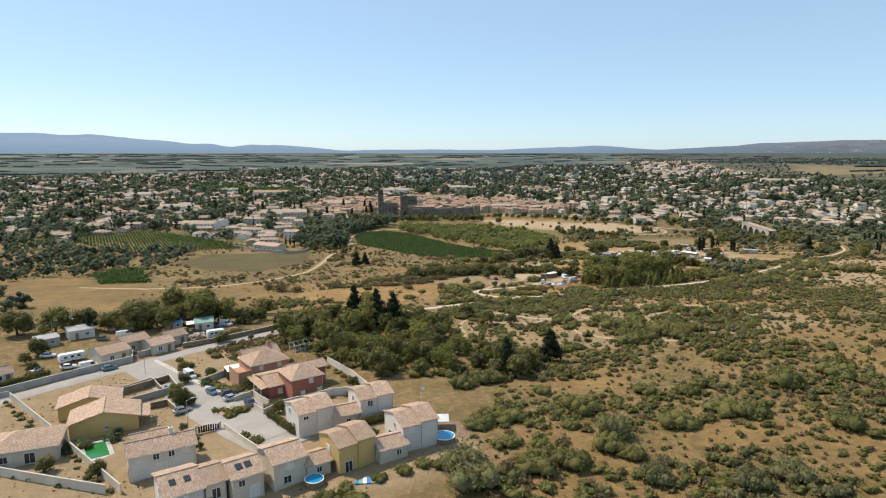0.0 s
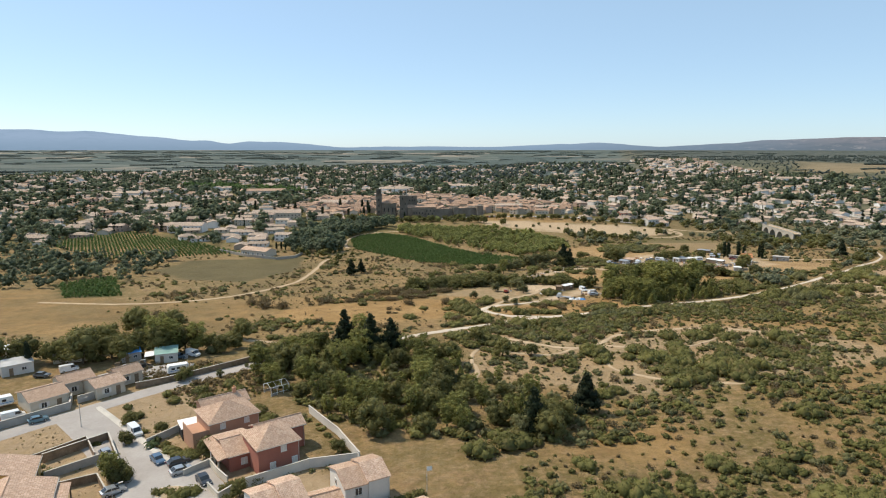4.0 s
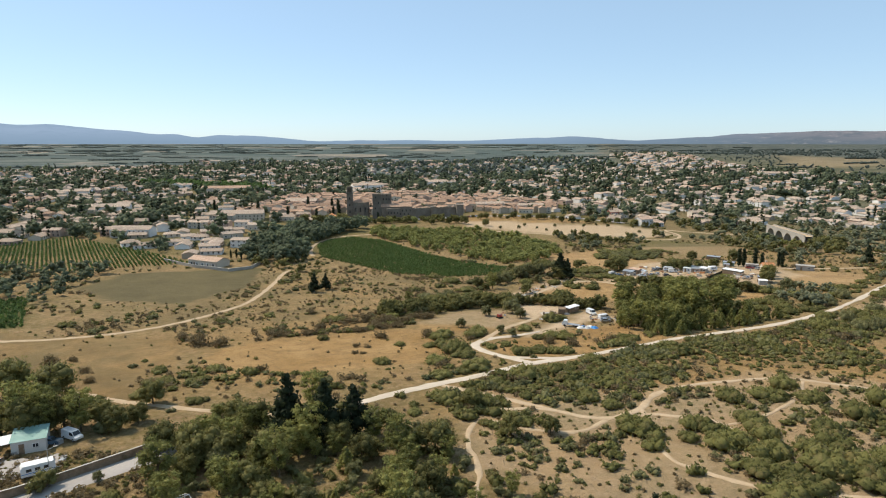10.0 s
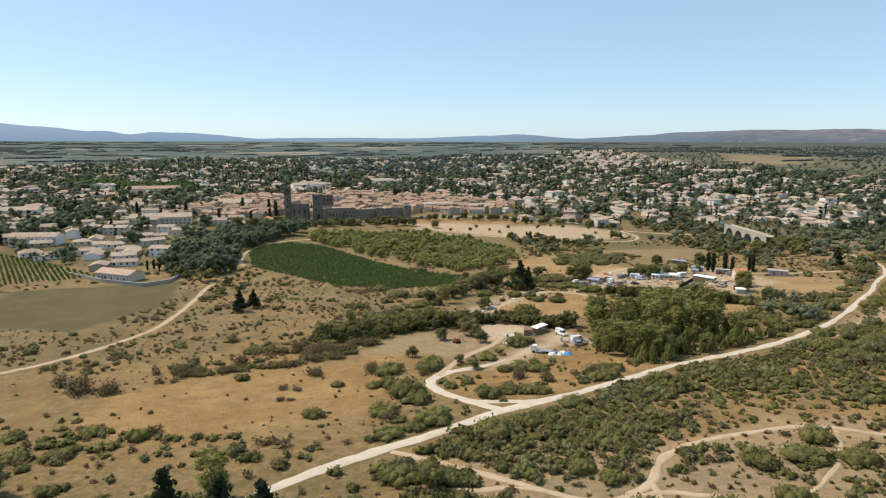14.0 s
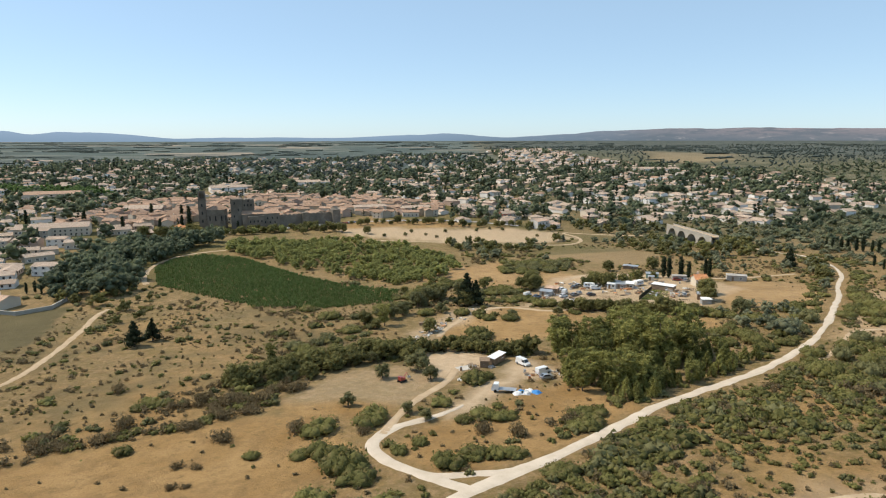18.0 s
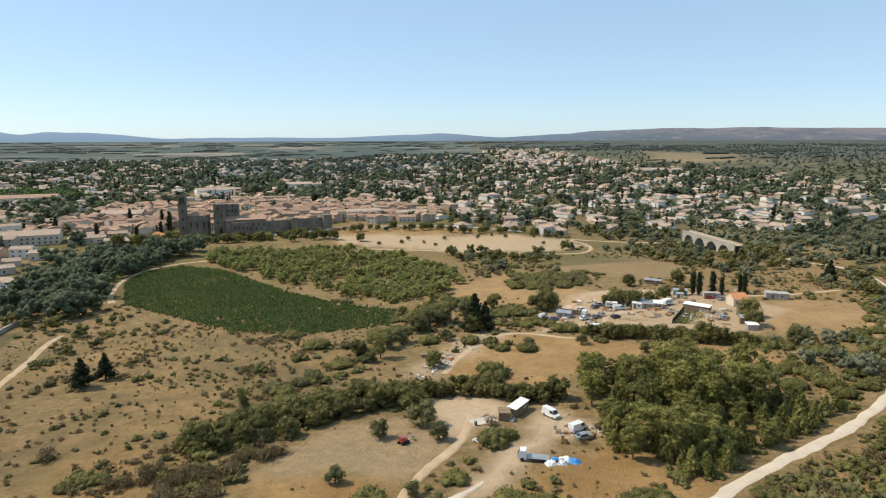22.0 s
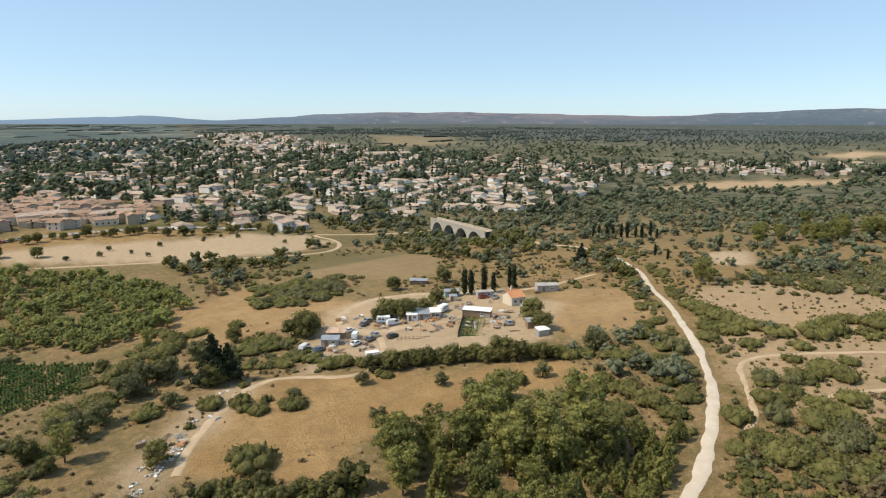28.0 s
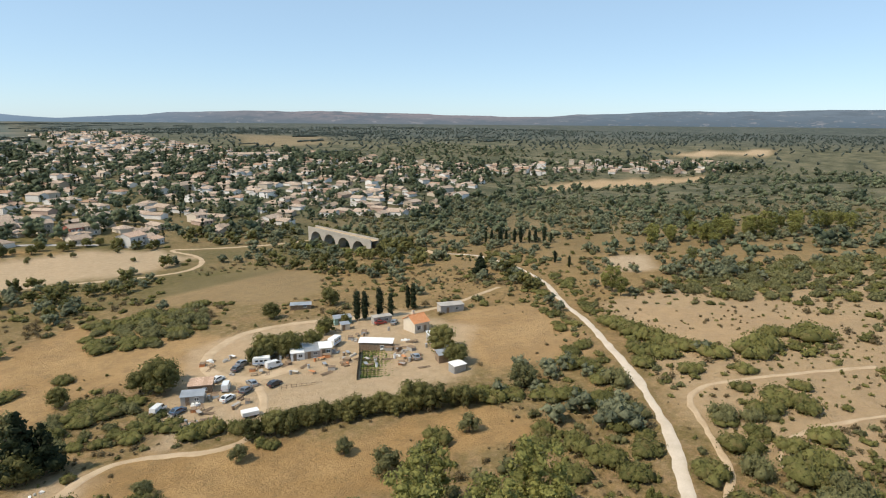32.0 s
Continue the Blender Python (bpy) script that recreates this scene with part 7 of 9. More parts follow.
window_at(v, 0, 1.7, 0.0, 6.6, 7.2, 1.3, 2.0, "none"), window_at(v, 0, 5.2, 3.2, 6.6, 7.2, 1.0, 1.2, "closed"), window_at(v, 0, 5.0, 0.8, 6.6, 7.2, 1.0, 1.2, "closed"), window_at(v, 3, 3.4, 2.4, 6.6, 7.2, 1.2, 1.5, "closed"), door_at(v, 3, 5.6, 6.6, 7.2, 1.0, 2.1)
v = villa(-23.0, 110.2, 31, 6.8, 7.4, 4.7, M_WHITE, "white two-storey house with pale clay tiles", step=0.45)
window_at(v, 0, 1.4, 3.4, 6.8, 7.4, 0.9, 0.7, "none"), window_at(v, 0, 5.2, 3.0, 6.8, 7.4, 1.1, 1.2, "closed"), window_at(v, 0, 5.4, 0.9, 6.8, 7.4, 0.8, 1.1, "none"), window_at(v, 3, 2.5, 3.2, 6.8, 7.4, 1.0, 1.2, "none"), door_at(v, 3, 4.8, 6.8, 7.4)
v = villa(-12.1, 115.8, 26, 6.8, 7.2, 4.6, M_WHITE, "white two-storey house with clay tiles and a shaded front", step=0.45)
window_at(v, 0, 2.0, 3.0, 6.8, 7.2, 1.0, 1.2, "none"), window_at(v, 0, 5.0, 0.9, 6.8, 7.2, 1.0, 1.2, "none"), window_at(v, 3, 3.0, 3.0, 6.8, 7.2, 0.9, 1.1, "none"), door_at(v, 3, 5, 6.8, 7.2)
v = villa(-17.0, 113.0, 26, 5.4, 5.2, 2.7, M_CREAM, "low garage wing with a clay-tile roof between houses", rise=0.9, name="garage")
door_at(v, 3, 2.6, 5.4, 5.2, 2.2, 2.1, M_FRAME), window_at(v, 0, 3, 1.0, 5.4, 5.2, 0.8, 0.8, "none")
v = villa(-23.2, 91.2, 34, 5.4, 7.0, 4.7, M_CREAM, "two-storey rendered house with clay tiles")
window_at(v, 0, 2.6, 3.0, 5.4, 7, 1.2, 1.3, "closed"), window_at(v, 0, 2.2, 0.8, 5.4, 7, 1.2, 1.3, "none"), window_at(v, 1, 3, 3, 5.4, 7, 0.9, 1.1, "none"), door_at(v, 1, 5, 5.4, 7)
v = villa(-28.6, 88.0, 34, 4.8, 6.8, 4.5, M_CREAM, "two-storey rendered house with roof windows in its tiles")
for k in (1.6, 3.0):
    rl = part("skylight", Solid().box(-0.5, -0.6, 0, 0.5, 0.6, 0.08), M_GLASS, v, "blue-grey roof window")
    rl.matrix_basis = pose(k, 1.9, 4.5 + 1.9 * 0.32 + 0.1, 17.7, 0, 0)
window_at(v, 0, 1.4, 2.8, 4.8, 6.8, 0.9, 1.1, "none"), window_at(v, 0, 3.3, 0.6, 4.8, 6.8, 1.4, 2.0, "closed"), door_at(v, 3, 4, 4.8, 6.8)
v = villa(-18.4, 93.6, 34, 4.0, 4.6, 2.7, M_CREAM, "low side wing with a clay-tile roof", rise=0.8, name="garage")
window_at(v, 0, 2, 1, 4, 4.6, 0.8, 1.0, "none"), door_at(v, 1, 2, 4, 4.6)
v = villa(-37.0, 84.0, 33, 5.4, 8.4, 4.6, M_WHITE, "white two-storey house with roof windows in pale tiles")
for k in (1.5, 3.6):
    rl = part("skylight", Solid().box(-0.45, -0.55, 0, 0.45, 0.55, 0.08), M_GLASS, v, "grey roof window")
    rl.matrix_basis = pose(k, 2.3, 4.6 + 2.3 * 0.32 + 0.1, 17.7, 0, 0)
window_at(v, 0, 2.6, 2.8, 5.4, 8.4, 1.0, 1.2, "closed"), window_at(v, 3, 4, 3, 5.4, 8.4, 0.9, 1.1, "none"), door_at(v, 3, 6, 5.4, 8.4)
v = villa(-32.4, 87.4, 33, 3.0, 6.6, 4.4, M_CREAM, "narrow rendered house wing with clay tiles")
window_at(v, 0, 1.5, 1.6, 3, 6.6, 1.2, 1.7, "none"), door_at(v, 0, 0.6, 3, 6.6, 0.8)
v = villa(-48.6, 97.8, 28, 10.5, 5.8, 4.6, M_WHITE, "long white two-storey house beside a green pool", chimney=(7.0, 3.6), rise=1.2)
for k, s_ in ((1.6, "closed"), (4.2, "none"), (6.6, "none"), (9.0, "closed")):
    window_at(v, 0, k, 3.1, 10.5, 5.8, 0.9, 1.1, s_)
window_at(v, 3, 2.4, 2.8, 10.5, 5.8, 0.9, 1.1, "none"), door_at(v, 3, 4.4, 10.5, 5.8), window_at(v, 0, 5, 0.4, 10.5, 5.8, 1.6, 2.0, "closed")
v = villa(-50.6, 103.8, 28, 6.5, 5.0, 4.0, M_CREAM, "rear wing of a white house with clay tiles", rise=0.9)
window_at(v, 3, 2, 1.2, 6.5, 5, 1.0, 1.2, "none"), door_at(v, 2, 2, 6.5, 5)
v = villa(-57.4, 121.0, 113, 8.0, 12.2, 3.0, M_OCHRE, "ochre bungalow with a broad low clay-tile gable", rise=1.7)
window_at(v, 3, 6.5, 1.0, 8, 12.2, 0.6, 0.6, "none"), window_at(v, 0, 3, 0.9, 8, 12.2, 1.2, 1.3, "open"), door_at(v, 0, 6, 8, 12.2), window_at(v, 2, 4, 0.3, 8, 12.2, 1.8, 2.0, "none")
part("veranda_roof", Solid().slab([(0.5, -2.2, 2.3), (7.0, -2.2, 2.3), (7.0, 0.0, 2.5), (0.5, 0.0, 2.5)], 0.12), M_TILE, v, "low tiled veranda roof")
for k in (0.8, 6.6):
    part("veranda_post", Solid().box(k - 0.1, -2.1, -0.8, k + 0.1, -1.9, 2.2), M_WOODP, v)
v = villa(-65.4, 130.2, 113, 7.0, 11.6, 3.0, M_OCHRE, "ochre bungalow behind with a low tile gable", rise=1.6)
window_at(v, 2, 4, 0.9, 7, 11.6, 1.1, 1.2, "open"), door_at(v, 0, 4, 7, 11.6)
v = villa(-77.0, 104.5, 20, 11.5, 9.0, 3.2, M_CREAM, "cream bungalow with a hipped pale tile roof", roof="hip", rise=1.7)
window_at(v, 0, 3, 0.9, 11.5, 9, 1.2, 1.3, "open"), window_at(v, 0, 7, 0.3, 11.5, 9, 1.6, 2.0, "none"), door_at(v, 1, 4, 11.5, 9)
v = villa(-28.4, 130.6, 33, 7.2, 8.4, 5.0, M_RED, "brick-red two-storey villa with a hipped clay-tile roof", roof="hip", rise=1.9)
window_at(v, 0, 4.4, 3.4, 7.2, 8.4, 0.9, 1.1, "closed"), window_at(v, 0, 2.4, 0.9, 7.2, 8.4, 0.9, 1.1, "closed"), window_at(v, 0, 6.3, 0.9, 7.2, 8.4, 0.9, 1.1, "closed"), window_at(v, 1, 4, 3.3, 7.2, 8.4, 1.0, 1.2, "closed"), door_at(v, 1, 6, 7.2, 8.4)
v = villa(-34.0, 133.0, 33, 5.0, 9.5, 3.0, M_RED, "low red wing with a clay-tile roof over a columned porch", rise=1.1)
for k in range(4):
    part("column", Solid().tube((-1.6, 1.0 + 2.4 * k, -0.3), (-1.6, 1.0 + 2.4 * k, 2.7), 0.17, 0.15, 8), M_CREAM, v, "pale round porch column")
part("porch_roof", Solid().slab([(-2.0, -0.2, 2.75), (0.0, -0.2, 3.05), (0.0, 9.6, 3.05), (-2.0, 9.6, 2.75)], 0.15), M_TILE, v)
window_at(v, 0, 2.5, 0.9, 5, 9.5, 1.0, 1.2, "closed"), door_at(v, 3, 4, 5, 9.5)
v = villa(-30.0, 137.4, 33, 8.5, 4.6, 4.7, M_RED, "rear part of a red villa with clay tiles", rise=1.0)
window_at(v, 1, 2.2, 3, 8.5, 4.6, 0.9, 1.1, "closed"), window_at(v, 2, 3, 3, 8.5, 4.6, 0.9, 1.1, "closed"), door_at(v, 2, 6, 8.5, 4.6)
v = villa(-40.6, 143.2, 36, 9.4, 8.3, 5.0, M_ORANGE, "apricot two-storey villa with a hipped clay-tile roof", roof="hip", rise=1.9)
window_at(v, 0, 5.0, 0.9, 9.4, 8.3, 1.0, 1.1, "closed"), window_at(v, 0, 7.0, 3.3, 9.4, 8.3, 0.9, 1.1, "closed"), window_at(v, 0, 2.4, 3.3, 9.4, 8.3, 0.9, 1.1, "closed"), window_at(v, 1, 4, 2.9, 9.4, 8.3, 1.8, 1.6, "none"), door_at(v, 3, 5, 9.4, 8.3)
part("terrace", Solid().box(-3.0, 0.5, -0.5, 0.0, 7.0, 2.7).box(-3.0, 0.5, 2.7, -2.85, 7.0, 3.6).box(-3.0, 0.5, 2.7, 0, 0.65, 3.6), M_ORANGE, v, "apricot terrace with a parapet")
v = villa(-44.2, 150.6, 36, 9.0, 5.0, 5.0, M_ORANGE, "rear part of an apricot villa with clay tiles", rise=1.1, chimney=(7, 2.5))
window_at(v, 3, 2.5, 3, 9, 5, 0.9, 1.2, "closed"), window_at(v, 2, 4, 3, 9, 5, 0.9, 1.2, "closed"), door_at(v, 2, 7, 9, 5)
for (x_, y_, a_, w_, d_, h_, lab_) in ((-85.5, 162.5, 48, 7.5, 8.5, 3.0, "cream bungalow with a pale tile gable by the street"), (-84.0, 172.0, 48, 7.0, 6.0, 3.4, "cream rear bungalow with a clay-tile roof"), (-75.6, 170.6, 50, 6.5, 7.0, 2.9, "cream roadside bungalow with a broad tile roof"),
                                       (-74.5, 178.5, 50, 6.0, 5.0, 2.9, "small cream outbuilding with clay tiles"), (-104.5, 148.0, 50, 4.5, 4.0, 2.6, "small cream garden house with a tile roof")):
    v = villa(x_, y_, a_, w_, d_, h_, M_CREAM, lab_, rise=1.2)
    window_at(v, 0, w_ * 0.35, 0.9, w_, d_, 1.0, 1.2, "open"), window_at(v, 1, d_ * 0.5, 0.9, w_, d_, 1.0, 1.2, "none"), door_at(v, 0, w_ * 0.75, w_, d_)

# walls of the plots
wall_run("street_wall", [(-106, 131), (-98.7, 141.8), (-88.6, 154.2), (-78.8, 165.3), (-81.2, 170.7)], 1.7, 0.22, M_BLOCK, "grey block garden wall along the street")
wall_run("corner_wall", [(-79.0, 168.8), (-74.6, 173.6)], 1.7, 0.22, M_BLOCK, "grey rendered corner wall")
wall_run("fence_wall", [(-69.8, 177.2), (-64.0, 180.6), (-58.6, 184.8), (-49.8, 192.4), (-43, 198.5)], 1.5, 0.2, M_WOODP, "long brown boarded wall along the street")
wall_run("plot_wall", [(-94.6, 139.2), (-74.9, 120.8), (-48.5, 94.5)], 1.6, 0.18, M_CREAM, "cream rendered plot wall")
wall_run("yard_wall", [(-70.2, 140.6), (-62.6, 149.4), (-54, 136)], 1.7, 0.2, M_WOODP, "dark screen fence round a yard")
wall_run("yard_divider", [(-66, 134), (-58.8, 141)], 1.5, 0.2, M_BLOCK, "low block wall across a yard")
wall_run("garden_wall", [(-29.7, 127.2), (-20.4, 132.6), (-12.2, 133.6)], 1.7, 0.2, M_WHITE, "pale rendered garden wall behind the red villa")
wall_run("rear_wall", [(-11.9, 134), (-17.2, 145.6), (-24.9, 158)], 1.6, 0.2, M_WHITE, "pale rear wall along the wood")
wall_run("side_wall", [(-53.7, 145.9), (-49.5, 152.6), (-42.5, 150)], 1.4, 0.2, M_CONC, "low concrete wall beside a driveway")
wall_run("front_wall", [(-41.8, 132.6), (-39.6, 135.1), (-37.6, 137.5), (-34.3, 139.8)], 1.2, 0.2, M_CONC, "low concrete front wall by the car park")
wall_run("drive_wall", [(-36.0, 127.6), (-33.0, 123.6), (-31.5, 126)], 1.3, 0.2, M_CREAM, "cream wall by a driveway")
wall_run("south_wall", [(-80, 105.4), (-66.0, 100.4), (-51.1, 94.8)], 1.6, 0.2, M_CREAM, "cream rendered wall round a villa garden")
wall_run("west_plot_wall", [(-110, 128), (-96, 141)], 1.3, 0.2, M_BLOCK, "grey block wall of a plot")

# pools and terrace
for x_, y_, r_ in ((3.8, 104.3, 1.75), (-17.2, 92.4, 1.4)):
    pl = thing("round_pool", x_, y_, 0, "round above-ground pool with blue liner and clear water", "pool", "round pools")
    ring = [(r_ * math.cos(0.2618 * k), r_ * math.sin(0.2618 * k)) for k in range(24)]
    part("pool_wall", Solid().prism([(a * 1.06, b * 1.06) for a, b in ring], -0.3, 1.05), M_WOODP, pl, "wood-look outer wall")
    part("rim", Solid().prism([(a * 1.12, b * 1.12) for a, b in ring], 1.05, 1.12), M_FRAME, pl)
    part("water", Solid().prism(ring, 1.1, 1.14), M_POOL, pl, "bright blue water")
    part("ladder", Solid().tube((r_ * 1.1, -0.2, 0), (r_ * 0.95, -0.2, 1.7), 0.03, 0.03).tube((r_ * 1.1, 0.2, 0), (r_ * 0.95, 0.2, 1.7), 0.03, 0.03), M_METAL, pl)
pl = thing("garden_pool", -60.6, 107.4, 33, "rectangular garden pool with green water", "pool", "", 0.0)
part("surround", Solid().box(-0.8, -0.8, -0.6, 4.4, 7.4, 0.12), M_CONC, pl, "pale paved pool edge")
part("water", Solid().box(0, 0, -0.2, 3.6, 6.6, 0.145), M_POOLG, pl, "green pool water")
dk = thing("terrace", 3.2, 105.6, 27, "timber pool terrace with rails", "terrace", "", 0.15)
for k in range(14):
    part("plank", Solid().box(-1.5 + 0.55 * k, -3.4, -0.4, -1.5 + 0.55 * k + 0.5, 5.0, 0.0 if k % 2 else 0.01), M_WOODP, dk)
pr = thing("parasol", 3.2, 110.0, 0, "white square garden parasol", "parasol")
part("pole", Solid().tube((0, 0, 0), (0, 0, 2.6), 0.04, 0.04), M_METAL, pr)
part("canopy", Solid().poly([(-1.7, -1.7, 2.2), (1.7, -1.7, 2.2), (1.7, 1.7, 2.2), (-1.7, 1.7, 2.2), (0, 0, 2.9), (-1.7, -1.7, 2.12), (1.7, -1.7, 2.12), (1.7, 1.7, 2.12), (-1.7, 1.7, 2.12)],
                            [(0, 1, 4), (1, 2, 4), (2, 3, 4), (3, 0, 4), (0, 5, 6, 1), (1, 6, 7, 2), (2, 7, 8, 3), (3, 8, 5, 0), (8, 7, 6, 5)]), M_FRAME, pr, "white canvas canopy")
for k in range(16):
    t_ = thing("pool_toy", -10.4 + 0.55 * (k % 6) + 0.1 * k, 91.6 + 0.5 * (k // 6), 25.0 * k, "bright inflatable pool toy on the lawn", "toy", "pool toys")
    part("float", Solid().prism([(0.42 * math.cos(0.7854 * q), 0.42 * math.sin(0.7854 * q)) for q in range(8)], 0.0, 0.25), (M_POOL, M_TEAL, M_FRAME, M_LINER, M_OCHRE)[k % 5], t_)

# cars of the estate
for x_, y_, a_, c_, kd in ((-81.8, 158.8, 41, "teal", "car"), (-58.4, 151.4, -47, "white", "van"), (-59.4, 142.0, -47, "silver", "car"), (-48.6, 138.6, -49, "blue", "car"), (-44.4, 137.2, 40, "black", "car"), (-42.6, 133.8, 38, "silver", "car"), (-37.4, 129.8, -52, "black", "car"),
                           (-63.8, 131.0, 31, "black", "car"), (-51.4, 128.0, 42, "silver", "car"), (-88, 160.5, 41, "white", "van"),
                           (-93, 160, 30, "white", "car"), (-100, 158, 80, "silver", "car"), (-104, 170, 10, "white", "car"), (-97, 186, 0, "grey", "car"), (-92.5, 190, 40, "white", "van"), (-108, 150, 60, "white", "car")):
    car(x_, y_, a_, c_, kd)
caravan(-95.5, 166.5, 45, "white caravan in a street-side yard", 6.5)
v = shed("cabin", -72.6, 195.2, 20, 5.6, 4.9, 2.6, M_WHITE, M_TEAL, "white cabin with a green sheet roof", 0.6)
part("porch_roof", Solid().slab([(-2.6, 0, 2.3), (0, 0, 2.5), (0, 4.5, 2.5), (-2.6, 4.5, 2.3)], 0.06), M_FRAME, v, "white porch sheet")
shed("garage", -82, 196, 30, 5, 4, 2.5, M_BLOCK, M_LINER, "grey shed with a blue sheet roof", 0.3)
shed("shed", -107, 186, 40, 7, 5, 2.8, M_WHITE, M_METAL, "white shed under trees with a metal roof", 0.4)
shed("shed", -100, 196, 20, 8, 5, 2.8, M_CREAM, M_METAL, "long cream shed with a metal roof", 0.4)
gh = thing("greenhouse", -35.4, 168.6, 40, "derelict white-framed greenhouse at the wood edge", "greenhouse")
for x_ in (0.0, 1.5, 3.0, 4.5):
    for y_ in (0.0, 3.6):
        part("post", Solid().box(x_ - 0.05, y_ - 0.05, -0.3, x_ + 0.05, y_ + 0.05, 2.0), M_FRAME, gh)
    part("rafter", Solid().tube((x_, 0, 2.0), (x_, 1.8, 2.7), 0.05, 0.05).tube((x_, 1.8, 2.7), (x_, 3.6, 2.0), 0.05, 0.05), M_FRAME, gh)
for y_, z_ in ((0.0, 2.0), (3.6, 2.0), (1.8, 2.7), (0.0, 0.6), (3.6, 0.6)):
    part("rail", Solid().tube((-0.1, y_, z_), (4.6, y_, z_), 0.05, 0.05), M_FRAME, gh)
part("panel", Solid().box(0.1, -0.03, 0.0, 1.4, 0.01, 0.58).box(0.1, 3.58, 0.0, 4.4, 3.62, 0.58), M_METAL, gh, "grey sheet panel")
shed("carport", -47.5, 147.5, 30, 5.0, 4.2, 2.4, M_DARK, M_FRAME, "dark carport with a white flat roof", 0.1, False)
for x_, y_ in ((-71.2, 155.6), (-46.8, 118.9), (-60, 184.5), (-112, 186)):
    lp = thing("street_lamp", x_, y_, 40, "slim grey steel street lamp", "lamp", "street lamps", 0.1)
    part("pole", Solid().tube((0, 0, -0.3), (0, 0, 6.0), 0.07, 0.05, 8), M_METAL, lp)
    part("arm", Solid().tube((0, 0, 5.95), (1.2, 0, 6.2), 0.035, 0.03, 6), M_METAL, lp)
    part("lamp_head", Solid().box(1.0, -0.12, 6.12, 1.6, 0.12, 6.26), M_CONC, lp)

ribbon("camp_yard", [(-82, 184), (-76, 187.5), (-70, 189.5), (-63, 193)], (7, 10, 9, 5), M_ASPHALT, "pale bare yard surface behind the boarded wall", rise=0.16, ragged=0.4, cross=8)
for x_, y_, k_, kd_ in ((-92.4, 196.6, 1.35, "oak"), (-71.1, 203.8, 1.1, "pine"), (-82.3, 202.6, 1.15, "oak"), (-64.9, 205.0, 0.95, "pine"), (-76, 206, 1.15, "pine"), (-87, 201, 1.0, "oak"), (-98, 199, 0.9, "oak"), (-108, 197, 1.0, "oak"), (-58, 205, 0.7, "oak"), (-62.7, 158.6, 0.55, "olive"), (-53.5, 131.8, 0.6, "pine"), (-55.0, 133.6, 0.5, "pine")):
    plant(kd_, x_, y_, k_, "trees round the yards")
# garden plants
for x_, y_, k_ in ((-53, 151, 0.5), (-40, 140, 0.75), (-38, 142, 0.6), (-53.5, 133.5, 0.6), (-51.5, 131.5, 0.55), (-55.5, 101, 0.5), (-63, 112, 0.45), (-60, 118, 0.45), (-27, 122, 0.45), (-24.5, 119, 0.4), (-30, 124.5, 0.5), (-16, 138, 0.5), (-60, 183, 0.6), (-61.5, 156, 0.55), (-66, 104, 0.55), (-69, 120, 0.5), (-58, 147, 0.5), (-47.5, 118.5, 0.35),
                   (-52, 184, 0.45), (-60.5, 181, 0.5), (-47, 190.5, 0.3), (-6, 104, 0.35), (-9, 108, 0.45), (-97, 150, 0.5), (-101, 158, 0.5), (-107, 165, 0.6), (-56, 136, 0.5), (-43, 112, 0.4), (-41, 109, 0.35)):
    plant("oak" if k_ > 0.46 else "olive", x_, y_, k_ * (0.78 if k_ > 0.46 else 1.0), "garden trees")
for x_, y_, w_ in ((-38.5, 126, 3.6), (-40, 124, 3.0), (-31, 110, 3), (-34, 113, 2.5), (-46, 112, 3), (-49, 110, 2.5), (-57, 152, 2.2), (-44, 141.5, 2.5), (-48, 143, 3.0), (-45.5, 141, 3.2), (-50, 145, 2.6), (-43, 139.5, 3.4), (-52.5, 147.5, 2.4), (-64, 147, 2), (-62, 160, 3.2), (-66, 165, 2.5), (-57, 168, 3.4), (-53, 173, 3.6), (-50, 168, 4), (-60, 172, 3), (-47, 177, 4), (-46, 164, 3.5), (-44, 172, 4.5), (-36, 160, 4.5), (-33, 155, 4.5), (-3, 94, 3.2), (0, 96, 3.0), (3, 95.5, 3.2), (-7, 92.5, 3.0), (-12, 90, 3), (-14, 87, 4), (-10, 87, 3.5), (-19, 86, 3.5)):
    bush("big_shrub" if w_ > 2.9 else "shrub", x_, y_, w_, "garden shrubs")
x, y = spread(-74, -38, 148, 195, 1.25, 71)
ok = (edge_dist(x, y, STREET) > 3.2) & (edge_dist(x, y, SIDE_STREET) > 5.6) & (x + 40 > -(y - 150) * 0.9) & (edge_dist(x, y, STREET) < 22) & (np.hypot(x + 39, y - 152) > 9.5) & (np.hypot(x + 46, y - 146) > 7)
scatter("verge_grass", ["tuft", "brush", "dry_tuft", "tuft"], x[ok], y[ok], 0.4 + 0.6 * vnoise(x[ok], y[ok], 5, 70), "rough dry grass and weeds on the verge", "grass")

# hedges, palms, fences and yards of the estate
for x_, y_, h_ in ((-60.0, 115.6, 3.2), (-64.0, 112.9, 3.4), (-66.7, 111.6, 2.8), (-52.4, 145.2, 2.6)):
    palm(x_, y_, h_)
for k in range(6):
    bush("shrub", -43.8 + 0.95 * k, 126.6 + 0.7 * math.sin(1.3 * k), 2.2, "shrubs on the traffic island")
isl = thing("traffic_island", -41.6, 127.0, 0, "kerbed oval planting island in the car park", "island", "", 0.16)
oval = [(3.1 * math.cos(0.3142 * k), 2.0 * math.sin(0.3142 * k)) for k in range(20)]
part("kerb", Solid().prism(oval, -0.1, 0.14), M_CONC, isl, "pale concrete kerb")
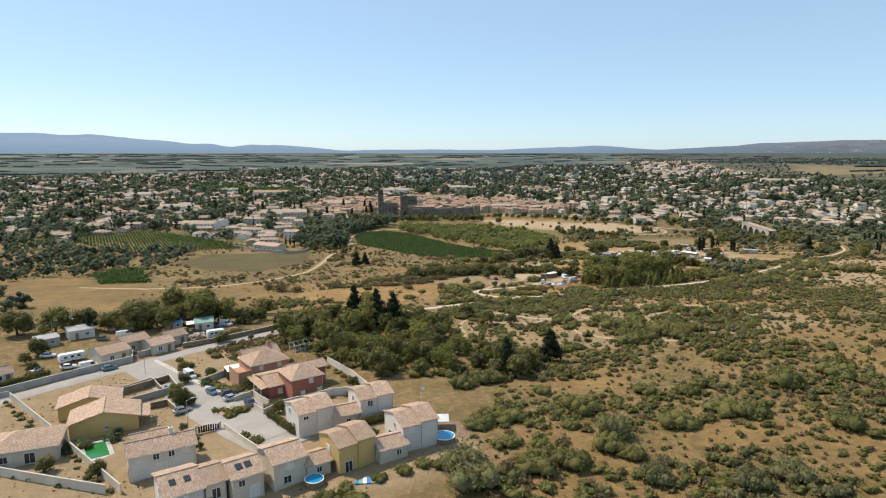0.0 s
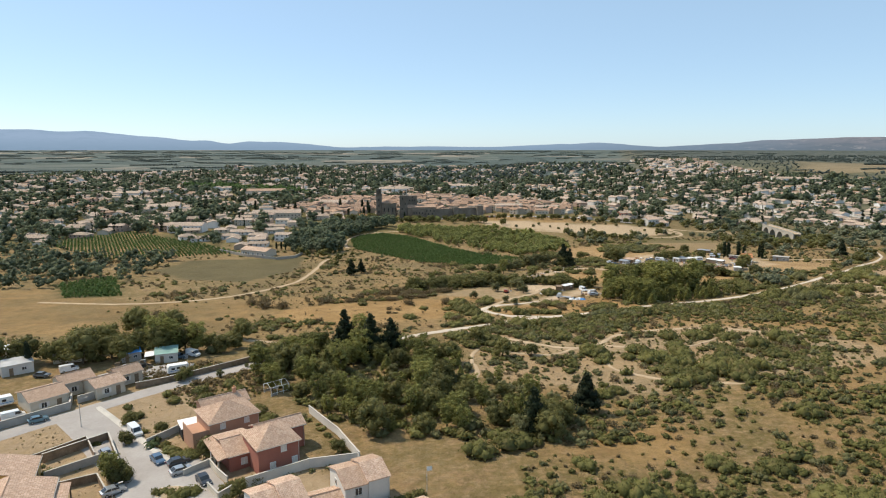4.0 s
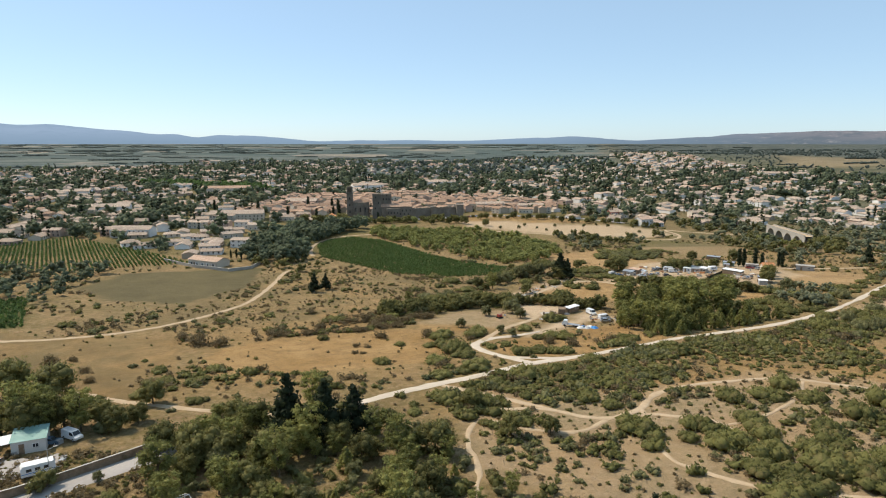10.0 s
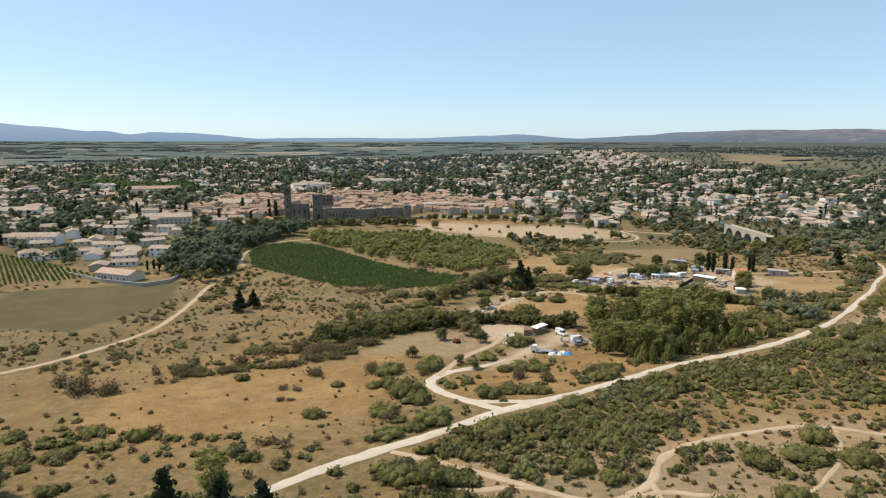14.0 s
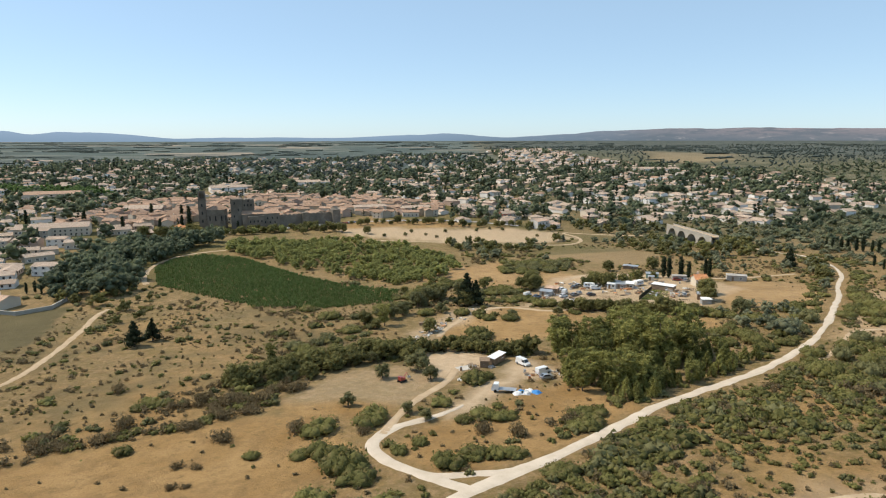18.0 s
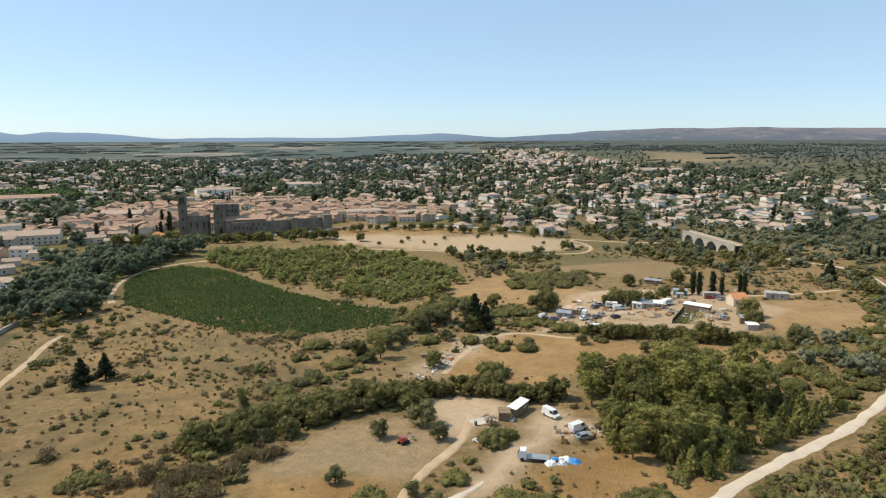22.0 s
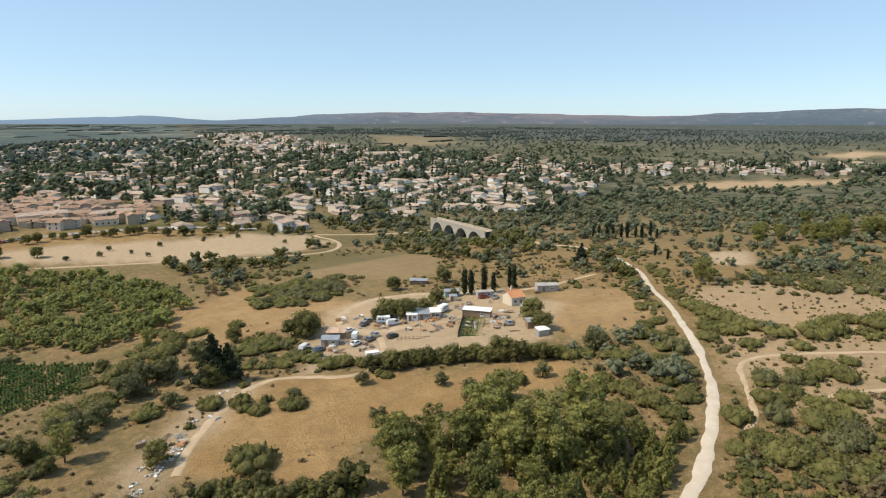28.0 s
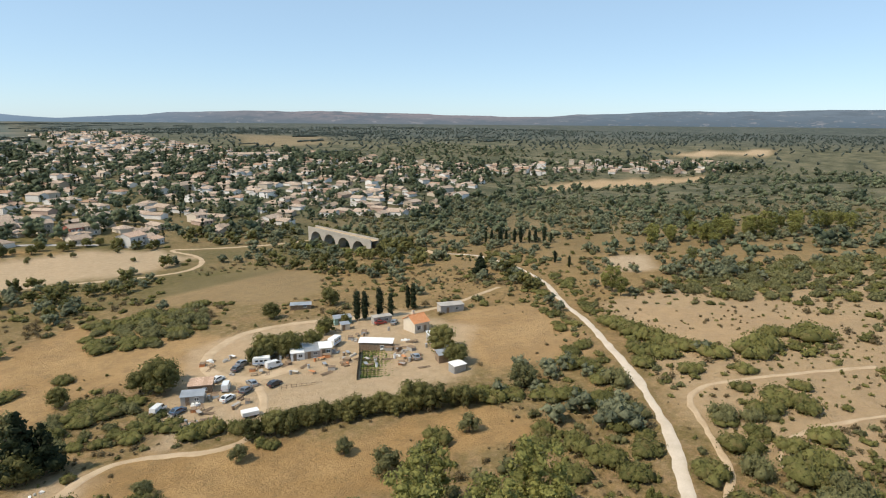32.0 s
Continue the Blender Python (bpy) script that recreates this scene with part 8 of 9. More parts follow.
part("bed", Solid().prism([(a * 0.93, b * 0.9) for a, b in oval], 0.0, 0.17), M_PATH, isl, "dry earth bed")


def hedge(pts_, w, h, label):
    """A clipped hedge along a line."""
    ln = smooth_line(pts_, 0.7)
    lumps = [(float(a), float(b), gz(float(a), float(b)) + h * 0.5, w * 0.55 * rng.uniform(0.85, 1.15), h * 0.58) for a, b in ln]
    hv_, hf_ = crown(lumps, int(150 * len(ln)), 0.16, 0.9)
    me = tri_mesh("hedge", hv_, hf_, [F_OAK], None, (("tone", np.zeros(len(hv_))),))
    me.polygons.foreach_set("use_smooth", np.ones(len(hf_), bool))
    return tagged(new("hedge", me), label, "hedge", "garden hedges")


hedge([(-12.4, 113.6), (-8.8, 115.2), (-5.6, 117.2), (-1.1, 119.4)], 1.3, 1.6, "clipped dark green hedge between white houses")
hedge([(-31.4, 122.2), (-29.3, 119.3), (-27.0, 116.0), (-24.4, 112.4)], 1.2, 1.5, "clipped dark hedge along the side street")
hedge([(-33.1, 125.9), (-31.2, 127.4), (-28.0, 128.6)], 1.1, 1.4, "low hedge in front of the red villa")
hedge([(-106, 141), (-100, 150), (-95.5, 155.5)], 0.9, 1.3, "hedge along a lawn inside a wall")
wall_run("gate_wall", [(-47.5, 113.4), (-44.3, 115.8)], 1.5, 0.2, M_CREAM, "cream gate wall at a driveway")
wall_run("apron_wall", [(-39.3, 117.9), (-36.5, 114.4), (-33.2, 110.2), (-29.7, 106.0)], 1.1, 0.18, M_CREAM, "cream low wall along the side street")
wall_run("red_villa_wall", [(-38.6, 136.3), (-36.0, 132.4), (-33.2, 128.9)], 1.3, 0.18, M_CREAM, "cream front wall of the red villa")
wall_run("pen_wall", [(-62.5, 129.9), (-56.5, 133.0), (-52.4, 127.6)], 1.4, 0.14, M_WOODP, "brown boarded fence round a small yard")
wall_run("yard_fence", [(-72.1, 140.6), (-66.3, 148.3), (-61.0, 141.0)], 1.5, 0.12, M_WOODP, "brown boarded fence round a dry garden")
gt = thing("gate", -44.0, 116.1, 24, "dark metal driveway gate between cream piers", "gate", "", 0.1)
for k in range(9):
    part("bar", Solid().box(0.2 + 0.44 * k, -0.03, 0.1, 0.52 + 0.44 * k, 0.03, 1.35 + 0.18 * math.sin(math.pi * k / 8)), M_DARK, gt)
part("rail", Solid().box(0.1, -0.05, 0.25, 4.2, 0.05, 0.35), M_DARK, gt)
for x_ in (-0.15, 4.25):
    part("pier", Solid().box(x_ - 0.2, -0.2, -0.3, x_ + 0.2, 0.2, 1.8), M_CREAM, gt)
fl = thing("flag_pole", -0.3, 119.8, 30, "white pole with a small pale flag", "flag")
part("pole", Solid().tube((0, 0, -0.2), (0, 0, 5.2), 0.04, 0.03, 6), M_FRAME, fl)
part("flag", Solid().poly([(0.05, 0, 4.3), (0.5, 0.1, 4.25), (0.9, -0.05, 4.3), (0.9, -0.05, 5.0), (0.5, 0.1, 4.95), (0.05, 0, 5.1), (0.05, 0.02, 4.3), (0.5, 0.12, 4.25), (0.9, -0.03, 4.3), (0.9, -0.03, 5.0), (0.5, 0.12, 4.95), (0.05, 0.02, 5.1)], [(0, 1, 4, 5), (1, 2, 3, 4), (11, 10, 7, 6), (10, 9, 8, 7)]), M_FRAME, fl)
car(-78.1, 190.8, 70, "white"), car(-74.5, 191.5, 60, "black"), car(-67.8, 199.4, 0, "blue"), car(-64.8, 201.5, -30, "white", "van")
caravan(-63.6, 187.6, 33, "white caravan in the yard behind the boarded wall", 5.2)
shed("shed", -84.4, 199.5, 20, 4.6, 3.6, 2.3, M_WOODP, M_LINER, "brown shed with a blue sheet roof", 0.3)
shed("shed", -118.3, 200.5, 35, 5.0, 4.0, 2.4, M_CREAM, M_FRAME, "cream shed with a white sheet roof", 0.3)
shed("garage", -112.0, 178.0, 40, 6.0, 4.6, 2.5, M_BLOCK, M_METAL, "grey garage with a dark sheet roof", 0.2)
for k in range(14):
    u_ = random.Random(60 + k)
    bx_, by_ = -84 + 24 * u_.random(), 190 + 10 * u_.random()
    if edge_dist(np.array([bx_]), np.array([by_]), STREET)[0] > 5:
        cr = thing("crate", bx_, by_, u_.uniform(0, 90), "weathered crate in a cluttered yard", "crate", "yard clutter")
        part("box", Solid().box(-0.6, -0.4, 0, 0.6, 0.4, 0.6 + 0.4 * u_.random()), (M_WOODP, M_BLOCK, M_METAL)[k % 3], cr)
        part("foot", Solid().box(-0.5, -0.46, -0.05, 0.5, 0.46, 0.08), M_WOODP, cr)

# dry grass and weeds of the gardens
x, y = spread(-108, 12, 82, 184, 1.7, 73)
r_ = np.random.default_rng(74)
ok = inside(x, y, ESTATE) & (edge_dist(x, y, STREET) > 3.6) & (edge_dist(x, y, SIDE_STREET) > 5.8) & (edge_dist(x, y, [(-50, 139), (-42, 128), (-36, 121), (-28, 111.5)]) > 8.2) & (np.hypot(x + 58, y - 108) > 6)
keep = ok & (r_.random(len(x)) < np.clip(vnoise(x, y, 8, 75) * 1.5 - 0.25, 0.05, 0.8))
scatter("garden_grass", ["dry_tuft", "dry_tuft", "dry_tuft", "tuft"], x[keep], y[keep], 0.22 + 0.3 * vnoise(x[keep], y[keep], 5, 76), "dry grass and weeds in the garden plots", "grass")
for wl_ in ([(-94.6, 137.4), (-74.9, 119.0), (-50.5, 95.0)], [(-70, 102.4), (-60, 98.6)], [(-28.5, 125.8), (-20, 131.0), (-13, 132.2)], [(-13.4, 134.5), (-18.6, 145.0), (-25.5, 156)], [(-69.5, 139), (-61.5, 131.5)]):
    x, y = along(wl_, 1.2, 2.6, 77)
    scatter("garden_shrubs", ["shrub", "grey_shrub"], x, y, 0.4 + 0.3 * vnoise(x, y, 3, 78), "small shrubs along a garden wall", "shrubs")

# ---- castle, church and ramparts ----


def crenels(s, x0, y0, x1, y1, z, w=1.3, gap=0.7, h=0.5, t=0.5):
    L = math.hypot(x1 - x0, y1 - y0)
    n = max(2, int(L / (w + gap)))
    dx, dy = (x1 - x0) / L, (y1 - y0) / L
    for k in range(n):
        a = (k + 0.25) * L / n
        p = [(x0 + dx * a, y0 + dy * a), (x0 + dx * (a + w), y0 + dy * (a + w))]
        q = [(p[1][0] - dy * t, p[1][1] + dx * t), (p[0][0] - dy * t, p[0][1] + dx * t)]
        s.prism(p + q, z, z + h)
    return s


def slit(ob, x, y, z, w, h, r=0.0):
    o = part("window", Solid().box(-w / 2, -0.06, 0, w / 2, 0.1, h).box(-w / 2 - 0.15, -0.12, -0.15, w / 2 + 0.15, 0.05, 0), M_DARK, ob, "dark narrow opening")
    o.matrix_basis = pose(x, y, z, 0, 0, r)


ct = thing("bell_tower", -45.2, 650, 0, "tall square stone bell tower of the village church", "tower")
part("shaft", Solid().box(0, 0, -2, 5.4, 5.4, 23.5), M_STONE, ct)
part("cornice", Solid().box(-0.3, -0.3, 23.5, 5.7, 5.7, 24.1).box(-0.2, -0.2, 15.8, 5.6, 5.6, 16.2), M_STONE, ct)
part("belfry", Solid().box(0.2, 0.2, 24.1, 1.3, 5.2, 28).box(4.1, 0.2, 24.1, 5.2, 5.2, 28).box(1.3, 4.1, 24.1, 4.1, 5.2, 28).box(2.3, 0.2, 24.1, 3.1, 1.2, 28).box(0.2, 0.2, 28, 5.2, 5.2, 28.8), M_STONE, ct)
part("parapet", Solid().box(0.2, 0.2, 28.8, 5.2, 0.5, 29.5).box(0.2, 4.9, 28.8, 5.2, 5.2, 29.5), M_STONE, ct)
for z_ in (6, 12, 18):
    slit(ct, 2.7, 0, z_, 0.9, 2.0)
ap = thing("church", -40.0, 644, 0, "polygonal stone church apse with a tiled roof", "church")
oct_ = [(7.2 + 7.4 * math.cos(math.pi + math.pi * k / 5), 8 + 7.6 * math.sin(math.pi + math.pi * k / 5)) for k in range(6)] + [(14.6, 20), (-0.2, 20)]
part("wall", Solid().prism(oct_, -2, 15.2), M_STONE, ap)
part("cornice", Solid().prism([((a - 7.2) * 1.04 + 7.2, (b - 8) * 1.04 + 8) for a, b in oct_], 15.2, 15.7), M_STONE, ap)
n_ = len(oct_)
part("roof", Solid().poly([((a - 7.2) * 1.06 + 7.2, (b - 8) * 1.06 + 8, 15.7) for a, b in oct_] + [(7.2, 9.5, 19.0), (7.2, 20.5, 19.0)],
                          [(k, k + 1, n_) for k in range(5)] + [(5, 6, n_ + 1, n_), (6, 7, n_ + 1), (7, 0, n_, n_ + 1)]), M_TILE_OLD, ap, "faded clay-tile roof")
for k in range(5):
    a = math.pi + math.pi * (k + 0.5) / 5
    slit(ap, 7.2 + 7.12 * math.cos(a), 8 + 7.32 * math.sin(a), 7.5, 0.9, 3.6, math.degrees(a) + 90)
for k in (1, 2, 3, 4):
    a, b = oct_[k]
    part("buttress", Solid().box(a - 0.5, b - 0.9, -2, a + 0.5, b + 0.4, 11), M_STONE, ap)
kp = thing("castle_keep", -22.0, 650, 0, "massive dark stone castle keep with a stepped top", "castle")
part("tower", Solid().box(0, 0, -3, 8.0, 10, 22.6), M_STONE, kp)
part("rear_block", Solid().box(8.0, 4.5, -3, 17.2, 15, 22.0), M_STONE, kp)
part("parapet", crenels(crenels(Solid(), 0, 0, 8, 0, 22.6), 0, 10, 0, 0, 22.6), M_STONE, kp)
part("rear_parapet", crenels(Solid(), 8.0, 4.5, 17.2, 4.5, 22.0), M_STONE, kp)
for x_, z_ in ((2.5, 9), (5.5, 14), (2.8, 19)):
    slit(kp, x_, 0, z_, 0.8, 1.6)
for x_, z_ in ((10, 17), (12.5, 17), (15, 17), (13, 20.5)):
    slit(kp, x_, 4.5, z_, 0.9, 1.6)
mw = thing("castle_wing", -13.6, 645, 8, "long stone castle wing with a pale flat roof edge", "castle")
part("wall", Solid().box(0, 0, -3, 28, 9, 11.6), M_STONE, mw)
part("roof", Solid().slab([(-0.3, -0.4, 11.6), (28.3, -0.4, 11.6), (28.3, 9.3, 13.6), (-0.3, 9.3, 13.6)], 0.25), M_TILE_OLD, mw, "pale lean-to tile roof")
part("front_block", Solid().box(4, -3.0, -3, 16, 0.5, 10.2), M_STONE, mw)
for k in range(6):
    slit(mw, 17.0 + 1.8 * k, 0, 7.2 if k % 2 else 4.0, 0.8, 1.6)
for k in range(4):
    slit(mw, 5.5 + 2.8 * k, -3.0, 5.5, 0.8, 1.5)
rp = thing("rampart", 14.0, 650.5, 16, "old stone town rampart with battlements and an end tower", "rampart")
part("wall", Solid().box(0, 0, -3, 46, 2.2, 9.2), M_STONE, rp)
part("battlement", crenels(Solid(), 0, 0, 46, 0, 9.2, 2.0, 1.2, 0.5, 0.6), M_STONE, rp)
part("end_tower", Solid().box(43, -3.5, -3, 49.5, 4, 11.5), M_STONE, rp)
part("mid_tower", Solid().box(18, -2.2, -3, 23, 3, 10.6), M_STONE, rp)
hs = villa(-62, 632, 0, 9, 8, 5.0, M_CREAM, "small cream house with a bright orange tile roof under the ramparts", roof="hip", rise=2.2, tile=M_TILE_RED)
window_at(hs, 0, 3, 1, 9, 8), window_at(hs, 0, 6.5, 1, 9, 8), door_at(hs, 0, 4.8, 9, 8)
ribbon("rampart_road", [(-40, 632), (-10, 636), (20, 643), (50, 655), (80, 664), (120, 662), (160, 650), (200, 610)], 5, M_ASPHALT, "pale road below the ramparts", rise=0.3, ragged=0.2)
crng = random.Random(5)
for k in range(26):
    u_ = k / 25
    car(5 + 70 * u_ + crng.uniform(-1, 1), 634.5 + 24 * u_ - 0.5 + crng.uniform(-0.6, 0.6), 20 + crng.choice((0, 90)), crng.choice(("white", "white", "silver", "grey", "blue", "black", "red")), rise=0.3)
for k in range(16):
    car(98 + 4.1 * k, 657 - 0.45 * k + (0 if k < 9 else -1.9 * (k - 8)), 80 + crng.uniform(-5, 5), crng.choice(("white", "white", "silver", "grey", "blue", "black", "red")), rise=0.3)
for x_, y_, k_ in ((-72, 645, 1.2), (-58, 655, 1.3), (-53, 657, 1.4), (-100, 660, 1.2), (-17, 642, 0.9), (40, 700, 0.8)):
    plant("cypress", x_, y_, k_)
for x_, y_, k_ in ((-52, 642, 1.0), (-47, 640, 0.9), (34, 648, 0.7), (-14, 632, 0.8), (-6, 630, 0.9), (8, 630, 0.8), (52, 618, 1.0), (58, 612, 1.1), (45, 615, 0.9), (30, 612, 0.8), (75, 600, 0.8), (22, 640, 0.6), (-66, 622, 1.1), (-80, 625, 1.2), (-40, 622, 0.9), (-30, 618, 0.9)):
    plant("oak", x_, y_, k_)
for k in range(22):
    plant("oak", 70 + 6.4 * k + crng.uniform(-2, 2), 648 - 3.6 * k * (0.3 if k < 12 else 0.62) + crng.uniform(-7, 7), crng.uniform(0.4, 0.95), "roadside trees")
for k in range(14):
    a, b = crng.uniform(80, 205), crng.uniform(560, 612)
    if inside(np.array([a]), np.array([b]), ARENA)[0]:
        plant("olive", a, b, crng.uniform(0.5, 0.8), "young trees on the fairground")

x, y = along([(-70, 632), (-40, 626), (-10, 624), (20, 626), (48, 634)], 12, 2.2, 81)
scatter("rampart_trees", ["mid_oak", "mid_oak", "mid_wood"], x, y, 0.75 + 0.5 * vnoise(x, y, 9, 56), "bushy trees below the ramparts", "trees")

v = villa(-121.2, 446.0, -30, 22, 10, 3.8, M_CREAM, "large low house with a broad tile roof inside a stone wall", rise=1.6, chimney=(16, 6))
for k in range(5):
    window_at(v, 0, 2.5 + 4.2 * k, 0.9, 22, 10, 1.2, 1.3, "open")
door_at(v, 0, 4.6, 22, 10, 1.2, 2.1)
wall_run("estate_wall", [(-140, 460), (-115.3, 438.3), (-92.9, 425.0), (-82.5, 432), (-80.4, 446)], 1.6, 0.35, M_BRIDGE, "long stone wall round a large house")
for hx_, hy_, ang, w, d, h, wl, lab in ((-163, 640, -8, 20, 11, 5.6, WALLS[0], "long two-storey cream house with a pale flat roof"), (-152, 597, -6, 15, 10, 5.4, WALLS[3], "two-storey apricot house with a pale roof"),
                                      (-171, 600, -6, 17, 10, 5.4, WALLS[0], "two-storey cream house with a pale roof"), (-133, 598, -8, 12, 9, 5.6, WALLS[1], "white two-storey house with a pale tile roof"),
                                      (-120, 588, 4, 13, 9, 4.6, WALLS[0], "low cream house with a flat tile roof"), (-132, 568, 20, 14, 9, 3.4, WALLS[0], "low cream house with stepped pale roofs"),
                                      (-128, 545, 32, 15, 8, 3.6, WALLS[0], "row house with a long faded tile roof"), (-113, 507, -12, 16, 10, 5.2, WALLS[1], "bright white gabled house above the river trees"),
                                      (-113, 640, 6, 22, 10, 4.0, WALLS[0], "long low house behind the river trees"), (-148, 560, 24, 13, 9, 3.6, WALLS[3], "low apricot house with a pale roof")):
    v = villa(hx_, hy_, ang, w, d, h, wl, lab, rise=1.3, tile=M_TILE_FAR, group="houses by the river")
    for fl in range(2 if h > 5 else 1):
        for k in range(int(w / 4)):
            window_at(v, 0, 2.2 + 3.9 * k, 0.9 + 2.7 * fl, w, d, 1.2, 1.3, "open")
for tx, ty, k in ((-101.9, 464.9, 0.6), (-98.9, 466.3, 0.65), (-95, 462, 0.55), (-132.7, 688.5, 1.5), (-181, 714.6, 1.3), (-90.9, 728.9, 1.5), (-57.2, 695.6, 1.7), (-65, 713.3, 1.4)):
    plant("cypress", tx, ty, k, "cypresses of the town")
for hx_, hy_, ang, w, d, h, wl, lab in ((82, 716, 4, 30, 12, 6.2, WALLS[0], "long beige two-storey building with a brown tile roof"), (124, 700, 2, 26, 12, 6.0, WALLS[0], "long sand-coloured building with a tile roof"), (178, 706, -4, 20, 11, 5.0, WALLS[0], "broad low house with a hipped tile roof"),
                                      (190, 666, 0, 9, 8, 6.4, WALLS[0], "tall narrow beige house"), (197, 640, 4, 8, 8, 6.0, M_RED, "dark red two-storey house"), (206, 641, 4, 9, 8, 6.0, WALLS[0], "cream two-storey house beside the red one")):
    v = villa(hx_, hy_, ang, w, d, h, wl, lab, roof="hip" if w == 20 else "gable", rise=1.6, tile=M_TILE_FAR, group="houses by the fairground")
    for fl in range(2):
        for k in range(int(w / 4)):
            window_at(v, 0, 2.2 + 3.8 * k, 0.9 + 2.8 * fl, w, d, 1.2, 1.3, "open")
# ---- viaduct ----
bd = new("stone_bridge")
bx, by, bl = 281.5, 528.2, 58.0
bd.matrix_basis = pose(bx, by, -11.4, 0, 0, math.degrees(math.atan2(478 - 538, 274 - 283)))
tagged(bd, "pale stone arched road bridge over a wooded valley", "bridge")
span, pier, low = 11.2, 2.0, -13.0
s = Solid()
nA = 4
for side in (-2.2, 2.2):
    y0, y1 = (side - 0.35, side + 0.35)
    pts2 = [(0, low)]
    for k in range(nA):
        xs = 2.5 + k * (span + pier)
        pts2 += [(xs, low), (xs, -6.6)] + [(xs + span / 2 - span / 2 * math.cos(math.pi * q / 12), -6.6 + 5.4 * math.sin(math.pi * q / 12)) for q in range(1, 12)] + [(xs + span, -6.6), (xs + span, low)]
    pts2 += [(bl, low)]
    for (xa, za), (xb, zb) in zip(pts2, pts2[1:]):
        if xb - xa > 1e-6:
            s.poly([(xa, y0, za), (xb, y0, zb), (xb, y0, -0.2), (xa, y0, -0.2), (xa, y1, za), (xb, y1, zb), (xb, y1, -0.2), (xa, y1, -0.2)],
                   [(0, 1, 2, 3), (7, 6, 5, 4), (0, 4, 5, 1), (3, 2, 6, 7), (0, 3, 7, 4), (1, 5, 6, 2)])
part("spandrel", s, M_BRIDGE, bd, "pale stone arches")
for k in range(nA):
    xs = 2.5 + k * (span + pier)
    arc = [(xs + span / 2 - span / 2 * math.cos(math.pi * q / 12), -6.6 + 5.4 * math.sin(math.pi * q / 12)) for q in range(13)]
    ring_ = [(x_, y_, z_ + up) for x_, z_ in arc for up in (0, 0.4) for y_ in (-1.84, 1.84)]
    part("vault", Solid().poly(ring_, [f_ for q in range(12) for f_ in ((4 * q, 4 * q + 1, 4 * q + 5, 4 * q + 4), (4 * q + 2, 4 * q + 6, 4 * q + 7, 4 * q + 3), (4 * q, 4 * q + 4, 4 * q + 6, 4 * q + 2), (4 * q + 1, 4 * q + 3, 4 * q + 7, 4 * q + 5))]), M_BRIDGE, bd)
for k in range(nA + 1):
    xs = 0.5 + k * (span + pier)
    part("pier", Solid().box(xs, -2.7, low, xs + pier, 2.7, -6.4).box(xs - 0.15, -2.85, -6.6, xs + pier + 0.15, 2.85, -6.2), M_BRIDGE, bd)
part("deck", Solid().box(0, -2.5, -0.25, bl, 2.5, 0.0), M_PATH, bd, "pale road surface")
for y_ in (-2.7, 2.4):
    part("parapet", Solid().box(0, y_, -0.2, bl, y_ + 0.3, 0.95), M_BRIDGE, bd)
x, y = along([(262, 522), (261, 505), (264, 488), (268, 474)], 9, 2.2, 108)
scatter("bridge_shrubs", ["mid_oak", "mid_shrub", "mid_wood"], x, y, 0.55 + 0.5 * vnoise(x, y, 6, 109), "green shrubs at the foot of the bridge", "shrubs")
x, y = along([(271, 468), (279, 461), (290, 452)], 9, 1.6, 110)
scatter("bridge_shrubs", ["mid_oak", "mid_oak", "mid_shrub"], x, y, 0.75 + 0.4 * vnoise(x, y, 6, 111), "green trees at the end of the bridge", "trees")
ribbon("bridge_road", [(273, 471), (284, 462), (289, 450), (284.2, 440.5)], 3.2, M_PATH, "pale road leaving the bridge", rise=0.2)
v = villa(207, 590, 20, 12, 10, 6.2, M_WHITE, "bright white two-storey house at the edge of the fairground", rise=1.8)
for k in (2.5, 6, 9.5):
    window_at(v, 0, k, 3.6, 12, 10, 1.2, 1.3, "none"), window_at(v, 0, k, 0.8, 12, 10, 1.2, 1.4, "none")
door_at(v, 3, 5, 12, 10)
v = villa(219, 588, 20, 8, 9, 3.4, M_WHITE, "low white garage wing with a clay-tile roof", rise=1.2)
door_at(v, 0, 3, 8, 9, 3.5, 2.4, M_GLASS), window_at(v, 0, 6.4, 1, 8, 9)

# ---- caravan camp by the ring road ----
v = villa(177.4, 365.6, -17, 5.0, 6.2, 3.2, M_CREAM, "small stone house with a bright orange tile roof beside cypresses", rise=1.6, tile=M_TILE_RED, chimney=(2, 4))
window_at(v, 1, 2.0, 2.2, 5.0, 6.2, 0.8, 0.9, "open"), window_at(v, 1, 4, 0.6, 5.0, 6.2, 0.9, 1.2, "none"), window_at(v, 0, 1.4, 1.0, 5.0, 6.2), door_at(v, 0, 3.6, 5.0, 6.2)
shed("long_shed", 159.2, 370.6, -56, 9.2, 3.4, 2.5, M_WOODP, M_FRAME, "long dark timber hut with a white sheet roof", 0.25)
shed("hut", 172.6, 356.6, -37, 4.2, 3.0, 2.3, M_BLOCK, M_FRAME, "grey hut with a bright white roof", 0.3)
shed("hut", 168.4, 351.0, -34, 3.6, 3.0, 2.2, M_METAL, M_METAL, "small grey sheet-metal hut", 0.3)
shed("hut", 162.0, 345.0, -35, 4.2, 3.2, 2.2, M_WOODP, M_METAL, "small timber shed with a grey roof", 0.3)
shed("canopy", 158.4, 337.6, -20, 3.4, 2.6, 2.0, M_METAL, M_FRAME, "open shelter with a pale sheet roof", 0.2, False)
shed("bunker", 197.8, 371.5, -35, 8.0, 4.0, 2.6, M_BLOCK, M_BLOCK, "flat-roofed grey block shed beside the drive", 0.05)
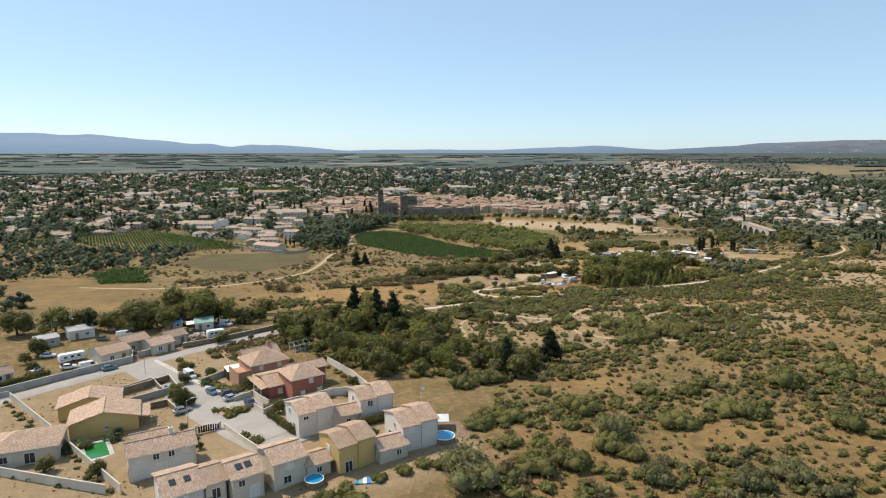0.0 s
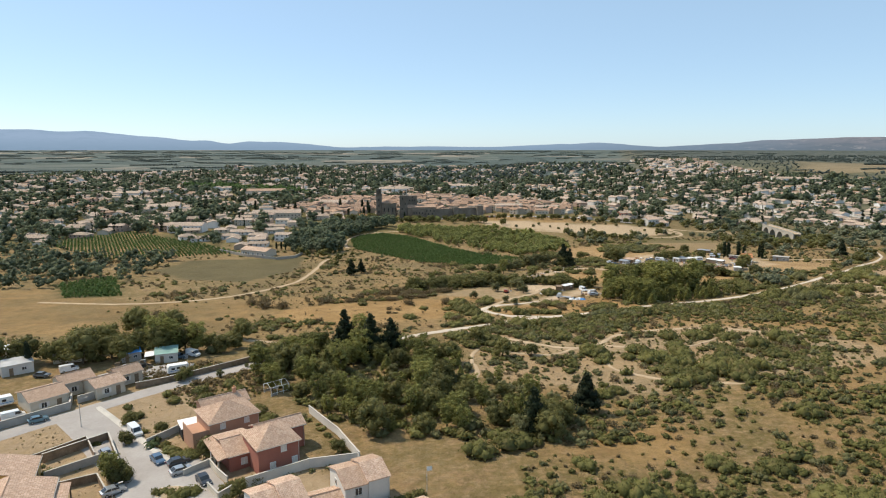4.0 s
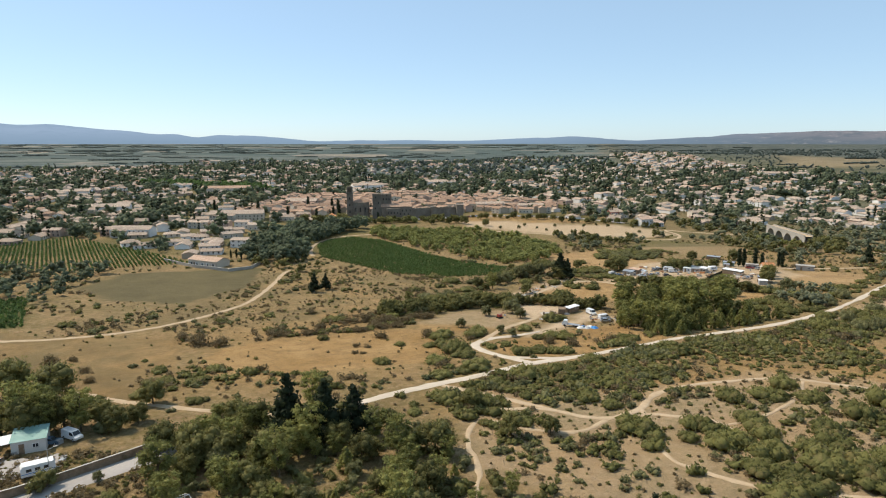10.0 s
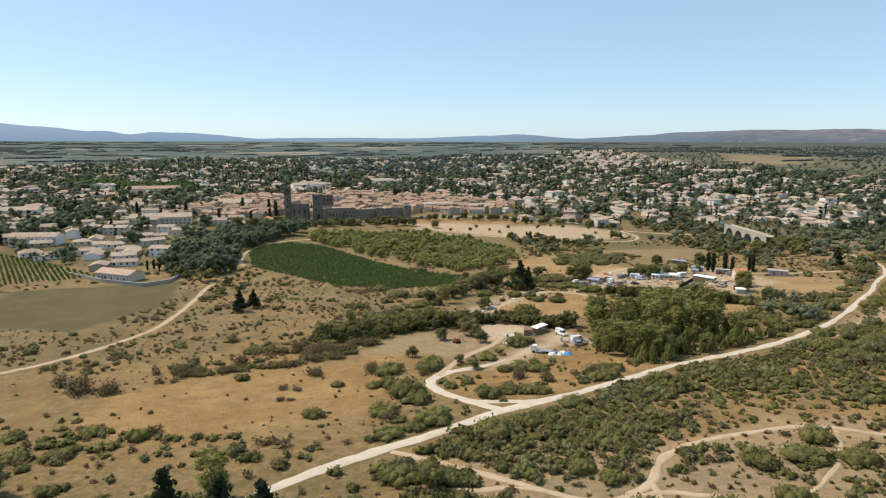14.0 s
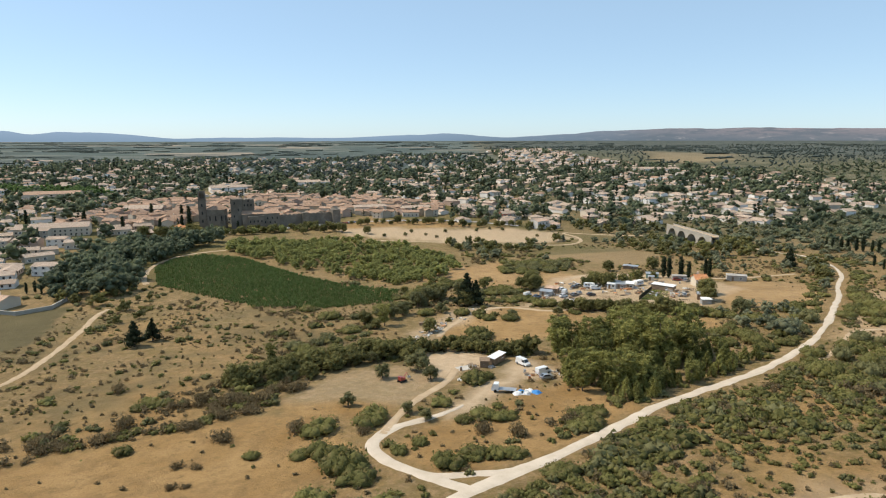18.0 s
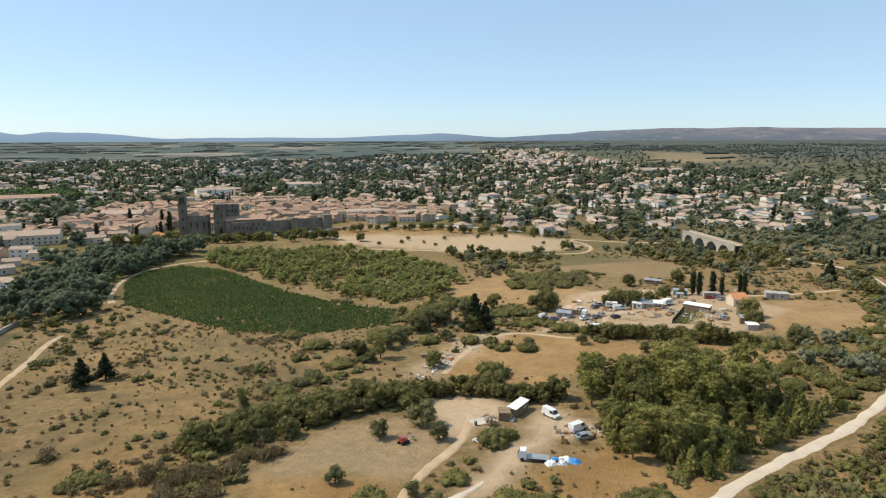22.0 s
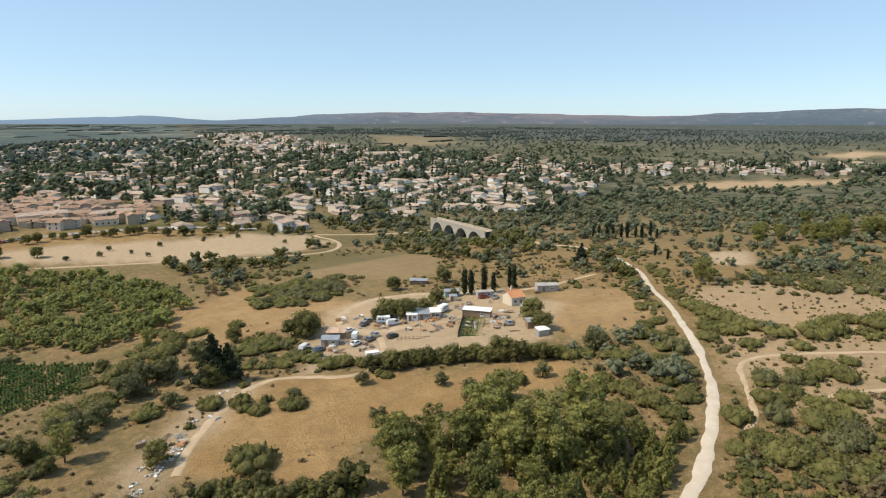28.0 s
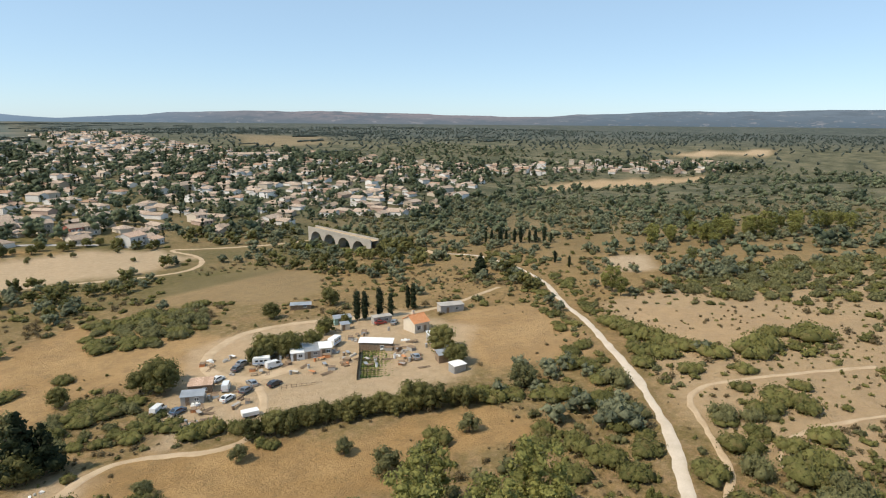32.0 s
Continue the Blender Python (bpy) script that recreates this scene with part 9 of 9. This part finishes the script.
shed("shack", 117.6, 386.2, -40, 5.4, 4.0, 2.4, M_WOODP, M_TILE, "timber shack with a rusty roof", 0.3)
shed("shack", 113.4, 382.4, -40, 5.0, 3.0, 2.2, M_BLOCK, M_METAL, "grey shack with a sheet roof", 0.3)
shed("hut", 172.5, 394.2, -32, 5.5, 3.0, 2.3, M_TEAL, M_METAL, "blue-green hut by the drive", 0.2)
shed("hut", 169.6, 388.2, -33, 2.6, 2.4, 2.0, M_CREAM, M_METAL, "small cream cabin by the drive", 0.15)
shed("ruin", 177.0, 421.0, -42, 7.0, 3.5, 1.8, M_WOODP, M_METAL, "low derelict timber shed", 0.1)
shed("container", 178.5, 383.0, -27, 6.0, 2.5, 2.4, M_BLOCK, M_BLOCK, "grey storage container beneath cypresses", 0.02)
shed("barrack", 144.8, 381.7, -37, 3.6, 4.2, 2.3, M_FRAME, M_FRAME, "low white cabin with a white sheet roof", 0.3)
shed("barrack", 147.8, 379.6, -37, 4.0, 3.4, 2.2, M_BLOCK, M_METAL, "low grey cabin with a sheet-metal roof", 0.3)
shed("barrack", 151.1, 377.2, -37, 3.2, 4.4, 2.4, M_CREAM, M_FRAME, "low cream cabin with a pale sheet roof", 0.2)
shed("lean_to", 148.6, 383.0, -37, 6.5, 2.2, 2.6, M_METAL, M_METAL, "grey sheet-metal lean-to behind the cabins", 0.2)
caravan(139.0, 386.5, -40, "white caravan under the oaks at the camp", 4.6)
caravan(159.5, 380.5, 20, "white caravan beside the track", 4.8)
for x_, y_, a_, c_, kd in ((126.5, 387.6, 13, "white", "car"), (124.6, 381.3, 47, "white", "van"), (121.1, 375.6, 14, "white", "car"), (126.2, 375.6, 17, "grey", "car"), (139.7, 382.4, -10, "white", "van"), (132.2, 372.6, 4, "black", "car"), (111.0, 379.4, 12, "blue", "car"), (161.9, 352.6, 60, "silver", "car"),
                           (182.2, 377.9, 26, "silver", "car"), (180.0, 381.6, -27, "red", "car"), (108.6, 383.5, 30, "white", "van"), (133.5, 389.5, 20, "grey", "car"), (136.5, 391.5, 10, "silver", "car"), (129.5, 377.8, 80, "silver", "car")):
    car(x_, y_, a_, c_, kd)
gd = thing("vegetable_garden", 145.0, 356.6, -48, "fenced vegetable plot with dry green rows of crops", "garden")
for k in range(14):
    bmv, bmf = crown([(0.6 + 0.95 * q + 0.2 * rng.random(), 0, 0.22, 0.58, 0.18 + 0.28 * rng.random()) for q in range(13)], 230, 0.18, 0.85)
    r_ = part("vegetable_bed", tri_mesh("crop_row", bmv, bmf, [(F_VINE, F_WOOD, F_WOOD, F_OLIVE, F_WOOD)[k % 5]], None, (("tone", np.zeros(len(bmv))),)), None, gd)
    r_.location = (0, 0.8 + 1.35 * k, 0.12)
part("soil", Solid().box(-0.2, 0, -0.9, 13.6, 19.2, 0.12), M_PATH, gd, "dry tilled soil")
for k in range(18):
    part("fence_post", Solid().tube((-0.4, 1.1 * k, -0.5), (-0.4, 1.1 * k, 1.6), 0.06, 0.06, 5), M_WOODP, gd)
part("screen", Solid().box(-0.55, -0.3, -0.6, -0.45, 19.2, 1.6), F_CYP, gd, "dark green screening cloth")
for a, b, k in ((147.5, 389.1, 0.85), (142, 389, 0.75), (138.9, 389.5, 0.7), (151, 390, 0.7), (118.4, 399.1, 1.0), (112, 398, 0.9), (175.2, 392.5, 0.5)):
    plant("oak", a, b, k, "camp oaks")
plant("pine", 159.1, 386.2, 0.55, "camp pines"), plant("pine", 156.0, 387.4, 0.5, "camp pines")
x, y = along([(116.5, 352.2), (122.0, 350.4), (126.1, 347.4), (132.1, 342.7), (137.0, 336.8), (143.3, 330.3), (147, 325)], 3.0, 2.4, 86)
for a, b in zip(x, y):
    plant("oak", float(a), float(b), 0.5 + 0.25 * rng.random(), "hedge oaks")
fn = thing("paddock_fence", 131.5, 369.2, -37, "weathered post-and-rail timber fence", "fence")
for k in range(9):
    part("post", Solid().tube((1.2 * k, 0, -0.3), (1.2 * k, 0, 1.2), 0.07, 0.06, 6), M_WOODP, fn)
for z_ in (0.5, 1.0):
    part("rail", Solid().tube((0, 0, z_), (9.6, 0, z_), 0.05, 0.05, 6), M_WOODP, fn)
tr_ = thing("flat_trailer", 118.8, 363.9, -23, "white flat-topped farm trailer", "trailer", "", 0.05)
part("bed", Solid().box(-1.8, -1.0, 0.6, 1.8, 1.0, 1.5), M_FRAME, tr_)
for x_ in (-0.9, 0.9):
    for y_ in (-1.0, 1.0):
        part("wheel", Solid().tube((x_, y_ - 0.1, 0.3), (x_, y_ + 0.1, 0.3), 0.3, 0.3, 10), M_DARK, tr_)


def junk(x, y, n):
    """One heap or crate of odds and ends."""
    r = random.Random(n)
    kd = n % 5
    mats = (M_WOODP, M_METAL, M_BLOCK, M_BLOCK, M_WOODP, M_CONC, M_TILE_RED, M_FRAME)
    m_ = mats[r.randrange(len(mats))]
    nm, lab = (("crate", "weathered crate on bare ground"), ("barrel", "old barrel standing in the yard"), ("plank_pile", "pile of old planks on the ground"), ("scrap_heap", "heap of scrap and rubble"), ("table", "rough outdoor wooden table"))[kd]
    ob = thing(nm, x, y, r.uniform(0, 180), lab, nm.split("_")[0], "clutter of the camp")
    if kd == 0:
        a = r.uniform(0.5, 1.1)
        part("box", Solid().box(-a, -a * 0.7, 0, a, a * 0.7, a * 0.9), m_, ob)
        part("lid", Solid().box(-a - 0.04, -a * 0.7 - 0.04, a * 0.9, a + 0.04, a * 0.7 + 0.04, a * 0.9 + 0.06), M_WOODP, ob)
    elif kd == 1:
        part("drum", Solid().tube((0, 0, 0), (0, 0, 1.0), 0.35, 0.35, 10), m_, ob)
        part("lid", Solid().tube((0, 0, 1.0), (0, 0, 1.05), 0.37, 0.37, 10), M_METAL, ob)
    elif kd == 2:
        for k in range(6):
            q = part("plank", Solid().box(-1.6, -0.12, 0, 1.6, 0.12, 0.06), M_WOODP, ob)
            q.matrix_basis = pose(r.uniform(-0.2, 0.2), -0.5 + 0.2 * k, 0.06 * (k % 3), 0, 0, r.uniform(-14, 14))
    elif kd == 3:
        for k in range(9):
            a, b, c = r.uniform(-1.0, 1.0), r.uniform(-0.8, 0.8), r.uniform(0.2, 0.5)
            h = 0.35 * max(0.0, 1 - math.hypot(a, b) / 1.5)
            q = part("rubble_block", Solid().poly([(-c, -c * 0.7, -0.3), (c, -c * 0.6, -0.3), (c * 0.9, c * 0.7, -0.3), (-c, c * 0.6, -0.3), (-c * 0.8, -c * 0.5, c * 0.6), (c * 0.7, -c * 0.5, c * 0.8), (c * 0.7, c * 0.5, c * 0.5), (-c * 0.7, c * 0.5, c * 0.7)],
                                                  [(3, 2, 1, 0), (4, 5, 6, 7), (0, 1, 5, 4), (1, 2, 6, 5), (2, 3, 7, 6), (3, 0, 4, 7)]), m_, ob)
            q.matrix_basis = pose(a, b, h, 0, 0, r.uniform(0, 180))
    else:
        part("tabletop", Solid().box(-0.9, -0.45, 0.7, 0.9, 0.45, 0.76), m_, ob)
        for a in (-0.8, 0.8):
            for b in (-0.36, 0.36):
                part("leg", Solid().box(a - 0.04, b - 0.04, 0, a + 0.04, b + 0.04, 0.7), M_WOODP, ob)
    return ob


jr = random.Random(3)
n_ = 0
for cx, cy, sx, sy, cnt in ((140, 385, 9, 5, 24), (148, 371, 10, 5, 26), (118, 378, 9, 8, 24), (158, 362, 9, 5, 14), (150, 384, 6, 4, 10), (165, 360, 8, 5, 12), (160, 350, 5, 5, 8), (172, 380, 8, 5, 9), (135, 400, 6, 6, 8), (58, 303, 5, 4, 10), (72, 292, 4, 4, 8), (60, 354, 4, 4, 7), (55, 296, 4, 3, 6), (111, 372, 4, 4, 5)):
    for k in range(cnt):
        a, b = cx + jr.uniform(-sx, sx), cy + jr.uniform(-sy, sy)
        junk(a, b, n_)
        n_ += 1

# ---- yard by the loop lane ----
car(71.4, 301.4, -70, "white", "van"), car(73.2, 292.3, 20, "white", "van"), car(72.2, 287.8, 5, "silver", "car")
fb = thing("flatbed_truck", 58.4, 282.6, 152, "white flatbed truck with an empty rear frame", "truck", "", 0.12)
part("cab", extrude_side([(1.2, 0.4), (2.9, 0.4), (2.95, 1.1), (2.5, 2.05), (1.3, 2.1), (1.2, 1.0)], -0.95, 0.95, 0.06), PAINTS["white"], fb)
part("windscreen", Solid().poly([(2.97, -0.8, 1.15), (2.97, 0.8, 1.15), (2.56, 0.75, 1.95), (2.56, -0.75, 1.95)], [(0, 1, 2, 3)]), M_GLASS, fb)
part("chassis", Solid().box(-3.0, -0.45, 0.5, 1.2, -0.3, 0.7).box(-3.0, 0.3, 0.5, 1.2, 0.45, 0.7), M_DARK, fb)
part("bed", Solid().box(-3.0, -1.0, 0.72, 1.1, 1.0, 0.82), M_METAL, fb)
for x_ in (-2.0, 2.0):
    for y_ in (-0.9, 0.9):
        part("wheel", Solid().tube((x_, y_ - 0.12, 0.36), (x_, y_ + 0.12, 0.36), 0.36, 0.36, 12), M_DARK, fb)
shed("hut", 59.4, 303.0, -20, 2.4, 2.2, 2.0, M_WOODP, M_WOODP, "small open-fronted wooden hut", 0.2)
shed("long_shed", 63.6, 303.4, 39, 6.4, 2.0, 2.0, M_WOODP, M_FRAME, "long dark shed with a white sheet roof", 0.15)
dg = thing("small_digger", 36.5, 298.4, 30, "small rusty red digger on the ploughed paddock", "digger", "", 0.05)
for y_ in (-0.8, 0.45):
    part("track", Solid().box(-1.0, y_, 0, 1.0, y_ + 0.35, 0.5), M_DARK, dg, "dark rubber track")
part("body", Solid().box(-0.9, -0.6, 0.5, 0.7, 0.6, 1.1).box(-0.9, -0.6, 1.1, -0.1, 0.6, 1.5), PAINTS["red"], dg)
part("arm", Solid().tube((0.6, 0, 1.0), (1.6, 0, 2.0), 0.12, 0.10).tube((1.6, 0, 2.0), (2.4, 0, 0.9), 0.10, 0.08), PAINTS["red"], dg)
part("bucket", Solid().box(2.2, -0.35, 0.4, 2.7, 0.35, 0.9), M_METAL, dg)
rr_ = random.Random(31)
for k in range(26):
    a, b = (rr_.uniform(50, 84), 0) if k < 18 else (rr_.uniform(73, 78), 0)
    b = 343 + (a - 52) * 0.86 + rr_.uniform(-4, 4) if k < 18 else rr_.uniform(289, 295)
    rb = thing("rubble_heap", a, b, rr_.uniform(0, 180), "heap of pale rubble and broken plaster", "rubble", "rubble heaps")
    for q in range(6):
        c = rr_.uniform(0.12, 0.38)
        pc = part("rubble_block", Solid().box(-c, -c * 0.6, -0.1, c, c * 0.6, c * 0.7), (M_CONC, M_FRAME, M_BLOCK, M_CONC)[(k + q) % 4], rb)
        pc.matrix_basis = pose(rr_.uniform(-0.9, 0.9), rr_.uniform(-0.9, 0.9), 0.1, rr_.uniform(-20, 20), rr_.uniform(-20, 20), rr_.uniform(0, 180))
# a flat pale box stands in here for a mound of sand
sl = thing("sand_pile_slab", 53.0, 303.6, 7, "flat pale slab in place of a sand pile", "slab", "", 0.05)
part("slab", Solid().box(0, -1.5, -0.4, 6, 1.6, 0.08), M_CONC, sl)
for k in range(5):
    tp = thing("tarpaulin_heap", 61.0 + 1.1 * k, 280.2 - 0.25 * k + (k % 2), 30 * k, "rumpled white and blue plastic sheeting over goods", "tarpaulin", "tarpaulin heaps")
    sp = Solid()
    m_ = 7
    rr = random.Random(k)
    g_ = [[(-1.2 + 0.4 * a, -1.0 + 0.33 * b, 0.05 + (0.45 * math.sin(math.pi * a / (m_ - 1)) * math.sin(math.pi * b / (m_ - 1)) + rr.uniform(0, 0.35)) * (0 < a < m_ - 1 and 0 < b < m_ - 1)) for b in range(m_)] for a in range(m_)]
    sp.poly([g_[a][b] for a in range(m_) for b in range(m_)], [(a * m_ + b, (a + 1) * m_ + b, (a + 1) * m_ + b + 1, a * m_ + b + 1) for a in range(m_ - 1) for b in range(m_ - 1)])
    part("sheet", sp, (M_FRAME, M_LINER, M_METAL)[k % 3], tp)
